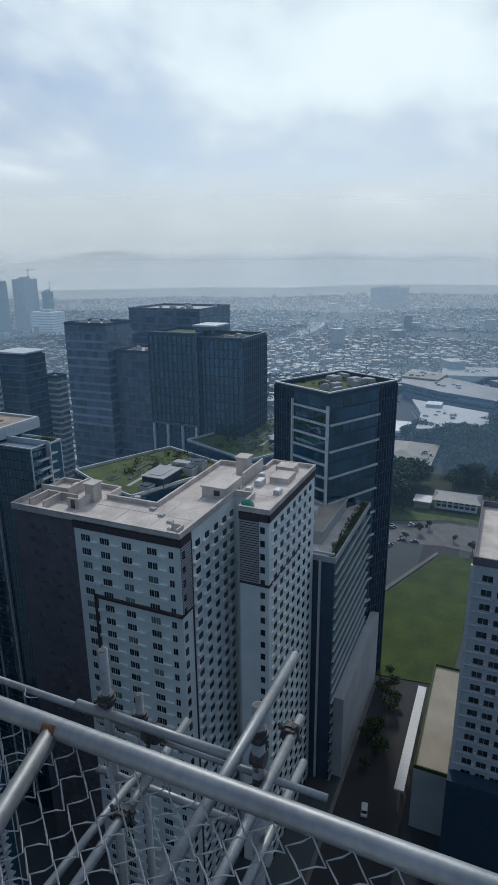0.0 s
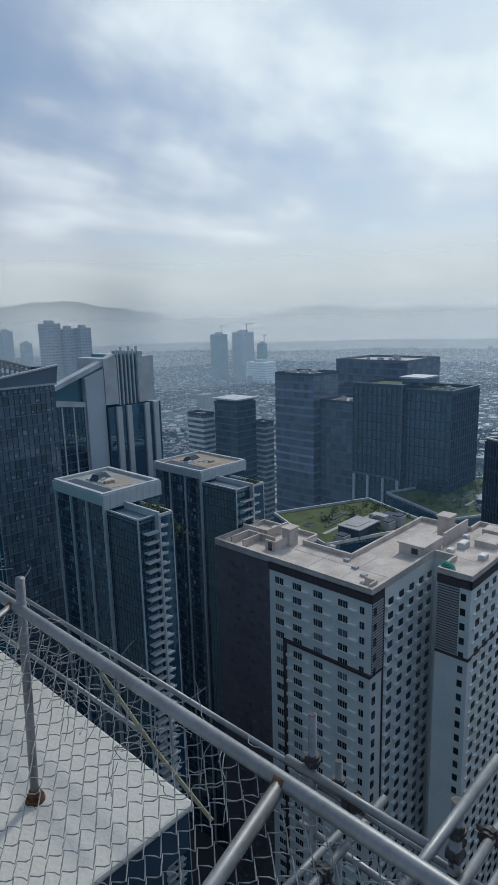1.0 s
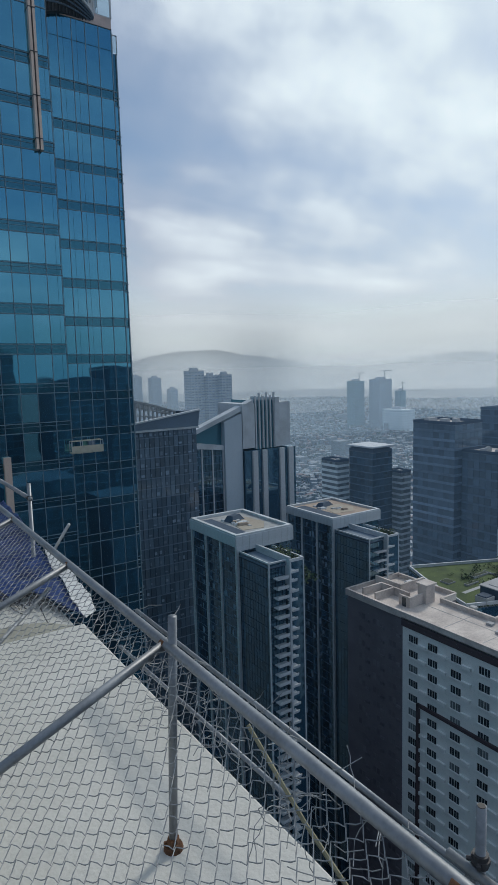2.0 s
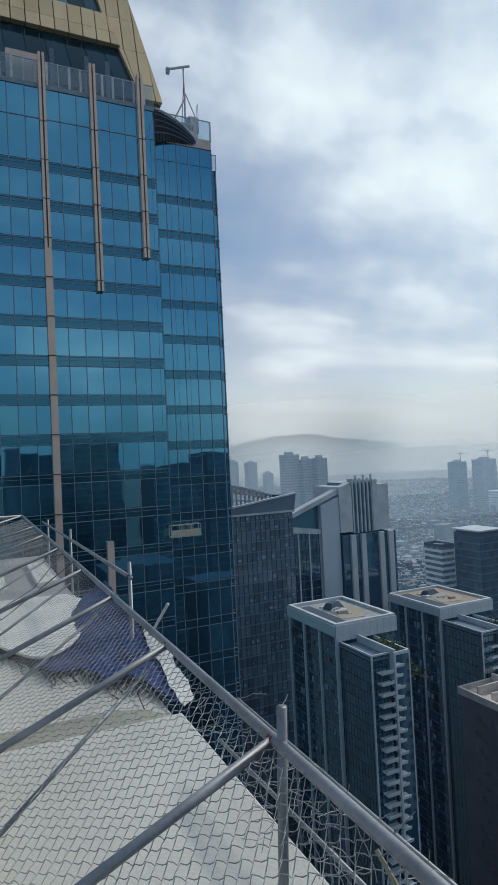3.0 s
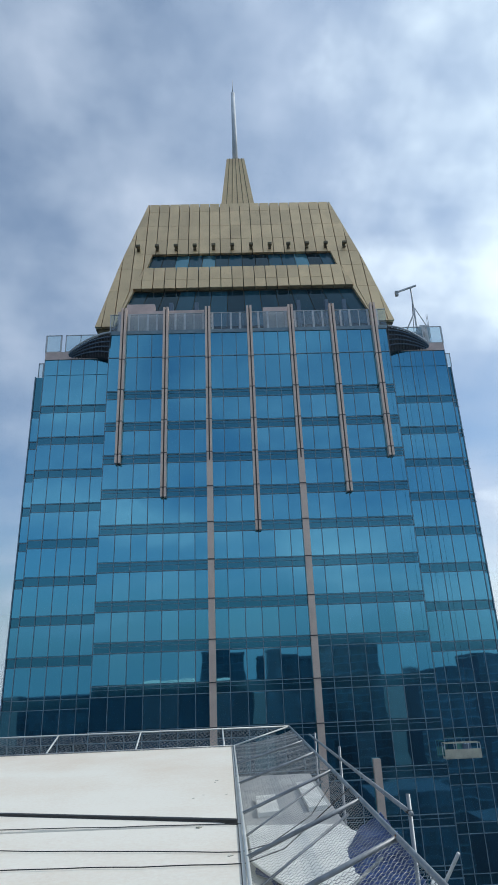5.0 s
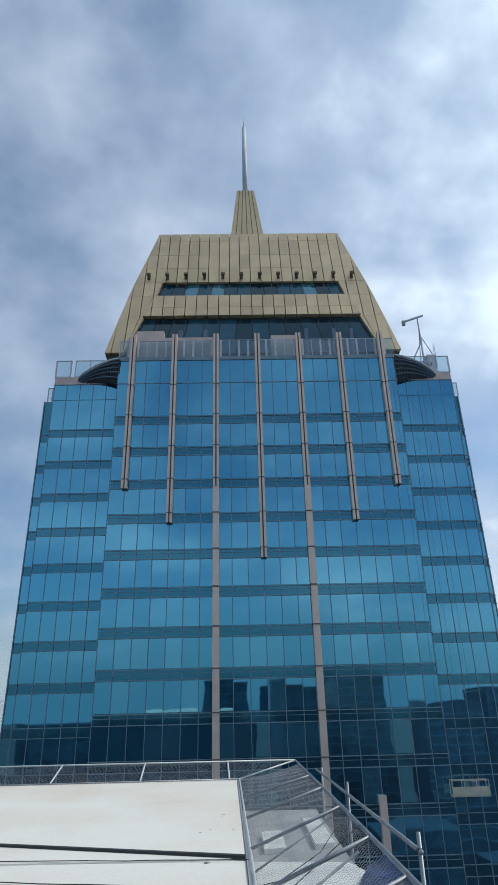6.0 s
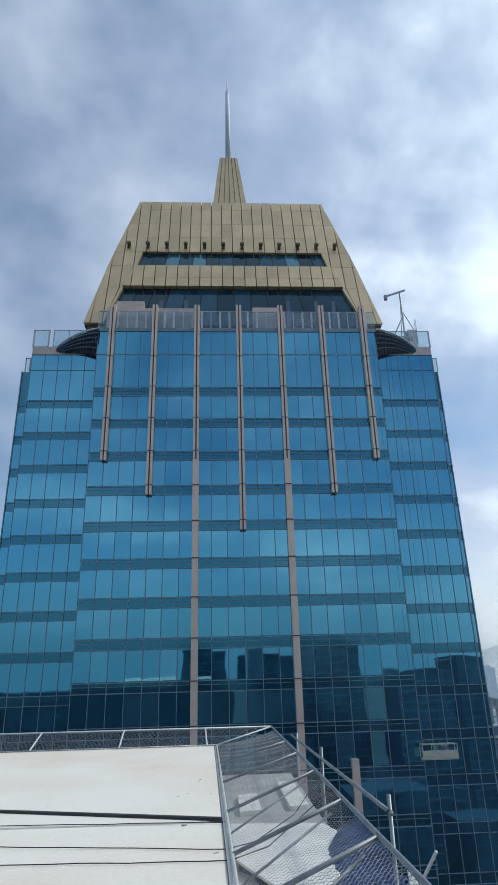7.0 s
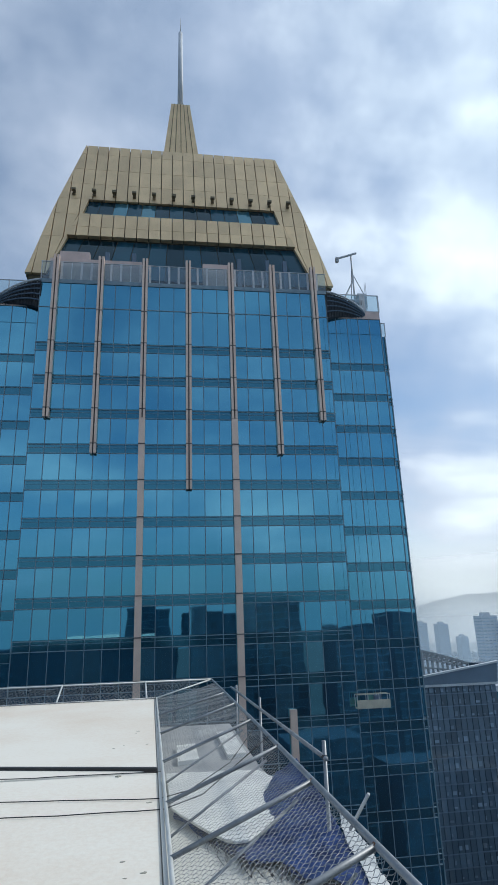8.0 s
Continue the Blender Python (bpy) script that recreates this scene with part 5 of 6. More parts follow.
        fr.box(xb + 0.25, xb + 1.7 * k, ya - 0.95 - d, ya + 0.1, zz + 0.7, zz + 0.84).box(xb + 0.25, xb + 1.7 * k, ya - 1.0 - d, ya - 0.9 - d, zz + 0.84, zz + 1.15)
        zz += step
        row += 1
    part("glazing", g, M_GLASSD, wing, kind="stuff")
    part("balcony_slab", fr, M_FRAMEL, wing, kind="stuff")
    part("upright", Geo().box(xa - 0.02, xa + 0.2, ya - 0.02, ya + 0.2, GROUND, zl), M_FRAMEL, wing)
    part("upright", Geo().box(xb - 0.15, xb + 0.15, ya - 1.25, ya - 0.95, GROUND, zl + 0.2), M_FRAMEL, wing)
    part("terrace", Geo().box(xa, xb, ya, y0 - 0.35, zl - 0.9, zl - 0.6), M_SLATE, wing)
    part("terrace_frame", Geo().box(xa, xb, ya, ya + 0.22, zl - 0.25, zl).box(xa, xa + 0.22, ya + 0.22, y0 - 0.35, zl - 0.25, zl), M_FRAMEL, wing)
    part("terrace_glass", Geo().box(xa + 0.05, xb, ya + 0.05, ya + 0.12, zl - 0.6, zl - 0.26).box(xa + 0.05, xa + 0.12, ya + 0.12, y0 - 0.4, zl - 0.6, zl - 0.26), M_GLASSD, wing)
    part("side_wall", Geo().box(xb, xb + 0.35, ya - 0.9, y0 - 0.35, zl - 4.0, zl + 0.55), M_FRAMEL, wing)
    side = part("side_wing", Geo().box(xb + 0.37, xc, ya + 0.05, y0 + 6, GROUND, zl - 0.7), M_GLASSD, b)
    part("upright", Geo().box(xc - 0.02, xc + 0.2, ya, ya + 0.22, GROUND, zl - 0.4), M_FRAMEL, side)
    part("rim", Geo().box(xb + 0.37, xc + 0.1, ya, ya + 0.25, zl - 0.68, zl - 0.2).box(xc - 0.15, xc + 0.1, ya + 0.25, y0 - 0.35, zl - 0.68, zl - 0.2), M_FRAMEL, side)
    rnd = random.Random(seed)
    leaf = Geo()
    for i in range(420):
        c = Vector((rnd.uniform(xb + 0.8, xc - 0.3), rnd.uniform(ya + 0.5, ya + 5.5), zl - 0.6 + rnd.uniform(0.0, 1.3) * rnd.random() * 1.3))
        u = Vector((rnd.uniform(-1, 1), rnd.uniform(-1, 1), rnd.uniform(-0.4, 0.8))).normalized() * rnd.uniform(0.15, 0.34)
        v = u.cross(Vector((rnd.uniform(-1, 1), rnd.uniform(-1, 1), 1))).normalized() * 0.14
        q = len(leaf.v)
        leaf.v += [tuple(c - u), tuple(c + v), tuple(c + u), tuple(c - v)]
        leaf.f.append((q, q + 1, q + 2, q + 3))
    tagged(part("shrub", leaf, M_LEAF), "leafy green shrubs in a roof planter", "shrub", "roof planter shrubs", kind="stuff")
    # heaps of building waste on the roof
    for i in range(14):
        x, y = x0 + (x1 - x0) * (0.30 + 0.32 * rnd.random()), y0 + (y1 - y0) * (0.25 + 0.5 * rnd.random())
        u, v, h, sk = rnd.uniform(0.5, 2.2), rnd.uniform(0.4, 1.4), rnd.uniform(0.12, 0.55), rnd.uniform(-0.5, 0.5)
        part("roof_heap", Geo().prism([(x, y), (x + u, y + sk), (x + u - sk, y + v), (x - sk * 0.5, y + v * 0.8)], z, z + h, [(x + 0.2, y + 0.15), (x + u * 0.8, y + sk + 0.2), (x + u * 0.7 - sk, y + v * 0.85), (x - sk * 0.3, y + v * 0.6)]), rnd.choice((M_CONC, M_SAND, M_FRAMEL)), b)
    part("dark_heap", Geo().prism([(x0 + 5 * k, y1 - 7), (x0 + 9 * k, y1 - 5.6), (x0 + 8 * k, y1 - 3.5), (x0 + 4.6 * k, y1 - 4.5)], z, z + 1.1, [(x0 + 5.6 * k, y1 - 6.3), (x0 + 8 * k, y1 - 5.2), (x0 + 7.4 * k, y1 - 4.4), (x0 + 5.2 * k, y1 - 5)]), M_DCONC, b)
    # thin dark slab lying flat on the deck along its west side
    part("dark_deck_patch", Geo().box(x0 + 0.8, x0 + 3.6 * k, y0 + 1.2, y1 - 1.6, z + 0.004, z + 0.05), M_DCONC, b)
    return b


glass_residence(48.3, 59.6, 79.8, 95.0, -28.7, 1, M_DAMP)
glass_residence(91.6, 107.2, 104.6, 122.4, -37.6, 2, M_SAND)


def slanted_tower():
    b = thing("slanted_tower", "pale blue panelled glass tower with a raking roof", "building")
    curtain(b, 66.6, 79.6, 135, 150, GROUND, -21.6, 2.1, 1.08, M_GLASSD, M_SLATE, 0.14, "ws", mull=0.14, proud=-0.04)
    piers(b, 66.6, 79.6, 135, 150, GROUND, -21.6, 3.25, 0.34, M_STEELW, "s", proud=0.2)
    part("top_band", Geo().hexa(((66.4, 134.5, -20.6), (79.7, 134.5, -22.3), (79.7, 136, -22.3), (66.4, 136, -20.6)), ((66.4, 134.5, -19.0), (79.7, 134.5, -21.0), (79.7, 136, -21.0), (66.4, 136, -19.0))), M_FRAMEL, b)
    part("blue_gable", Geo().hexa(((70.4, 136.0, -19.8), (79.9, 136.0, -21.2), (79.9, 137.2, -21.2), (70.4, 137.2, -19.8)), ((70.4, 136.0, -16.6), (79.9, 136.0, -13.2), (79.9, 137.2, -13.2), (70.4, 137.2, -16.6))), M_TEALGL, b)
    part("raking_beam", Geo().hexa(((70.0, 134.6, -18.0), (89.7, 134.6, -10.6), (89.7, 137.3, -10.6), (70.0, 137.3, -18.0)), ((70.0, 134.6, -16.8), (89.7, 134.6, -9.2), (89.7, 137.3, -9.2), (70.0, 137.3, -16.8))), M_FRAMEL, b)
    part("blue_panel", Geo().hexa(((79.9, 134.2, GROUND), (85.5, 134.2, GROUND), (85.5, 140, GROUND), (79.9, 140, GROUND)), ((79.9, 134.2, -14.8), (85.5, 134.2, -12.8), (85.5, 140, -12.8), (79.9, 140, -14.8))), M_PALEBLUE, b)
    part("white_slab", Geo().box(85.6, 89.6, 134.0, 147, -22.5, -10.2), M_FRAMEL, b)
    part("upper_core", Geo().box(89.7, 96.3, 134.6, 146, -23.0, -9.4), M_TEALGL, b)
    part("white_slab", Geo().box(96.4, 98.0, 133.8, 146, -22.8, -8.8), M_FRAMEL, b)
    part("white_slab", Geo().box(98.1, 102.3, 134.6, 146, -22.8, -10.2), M_FRAMEL, b)
    for i in range(6):
        x = 89.9 + i * 1.25
        part("white_rod", Geo().box(x, x + 0.4, 134.0, 134.55, -22.9, -8.2 + 0.8 * (i % 2)), M_STEELW, b)
    part("stair_core", Geo().box(85.8, 103.2, 133.4, 147, GROUND, -23.1), M_GLASSD, b)
    for x, w in ((88.0, 1.6), (91.3, 1.5), (97.2, 1.6), (100.3, 1.7)):
        part("white_pier", Geo().box(x, x + w, 132.7, 133.38, GROUND, -23.2), M_STEELW, b)


slanted_tower()


def lattice_block():
    b = thing("lattice_roof_building", "dark glass building with a sweeping lattice roof edge", "building")
    curtain(b, 38, 56.0, 106, 122, GROUND, -12.0, 2.0, 1.05, M_GREYGL, M_SLATE, 0.15, "ws", mull=0.12, proud=0.0)
    blind, bay = Geo(), Geo()
    rnd = random.Random(31)
    used = set()
    for i in range(240):                              # pale blinds behind some of the windows
        k = int(rnd.random() ** 2.2 * 22)
        c = rnd.randrange(17)
        if (k, c) in used:
            continue
        used.add((k, c))
        z = -13.6 - 2.0 * k
        blind.box(38.15 + 1.05 * c, 38.15 + 1.05 * c + rnd.uniform(0.15, 0.75), 106.04, 106.09, z, z + rnd.uniform(0.2, 0.8))
    part("blinds", blind, M_BLIND_HAZE, b, kind="stuff")
    for i in range(62):                               # narrow bay with little balconies
        z = -14.0 - 2.1 * i
        bay.box(38.6, 40.0, 105.2, 106.0, z, z + 0.16).box(38.6, 38.75, 105.2, 105.3, z + 0.16, z + 0.9).box(39.85, 40.0, 105.2, 105.3, z + 0.16, z + 0.9)
    part("bay_balconies", bay, M_CONC, b, kind="stuff")
    part("raking_parapet", Geo().hexa(((38, 105.7, -12.3), (56.2, 105.7, -12.3), (56.2, 106.3, -12.3), (38, 106.3, -12.3)), ((38, 105.7, -11.6), (56.7, 105.7, -9.0), (56.7, 106.3, -9.0), (38, 106.3, -11.6))), M_SLATE, b)
    part("coping", Geo().hexa(((38, 105.5, -11.7), (56.8, 105.5, -9.1), (56.8, 106.4, -9.1), (38, 106.4, -11.7)), ((38, 105.5, -11.4), (56.8, 105.5, -8.8), (56.8, 106.4, -8.8), (38, 106.4, -11.4))), M_FRAMEL, b)
    part("lower_coping", Geo().box(38, 56.3, 105.6, 106.2, -12.7, -12.32), M_FRAMEL, b)
    part("stair_box", Geo().box(53.4, 56.6, 106.5, 110, -12.0, -9.2), M_DCONC, b)
    g = Geo()
    rail = lambda x: -6.0 - 3.0 * max(0, (x - 40) / 12.75) ** 1.4
    for i in range(15):
        x = 39.6 + i * 0.95
        z = rail(x)
        g.box(x, x + 0.32, 110, 110.3, -12, z)
        for f, h in ((1.0, 0.36), (0.72, 0.22), (0.45, 0.3), (0.2, 0.2)):
            za, zb = -12 + f * (rail(x) + 12), -12 + f * (rail(x + 0.95) + 12)
            g.hexa(((x, 109.9, za - h), (x + 0.95, 109.9, zb - h), (x + 0.95, 110.35, zb - h), (x, 110.35, za - h)), ((x, 109.9, za), (x + 0.95, 109.9, zb), (x + 0.95, 110.35, zb), (x, 110.35, za)))
        g.hexa(((x, 110, z - 0.3), (x + 0.3, 110, z - 0.3), (x + 0.3, 116, z - 1.2), (x, 116, z - 1.2)), ((x, 110, z), (x + 0.3, 110, z), (x + 0.3, 116, z - 0.9), (x, 116, z - 0.9)))
    part("lattice", g, M_CONC, b, kind="stuff")


lattice_block()


def garden_block(name, ring, z, label):
    b = thing(name, label, "building")
    part("wall", Geo().prism(ring, GROUND, z - 1.0), M_GLASSD, b)
    part("roof", Geo().prism(ring, z - 0.99, z - 0.6), M_GREEN, b)
    g = Geo()
    for (xa, ya), (xb, yb) in zip(ring, ring[1:] + ring[:1]):
        d = Vector((xb - xa, yb - ya)).normalized()
        n = Vector((-d.y, d.x)) * 0.4
        g.prism([(xa, ya), (xb, yb), (xb + n.x, yb + n.y), (xa + n.x, ya + n.y)], z - 1.2, z + 0.25)
    part("rim", g, M_FRAMEL, b)
    cx, cy = sum(p[0] for p in ring) / len(ring), sum(p[1] for p in ring) / len(ring)
    plant_boxes(b, cx - 9, cx + 10, cy - 14, cy - 3, z - 0.6, 9, int(cx), M_CONC, 2.2)
    for k, (u, v, h) in enumerate(((2.5, -14.0, 2.6), (6.8, -15.0, 3.4), (9.4, -10.5, 2.2), (-13.5, -9.0, 1.8))):
        unit = part("cooling_unit", Geo().box(cx + u, cx + u + 3.4, cy + v, cy + v + 3.4, z - 0.6, z + h - 0.8), M_CONC, b)
        part("fan_deck", Geo().box(cx + u + 0.3, cx + u + 3.1, cy + v + 0.3, cy + v + 3.1, z + h - 0.8, z + h - 0.5), M_DCONC, unit)
    shed = part("plant_shed", Geo().box(cx - 9, cx + 1, cy - 11, cy - 4, z - 0.6, z + 2.2), M_DCONC, b)
    part("shed_roof", Geo().box(cx - 9.3, cx + 1.3, cy - 11.3, cy - 3.7, z + 2.2, z + 2.45).box(cx - 7.5, cx - 1, cy - 9.5, cy - 5.5, z + 2.45, z + 2.6), M_CONC, shed)
    for u, v, w, d, h in ((-6.0, 2.0, 5.0, 1.2, 0.5), (0.5, 4.5, 6.5, 1.4, 0.6), (7.5, 0.5, 1.4, 6.0, 0.5), (-9.0, 6.0, 3.0, 3.0, 0.4)):
        bed = part("planter_bed", Geo().box(cx + u, cx + u + w, cy + v, cy + v + d, z - 0.6, z - 0.6 + h), M_CONC, b)
        part("bed_soil", Geo().box(cx + u + 0.15, cx + u + w - 0.15, cy + v + 0.15, cy + v + d - 0.15, z - 0.6 + h, z - 0.55 + h), M_LEAF, bed)
    part("path", Geo().box(cx - 11, cx + 1.4, cy - 0.9, cy + 0.3, z - 0.6, z - 0.56), M_CONC, b)
    part("path", Geo().box(cx + 1.5, cx + 12, cy - 2.6, cy - 1.2, z - 0.6, z - 0.56), M_CONC, b)
    return b


garden_block("garden_roof_building", [(122, 89), (138, 82), (155, 74), (166, 103), (134, 118), (129, 108)], -61.5, "low glass block with a grassed roof garden and white rim")
garden_block("garden_roof_building", [(202, 90), (221, 79), (262, 66), (268, 106), (219, 127)], -76, "low glass block with a planted roof and white rim")


def right_tower():
    b = thing("apartment_tower", "slim pale blue-white apartment tower with dark window bands", "building")
    part("wall", Geo().box(109, 140, -34, 1.3, GROUND, -57.5), M_PALEW, b)
    wn, lg = Geo(), Geo()
    for k in range(27):
        z = -60.6 - 3.1 * k
        for i in range(11):
            y = -0.6 - 2.9 * i
            wn.box(108.9, 109.05, y - 1.0, y - 0.1, z, z + 1.25).box(108.9, 109.05, y - 2.0, y - 1.1, z, z + 1.25)
            lg.box(108.6, 109.0, y - 2.7, y - 2.1, z - 0.3, z + 0.3)
            wn.box(110.5 + 3.4 * i, 112.2 + 3.4 * i, 1.25, 1.4, z, z + 1.5)
        lg.box(108.8, 109.02, -34, 1.3, z - 0.75, z - 0.55)
    part("windows", wn, M_WIN, b, kind="stuff")
    part("ledges", lg, M_STEELW, b, kind="stuff")
    part("corner_strip", Geo().box(108.7, 109.6, 0.9, 1.6, GROUND, -57.6), M_STEELW, b)
    slab_roof(b, 109, 140, -34, 1.3, -57.3, M_DECK, M_BROWNW, 1.5)
    part("dark_podium", Geo().box(105.5, 141, -36, 1.8, GROUND, -106.5), M_WALLBLUE, b)
    p = thing("podium_building", "low podium with a cream flat roof", "building")
    part("wall", Geo().box(126, 170, 1.5, 10.5, GROUND, -126), M_PALEW, p)
    slab_roof(p, 126, 170, 1.5, 10.5, -125.6, M_CREAM, M_GREEN, 0.8)
    c = thing("walkway_canopy", "long white canopy beside the street", "canopy")
    part("canopy_roof", Geo().box(128, 172, 12.6, 15.2, -137, -136.4), M_STEELW, c)
    for i in range(8):
        part("post", Geo().tube((129 + 6 * i, 13.9, GROUND), (129 + 6 * i, 13.9, -137), 0.2, 8), M_CONC, c)


right_tower()
tagged(part("ground", Geo().box(-7000, 7000, -7000, 7000, GROUND - 2, GROUND), M_GROUND), "city ground seen from high above", "ground", kind="structure")
tagged(part("road", Geo().box(100, 420, 12, 30, GROUND, GROUND + 0.06), M_ASPH), "dark asphalt street between the towers", "road", kind="structure")
tagged(part("grass_field", Geo().prism([(186, 6), (290, 2), (287, 21), (236, 41), (183, 31)], GROUND, GROUND + 0.3), M_FIELD), "open green grass lot", "field", kind="structure")

# ---------------------------------------------------------------- far things
def rows_of_houses(name, n, seed, material, near, far, h0, h1, size, label, lo=4, hi=108):
    rnd = np.random.default_rng(seed)
    g = Geo()
    placed = 0
    while placed < n:
        r = near * (far / near) ** rnd.random() ** 0.8
        a = radians(lo + (hi - lo) * rnd.random())
        x, y = r * math.sin(a), r * math.cos(a)
        if keep_clear(x, y):
            continue
        k = size * (0.5 + rnd.random())
        w, d, h = k, k * (0.5 + 0.7 * rnd.random()), h0 + (h1 - h0) * rnd.random() ** 2
        t = 0.35 * math.sin(x * 0.004) + (0.0 if rnd.random() < 0.7 else 0.6)
        c, s = math.cos(t), math.sin(t)
        q = [(x + c * u - s * v, y + s * u + c * v) for u, v in ((-w / 2, -d / 2), (w / 2, -d / 2), (w / 2, d / 2), (-w / 2, d / 2))]
        g.prism(q, GROUND, GROUND + h)
        placed += 1
    return tagged(part(name, g, material), label, "houses", kind="stuff")


def keep_clear(x, y):
    if 100 < x < 420 and -60 < y < 60:
        return True
    if 380 < x < 700 and -5 < y < 110:
        return True
    bend = 480 + 60 * math.sin(x * 0.004)
    if 1050 < x < 1500 and abs(y - bend) < 26:
        return True
    if 2400 < x < 3100 and abs(y - 500 - (x - 2450) * 0.27) < 40:
        return True
    return noise.noise(Vector((x * 0.0035, y * 0.0035, 4))) > 0.28


M_H1 = mat("tin_roofs", (0.20, 0.21, 0.22), (0.09, 0.10, 0.11), rough=0.5, scale=0.02, spread=0.7)
M_H2 = mat("pale_roofs", (0.34, 0.36, 0.38), (0.19, 0.205, 0.225), rough=0.6, scale=0.02, spread=0.5)
M_H3 = mat("rusty_roofs", (0.16, 0.10, 0.085), (0.09, 0.065, 0.06), rough=0.8, scale=0.02, spread=0.5)
M_WOODS = mat("far_woods", (0.040, 0.062, 0.026), (0.022, 0.036, 0.018), rough=0.95, scale=0.05, spread=0.4)
rows_of_houses("low_houses", 17000, 1, M_H1, 300, 4700, 4, 9, 8, "dense low grey metal-roofed houses reaching to the horizon")
rows_of_houses("pale_houses", 4200, 2, M_H2, 300, 4700, 4, 9, 8, "scattered pale-roofed houses and sheds")
rows_of_houses("brown_houses", 6000, 3, M_H3, 300, 4300, 4, 9, 8, "scattered rust-brown roofed houses")
rows_of_houses("mid_blocks", 90, 9, M_H1, 700, 4200, 12, 34, 20, "scattered mid-rise blocks among the houses")


def clump(g, x, y, z, r, n, rnd, flat=0.75):
    """Leaf sprays on and in an uneven round."""
    for _ in range(n):
        u, v = rnd.uniform(-1, 1), rnd.uniform(0, 2 * math.pi)
        q = r * rnd.uniform(0.55, 1.05)
        s = math.sqrt(1 - u * u)
        c = Vector((x + q * s * math.cos(v), y + q * s * math.sin(v), z + q * u * flat))
        a = Vector((rnd.uniform(-1, 1), rnd.uniform(-1, 1), rnd.uniform(-0.6, 0.6))).normalized() * r * rnd.uniform(0.14, 0.3)
        b = a.cross(Vector((rnd.uniform(-1, 1), rnd.uniform(-1, 1), rnd.uniform(-1, 1)))).normalized() * r * rnd.uniform(0.12, 0.26)
        k = len(g.v)
        g.v += [tuple(c + a), tuple(c + b), tuple(c - a), tuple(c - b)]
        g.f.append((k, k + 1, k + 2, k + 3))


def tree(seed, h, r, label, leaf):
    rnd = random.Random(seed)
    t = thing("tree", label, "tree", "park trees")
    tr = Geo().tube((0, 0, 0), (0.3, 0.1, h * 0.55), 0.35, 8, 0.2)
    for i in range(5):
        a = i * 1.26 + rnd.random()
        tr.tube((0.25, 0.08, h * 0.42), (r * 0.6 * math.cos(a), r * 0.6 * math.sin(a), h * 0.75), 0.16, 6, 0.06)
    part("trunk", tr, M_TRUNK, t)
    g = Geo()
    for i in range(9):
        a, q = rnd.uniform(0, 6.28), r * rnd.uniform(0.1, 0.7)
        clump(g, q * math.cos(a), q * math.sin(a), h * rnd.uniform(0.6, 0.95), r * rnd.uniform(0.35, 0.55), 55, rnd)
    part("crown", g, leaf, t)
    return t


M_REDLEAF = mat("brown_foliage", (0.085, 0.055, 0.04), (0.045, 0.035, 0.025), rough=0.9, scale=0.3, spread=0.4)
protos = [tree(1, 11, 6.0, "broad green park tree", M_LEAF), tree(2, 9, 4.6, "broad green park tree", M_LEAF), tree(3, 13, 7.5, "tall spreading green park tree", M_LEAF)]
rt = random.Random(31)
spots = []
while len(spots) < 190:
    x, y = rt.uniform(335, 560), rt.uniform(-25, 75)
    if (338 < x < 385 and 3 < y < 46) or (395 < x < 475 and 38 < y < 90) or (500 < x < 560 and y < 100 and y > 12) or x < 360 and y < 30:
        continue
    spots.append((x, y))
for x in (196, 210, 224, 240, 255, 270):
    spots.append((x, 24.5 + 0.29 * (x - 196) * 0.5 + 12))
spots += [(140 + 6.2 * i + rt.uniform(-1, 1), 20.5 + rt.uniform(-2.5, 5.5)) for i in range(7)]
spots += [(172, 27), (178, 24), (184, 26.5), (155, 25.5), (150, 28), (300, 40), (310, 34), (318, 30), (306, 16), (296, 6), (344, 58), (350, 66), (130, -2.2), (133, 0.2)]
for i, (x, y) in enumerate(spots):
    k = 0.42 if x < 320 else rt.uniform(0.95, 1.5)
    m = Matrix.Translation((x, y, GROUND)) @ Matrix.Rotation(rt.uniform(0, 6.28), 4, "Z")
    src = protos[i % 3]
    src.scale = (k, k, k)
    copy_thing(src, m)
for p, at in zip(protos, ((420, 30), (440, 24), (455, 18))):
    p.scale = (1, 1, 1)
    p.location = (*at, GROUND)
red = tree(7, 10, 8, "large brownish flowering tree", M_REDLEAF)
red.location = (362, 54, GROUND)

woods = Geo()
rw = random.Random(6)
for i in range(4200):
    r = 290 * (3300 / 290) ** rw.random()
    a = radians(rw.uniform(4, 108))
    x, y = r * math.sin(a), r * math.cos(a)
    if 100 < x < 420 and -60 < y < 62 or 480 < x < 700 and 0 < y < 100:
        continue
    clump(woods, x, y, GROUND + 5, 4 + r * 0.004, 16, rw)
tagged(part("far_woods", woods, M_WOODS), "dark green treetops between the houses", "trees", kind="stuff")

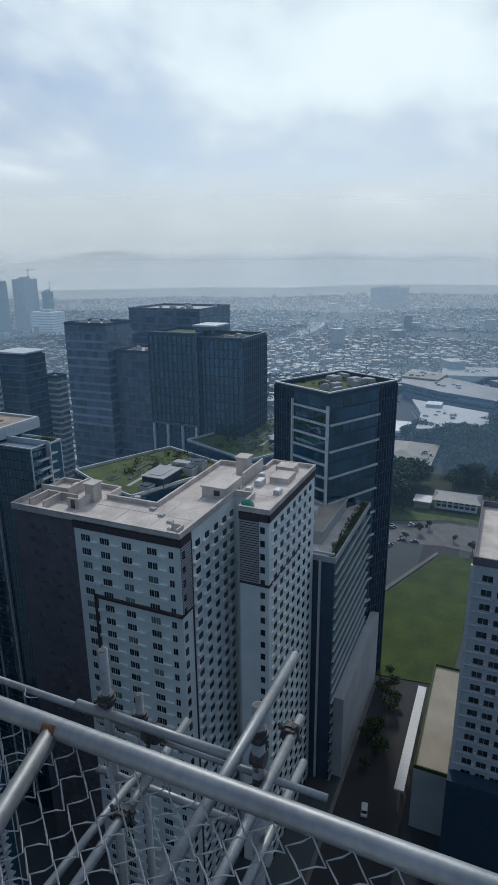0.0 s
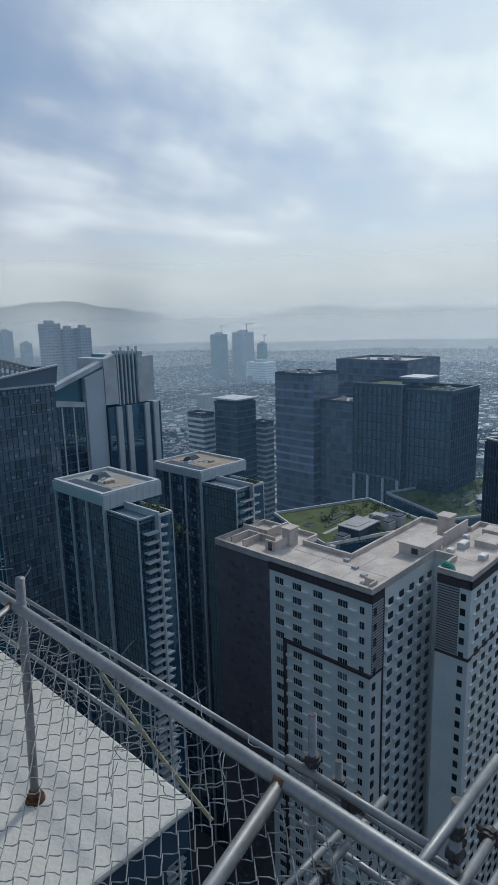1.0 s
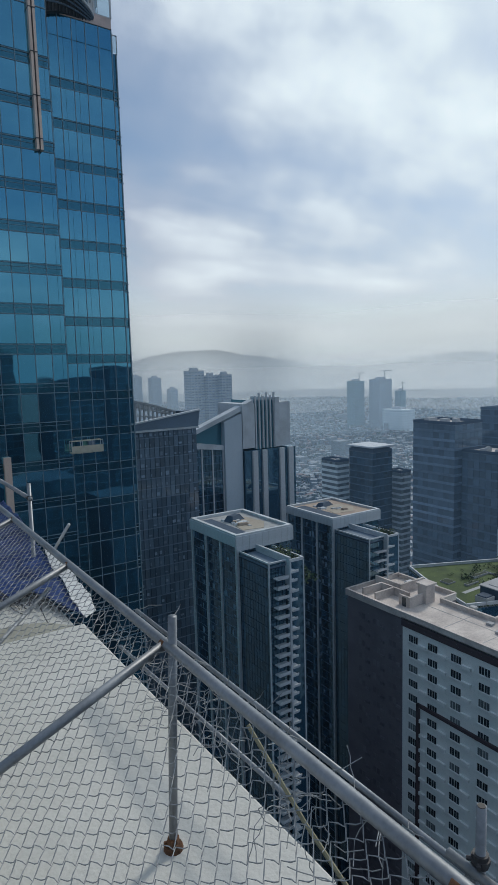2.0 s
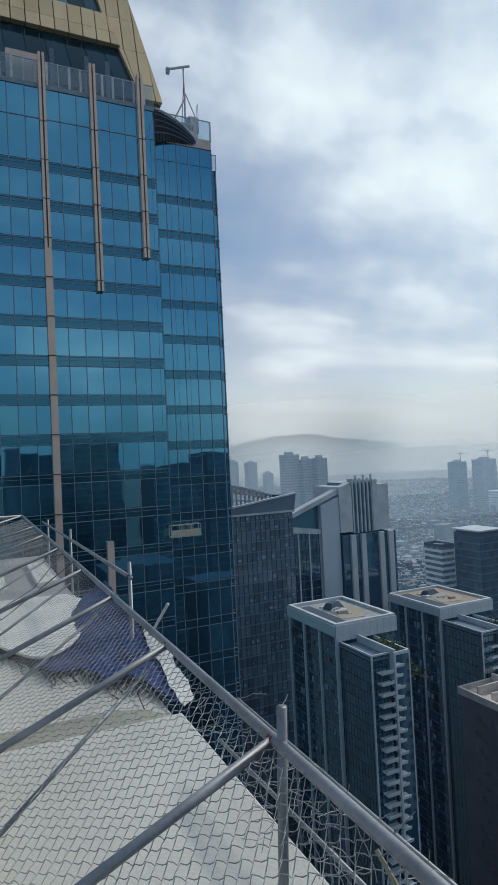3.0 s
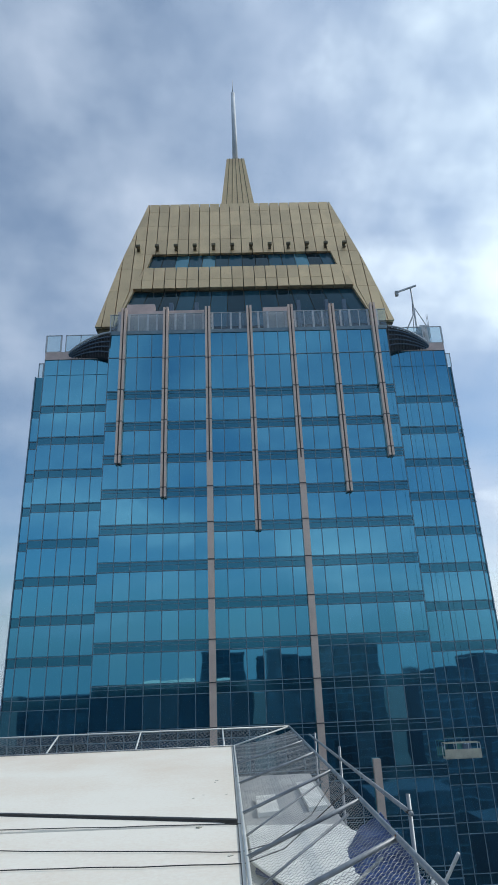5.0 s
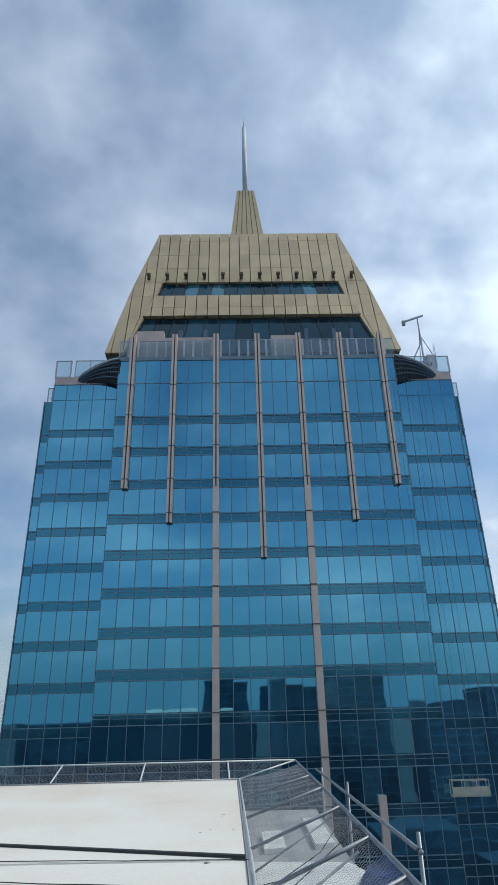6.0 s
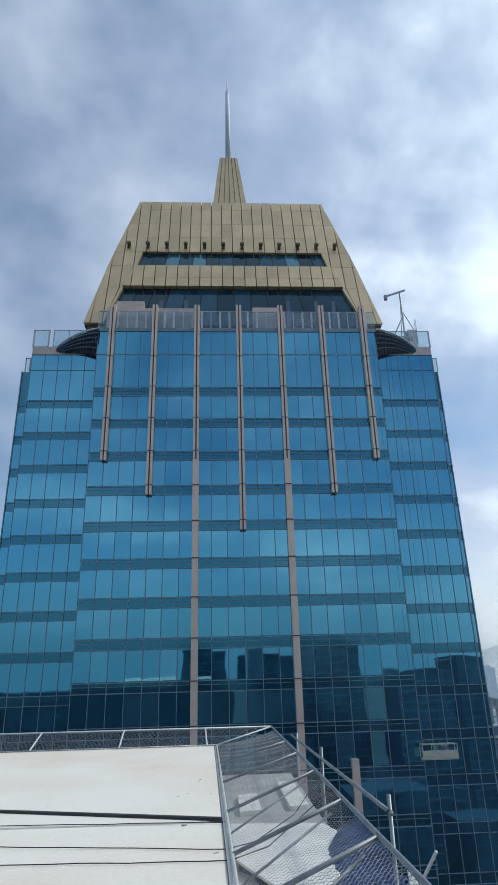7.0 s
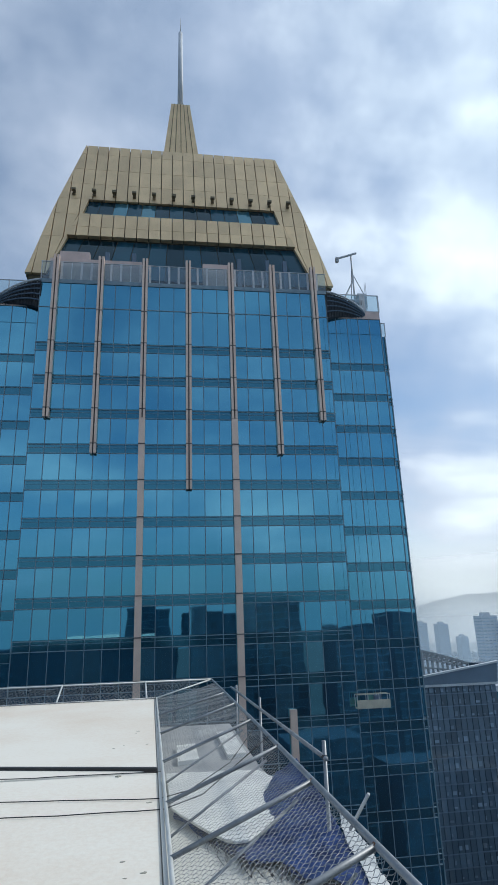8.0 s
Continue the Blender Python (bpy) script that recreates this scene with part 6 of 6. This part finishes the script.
# shrubs on the planted roofs
for name, x0, x1, y0, y1, z, n, seed in (("roof_shrubs", 136, 161, 84, 106, -62.0, 90, 1), ("roof_shrubs", 212, 262, 82, 112, -76.6, 230, 2), ("roof_shrubs", 174, 200, 34, 60, -38.4, 50, 3),
                                          ("roof_shrubs", 234, 258, 104, 142, -33.4, 50, 4), ("roof_shrubs", 132.6, 171, 35.1, 36.7, -74.6, 60, 5), ("roof_shrubs", 57.6, 61.0, 74, 79, -37, 14, 6), ("roof_shrubs", 98, 104, 95, 98, -44.5, 10, 8)):
    g = Geo()
    rs = random.Random(seed)
    for i in range(n):
        clump(g, rs.uniform(x0, x1), rs.uniform(y0, y1), z + 0.7, rs.uniform(0.5, 1.3), 22, rs)
    tagged(part(name, g, M_LEAF), "low green shrubs planted on the roof", "shrubs", kind="stuff")


def far_tower(x, y, w, d, z, floors, label, crane=False, material=None):
    b = thing("far_tower", label, "building", "distant towers")
    part("wall", Geo().box(x, x + w, y, y + d, GROUND, z), material or M_CONC, b)
    g = Geo()
    for i in range(floors):
        zz = z - 3 - i * (z - GROUND - 6) / floors
        n = max(3, int(w / 6))
        for k in range(n):
            g.box(x + w * (k + 0.2) / n, x + w * (k + 0.8) / n, y - 0.3, y + 0.1, zz - 1.6, zz)
        n = max(3, int(d / 6))
        for k in range(n):
            g.box(x - 0.3, x + 0.1, y + d * (k + 0.2) / n, y + d * (k + 0.8) / n, zz - 1.6, zz)
    # haze is put into the window colour, kept close to the wall's
    part("windows", g, M_BLIND_HAZE, b, kind="stuff")
    part("roof_block", Geo().box(x + w * 0.25, x + w * 0.7, y + d * 0.25, y + d * 0.7, z, z + 5), M_CONC, b)
    if crane:
        part("crane_mast", Geo().box(x + w * 0.4, x + w * 0.4 + 1.2, y, y + 1.2, z, z + 22).box(x + w * 0.1, x + w, y, y + 1.0, z + 19, z + 20), M_DARKST, b)
    return b


M_TEALW = mat("teal_net", (0.10, 0.22, 0.22), (0.07, 0.16, 0.17), rough=0.8, scale=0.05)
far_tower(486, 905, 26, 26, 3, 30, "hazy distant apartment tower")
far_tower(513, 893, 20, 22, -6, 28, "hazy distant apartment tower")
far_tower(533, 880, 20, 22, -5, 28, "hazy distant apartment tower")
far_tower(1012, 1050, 30, 30, -31, 26, "distant tower under teal nets", True, M_TEALW)
far_tower(1048, 1006, 42, 34, -27, 26, "distant grey tower under construction", True)
far_tower(1092, 980, 18, 18, -56, 20, "distant tower under teal nets", True, M_TEALW)
far_tower(780, 1350, 22, 22, -48, 20, "distant grey tower with a crane", True)
for x, y, w, z in ((560, 1440, 26, -14), (600, 1425, 24, -6), (640, 1400, 26, -10), (690, 1395, 20, -40), (520, 1470, 24, -30)):
    far_tower(x, y, w, 24, z, 26, "hazy distant apartment tower")
far_tower(1015, 905, 40, 60, -95, 8, "distant pale slab building", False, M_WHITEW)
far_tower(2050, 330, 40, 120, -78, 10, "hazy distant slab building", False, M_SLATE)


# ---------------------------------------------------------------- low campus beyond the lot
def vault(name, x0, x1, y0, y1, z0, rise, wall, roof, label):
    b = thing(name, label, "building")
    part("wall", Geo().box(x0, x1, y0, y1, GROUND, z0), wall, b)
    g = Geo()
    n = 8
    for i in range(n):
        a, c = math.pi * i / n, math.pi * (i + 1) / n
        xm, xr = (x0 + x1) / 2, (x1 - x0) / 2 + 1
        g.hexa(((xm - xr * math.cos(a), y0 - 1, z0 - 0.3), (xm - xr * math.cos(c), y0 - 1, z0 - 0.3), (xm - xr * math.cos(c), y1 + 1, z0 - 0.3), (xm - xr * math.cos(a), y1 + 1, z0 - 0.3)),
               ((xm - xr * math.cos(a), y0 - 1, z0 + rise * math.sin(a)), (xm - xr * math.cos(c), y0 - 1, z0 + rise * math.sin(c)), (xm - xr * math.cos(c), y1 + 1, z0 + rise * math.sin(c)), (xm - xr * math.cos(a), y1 + 1, z0 + rise * math.sin(a))))
    part("roof", g, roof, b)
    w = Geo()
    for k in range(int((y1 - y0) / 4)):
        w.box(x0 - 0.12, x0 + 0.05, y0 + 1 + 4 * k, y0 + 3.4 + 4 * k, z0 - 5, z0 - 3).box(x0 - 0.12, x0 + 0.05, y0 + 1 + 4 * k, y0 + 3.4 + 4 * k, z0 - 9, z0 - 7)
    part("windows", w, M_WIN, b, kind="stuff")
    return b


def wedge(name, ring, z0, z1, wall, roof, label):
    b = thing(name, label, "building")
    part("wall", Geo().prism(ring, GROUND, z0), wall, b)
    cx, cy = sum(p[0] for p in ring) / len(ring), sum(p[1] for p in ring) / len(ring)
    big = [(cx + (x - cx) * 1.04, cy + (y - cy) * 1.04) for x, y in ring]
    part("roof", Geo().prism(big, z0 + 0.01, z0 + 0.8, [(cx + (x - cx) * 0.3, cy + (y - cy) * 0.3) for x, y in ring] if z1 > z0 + 0.9 else big), roof, b)
    wide = [(cx + (x - cx) * 1.006, cy + (y - cy) * 1.006) for x, y in ring]
    for drop in (4.6, 8.6):
        part("window_band", Geo().prism(wide, z0 - drop, z0 - drop + 1.9), M_GLASSD, b)
    rnd = random.Random(int(cx))
    for i in range(7):
        u, v = cx + rnd.uniform(-14, 14), cy + rnd.uniform(-14, 14)
        part("plant_unit", Geo().box(u, u + rnd.uniform(2, 6), v, v + rnd.uniform(2, 5), z0 + 0.8, z0 + rnd.uniform(1.6, 3.2)), M_CONC, b)
    if z1 > z0 + 0.9:
        part("ridge", Geo().prism([(cx + (x - cx) * 0.32, cy + (y - cy) * 0.32) for x, y in ring], z0 + 0.3, z1), roof, b)
    return b


wedge("campus_hall", [(480, 62), (508, 10), (556, 12), (588, 82), (535, 66)], -131.5, -131, M_PALEW, M_H2, "large white campus hall with folded roof edge")
part("roof_light", Geo().box(560, 575, 52, 66, -131, -128), M_STEELW, bpy.data.objects["campus_hall"])
part("recess", Geo().box(495.5, 503, 26, 44, -139, -134), M_GLASSD, bpy.data.objects["campus_hall"])
wedge("campus_hall", [(625, 60), (600, 8), (650, -6), (705, 60), (690, 108), (660, 104)], -129, -128.5, M_SLATE, M_H2, "long dark campus hall under a folded pale roof")
wedge("campus_hall", [(735, 70), (750, -10), (810, -10), (800, 75)], -131, -130.5, M_SLATE, M_H2, "far campus hall under a pale flat roof")
wedge("campus_hall", [(690, 110), (680, 70), (720, 64), (740, 106)], -127, -126.5, M_CREAM, M_CREAM, "cream roofed campus block")
vault("vaulted_shed", 492, 528, 66, 98, -139, 3.0, M_CONC, M_STEELW, "low white shed under a vaulted roof")
hip = thing("hip_roofed_hall", "low hall under a large tan hipped roof", "building")
part("wall", Geo().box(408, 466, 46, 82, GROUND, -140), M_WHITEW, hip)
part("roof", Geo().prism([(402, 42), (470, 42), (470, 86), (402, 86)], -140, -133.5, [(424, 62), (450, 62), (450, 66), (424, 66)]), M_CREAM, hip)
sch = thing("school_building", "two-storey pale building under a tin roof", "building")
part("wall", Geo().box(350, 362, 7, 31, GROUND, -138.5), M_WHITEW, sch)
part("roof", Geo().prism([(347, 5), (365, 5), (365, 33), (347, 33)], -138.5, -136.8, [(355, 8), (357, 8), (357, 30), (355, 30)]), M_H1, sch)
w = Geo()
for k in range(7):
    for z in (-143.2, -140.6):
        w.box(349.85, 350.05, 8 + 3.3 * k, 10.4 + 3.3 * k, z, z + 1.5)
part("windows", w, M_WIN, sch, kind="stuff")
shed = thing("shed", "small shed under a pale flat roof", "building")
part("wall", Geo().box(346, 356, 33.5, 43, GROUND, -140.5), M_CREAM, shed)
part("roof", Geo().box(345, 357, 33, 43.6, -140.49, -140.0), M_STEELW, shed)


tagged(part("park_ground", Geo().prism([(346, -60), (620, -60), (620, 66), (500, 62), (346, 62)], GROUND, GROUND + 0.15), M_WOODS), "dark green park ground under the trees", "park", kind="structure")


# ---------------------------------------------------------------- streets, cars, river
tagged(part("pavement", Geo().prism([(183.5, 31.6), (236, 41.8), (288, 21.6), (290.5, 22.6), (237, 43.6), (183, 33.4)], GROUND, GROUND + 0.5), M_PAVE), "pale kerbed path round the grass lot", "pavement", kind="structure")
tagged(part("road", Geo().prism([(292, -30), (326, -30), (330, 20), (312, 60), (290, 60), (299, 20)], GROUND, GROUND + 0.09), M_PAVE), "pale street beyond the grass lot", "road", kind="structure")
tagged(part("verge", Geo().prism([(330, -30), (346, -30), (346, 60), (318, 60), (334, 20)], GROUND, GROUND + 0.2), M_GREEN), "strip of rough grass beside the street", "grass", kind="structure")
tagged(part("pavement", Geo().box(100, 182, 30.02, 31.1, GROUND, GROUND + 0.2), M_PAVE), "kerb along the podium", "pavement", kind="structure")


def car(x, y, turn, paint, label):
    c = thing("car", label, "car", "cars in the street")
    part("body", Geo().prism([(-2.1, -0.85), (2.1, -0.85), (2.2, 0), (2.1, 0.85), (-2.1, 0.85), (-2.2, 0)], 0.3, 0.85), paint, c)
    part("cabin", Geo().prism([(-1.5, -0.78), (1.0, -0.78), (1.0, 0.78), (-1.5, 0.78)], 0.85, 1.45, [(-1.1, -0.66), (0.4, -0.66), (0.4, 0.66), (-1.1, 0.66)]), M_WIN, c)
    part("car_roof", Geo().box(-1.1, 0.4, -0.66, 0.66, 1.452, 1.49), paint, c)
    for u in (-1.35, 1.35):
        for v in (-0.8, 0.8):
            part("wheel", Geo().tube((u, v - 0.1, 0.32), (u, v + 0.1, 0.32), 0.32, 12), M_BLACK, c)
    c.matrix_world = Matrix.Translation((x, y, GROUND + 0.08)) @ Matrix.Rotation(turn, 4, "Z")


car(125.5, 22.2, 0.15, M_CARW, "white car driving in the shaded street")
rc = random.Random(3)
for i in range(14):
    car(rc.uniform(288, 326), rc.uniform(30, 52), rc.choice((0.2, 1.8)), rc.choice((M_CARW, M_DARKST, M_SLATE)), "parked car beside the pale street")

river = Geo()
for i in range(30):
    x0, x1 = 1050 + 15 * i, 1065 + 15 * i
    ya, yb = 480 + 60 * math.sin(x0 * 0.004), 480 + 60 * math.sin(x1 * 0.004)
    river.hexa(((x0, ya - 22, GROUND), (x1, yb - 22, GROUND), (x1, yb + 22, GROUND), (x0, ya + 22, GROUND)), ((x0, ya - 22, GROUND + 0.3), (x1, yb - 22, GROUND + 0.3), (x1, yb + 22, GROUND + 0.3), (x0, ya + 22, GROUND + 0.3)))
for i in range(20):
    x0, x1 = 2400 + 35 * i, 2435 + 35 * i
    ya, yb = 500 + (x0 - 2450) * 0.27, 500 + (x1 - 2450) * 0.27
    river.hexa(((x0, ya - 34, GROUND), (x1, yb - 34, GROUND), (x1, yb + 34, GROUND), (x0, ya + 34, GROUND)), ((x0, ya - 34, GROUND + 0.3), (x1, yb - 34, GROUND + 0.3), (x1, yb + 34, GROUND + 0.3), (x0, ya + 34, GROUND + 0.3)))
tagged(part("water", river, M_WATER), "glinting river bends among the houses", "river", kind="structure")


# ---------------------------------------------------------------- hills and haze
def hills():
    g = Geo()
    n = 200
    for i in range(n + 1):
        a = radians(-25 + 150 * i / n)
        h = 40 + 95 * math.exp(-((a - 0.50) / 0.11) ** 2) + 45 * math.exp(-((a - 0.95) / 0.08) ** 2) + 60 * math.exp(-((a + 0.1) / 0.25) ** 2)
        h += 45 * noise.noise(Vector((a * 7, 1.7, 0))) + 18 * noise.noise(Vector((a * 25, 5, 0)))
        h = 1.4 * max(12, h)
        for r, z in ((4450, GROUND), (4600, GROUND + 0.4 * (h + 145)), (4750, h)):
            g.v.append((r * math.sin(a), r * math.cos(a), z))
    for i in range(n):
        for k in range(2):
            b = i * 3 + k
            g.f.append((b, b + 1, b + 4, b + 3))
    tagged(part("backdrop_hills", g, mat("far_hills", (0.10, 0.13, 0.12), rough=0.95, scale=0.004), smooth=True), "faint range of hills on the horizon", "hills", kind="structure")


hills()


def haze(radius, density, top, tint):
    """A see-through arc sheet whose tint stands in for haze, thinning out upwards."""
    m = bpy.data.materials.new("haze")
    m.use_nodes = True
    nt = m.node_tree
    nt.nodes.clear()
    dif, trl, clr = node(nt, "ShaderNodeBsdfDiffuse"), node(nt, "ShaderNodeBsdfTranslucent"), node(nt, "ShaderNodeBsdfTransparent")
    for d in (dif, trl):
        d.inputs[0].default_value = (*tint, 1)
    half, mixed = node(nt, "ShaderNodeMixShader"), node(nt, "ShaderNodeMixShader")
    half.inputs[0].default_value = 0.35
    aim = node(nt, "ShaderNodeCombineXYZ")              # normal fixed towards the sun, so the haze sheet lights evenly
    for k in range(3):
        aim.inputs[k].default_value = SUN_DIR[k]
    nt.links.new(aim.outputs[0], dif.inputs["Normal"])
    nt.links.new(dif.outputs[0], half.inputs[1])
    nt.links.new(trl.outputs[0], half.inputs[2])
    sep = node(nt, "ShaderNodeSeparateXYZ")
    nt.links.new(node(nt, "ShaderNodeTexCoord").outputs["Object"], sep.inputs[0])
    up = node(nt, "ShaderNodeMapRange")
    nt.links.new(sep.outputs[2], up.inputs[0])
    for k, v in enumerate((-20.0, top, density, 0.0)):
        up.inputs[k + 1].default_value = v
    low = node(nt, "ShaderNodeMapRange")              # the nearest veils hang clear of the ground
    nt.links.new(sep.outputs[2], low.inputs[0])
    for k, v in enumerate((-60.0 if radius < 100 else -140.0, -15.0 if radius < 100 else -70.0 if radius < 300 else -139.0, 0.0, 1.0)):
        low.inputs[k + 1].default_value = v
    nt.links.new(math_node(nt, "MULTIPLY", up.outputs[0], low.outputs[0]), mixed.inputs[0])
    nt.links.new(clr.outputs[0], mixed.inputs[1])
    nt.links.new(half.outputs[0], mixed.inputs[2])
    nt.links.new(mixed.outputs[0], node(nt, "ShaderNodeOutputMaterial").inputs[0])
    g = Geo()
    n = 130
    for i in range(n + 1):
        a = radians(-50 + 185 * i / n)
        r = radius * (1 + (0.05 * math.sin(7 * a + radius) + 0.03 * math.sin(19 * a + 2 * radius) if radius > 500 else 0))
        for z in (GROUND, -20, top):
            g.v.append((r * math.sin(a), r * math.cos(a), z))
    for i in range(n):
        for k in range(2):
            b, c = i * 3 + k, (i + 1) * 3 + k
            g.f.append((b, b + 1, c + 1, c))
    tagged(part("backdrop_haze", g, m, smooth=True), "see-through arc sheet painted as pale haze over the city", "haze", kind="structure")


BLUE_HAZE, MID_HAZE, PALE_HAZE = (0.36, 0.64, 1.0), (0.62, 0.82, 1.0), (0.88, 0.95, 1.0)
# haze tint on eight sheets, mostly denser outwards; the nearest lifts the darks
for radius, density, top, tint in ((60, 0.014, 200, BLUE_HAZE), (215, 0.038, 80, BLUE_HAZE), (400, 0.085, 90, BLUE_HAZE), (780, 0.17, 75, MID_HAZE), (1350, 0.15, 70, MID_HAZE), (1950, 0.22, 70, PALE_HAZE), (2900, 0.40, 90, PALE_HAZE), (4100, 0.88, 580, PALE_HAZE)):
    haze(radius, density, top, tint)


# ---------------------------------------------------------------- city behind, seen mirrored in the tower
rb = random.Random(12)
# unseen blocks; the low ones are added to darken the tower's lower reflection
for x, y, w, z in ((-60, -150, 34, -6), (-22, -190, 22, 9), (10, -170, 26, 6), (40, -200, 30, 12), (78, -160, 28, -4), (-120, -210, 40, -10), (-14, -120, 16, -22), (120, -190, 36, 2), (-170, -160, 40, -20), (-95, -120, 30, -48), (-45, -95, 26, -60), (0, -85, 30, -66), (45, -110, 28, -44), (85, -105, 30, -56)):
    b = thing("office_building", "dark office block out of view, mirrored in the tower's glass", "building")
    curtain(b, x, x + w, y - 30, y, GROUND, z, 4.0, 3.2, M_GLASSG, rb.choice((M_DCONC, M_SLATE)), rb.uniform(0.3, 0.7), "n", mull=0.4)
    part("roof", Geo().box(x - 0.2, x + w + 0.2, y - 30.2, y + 0.2, z, z + 1.2), M_DCONC, b)
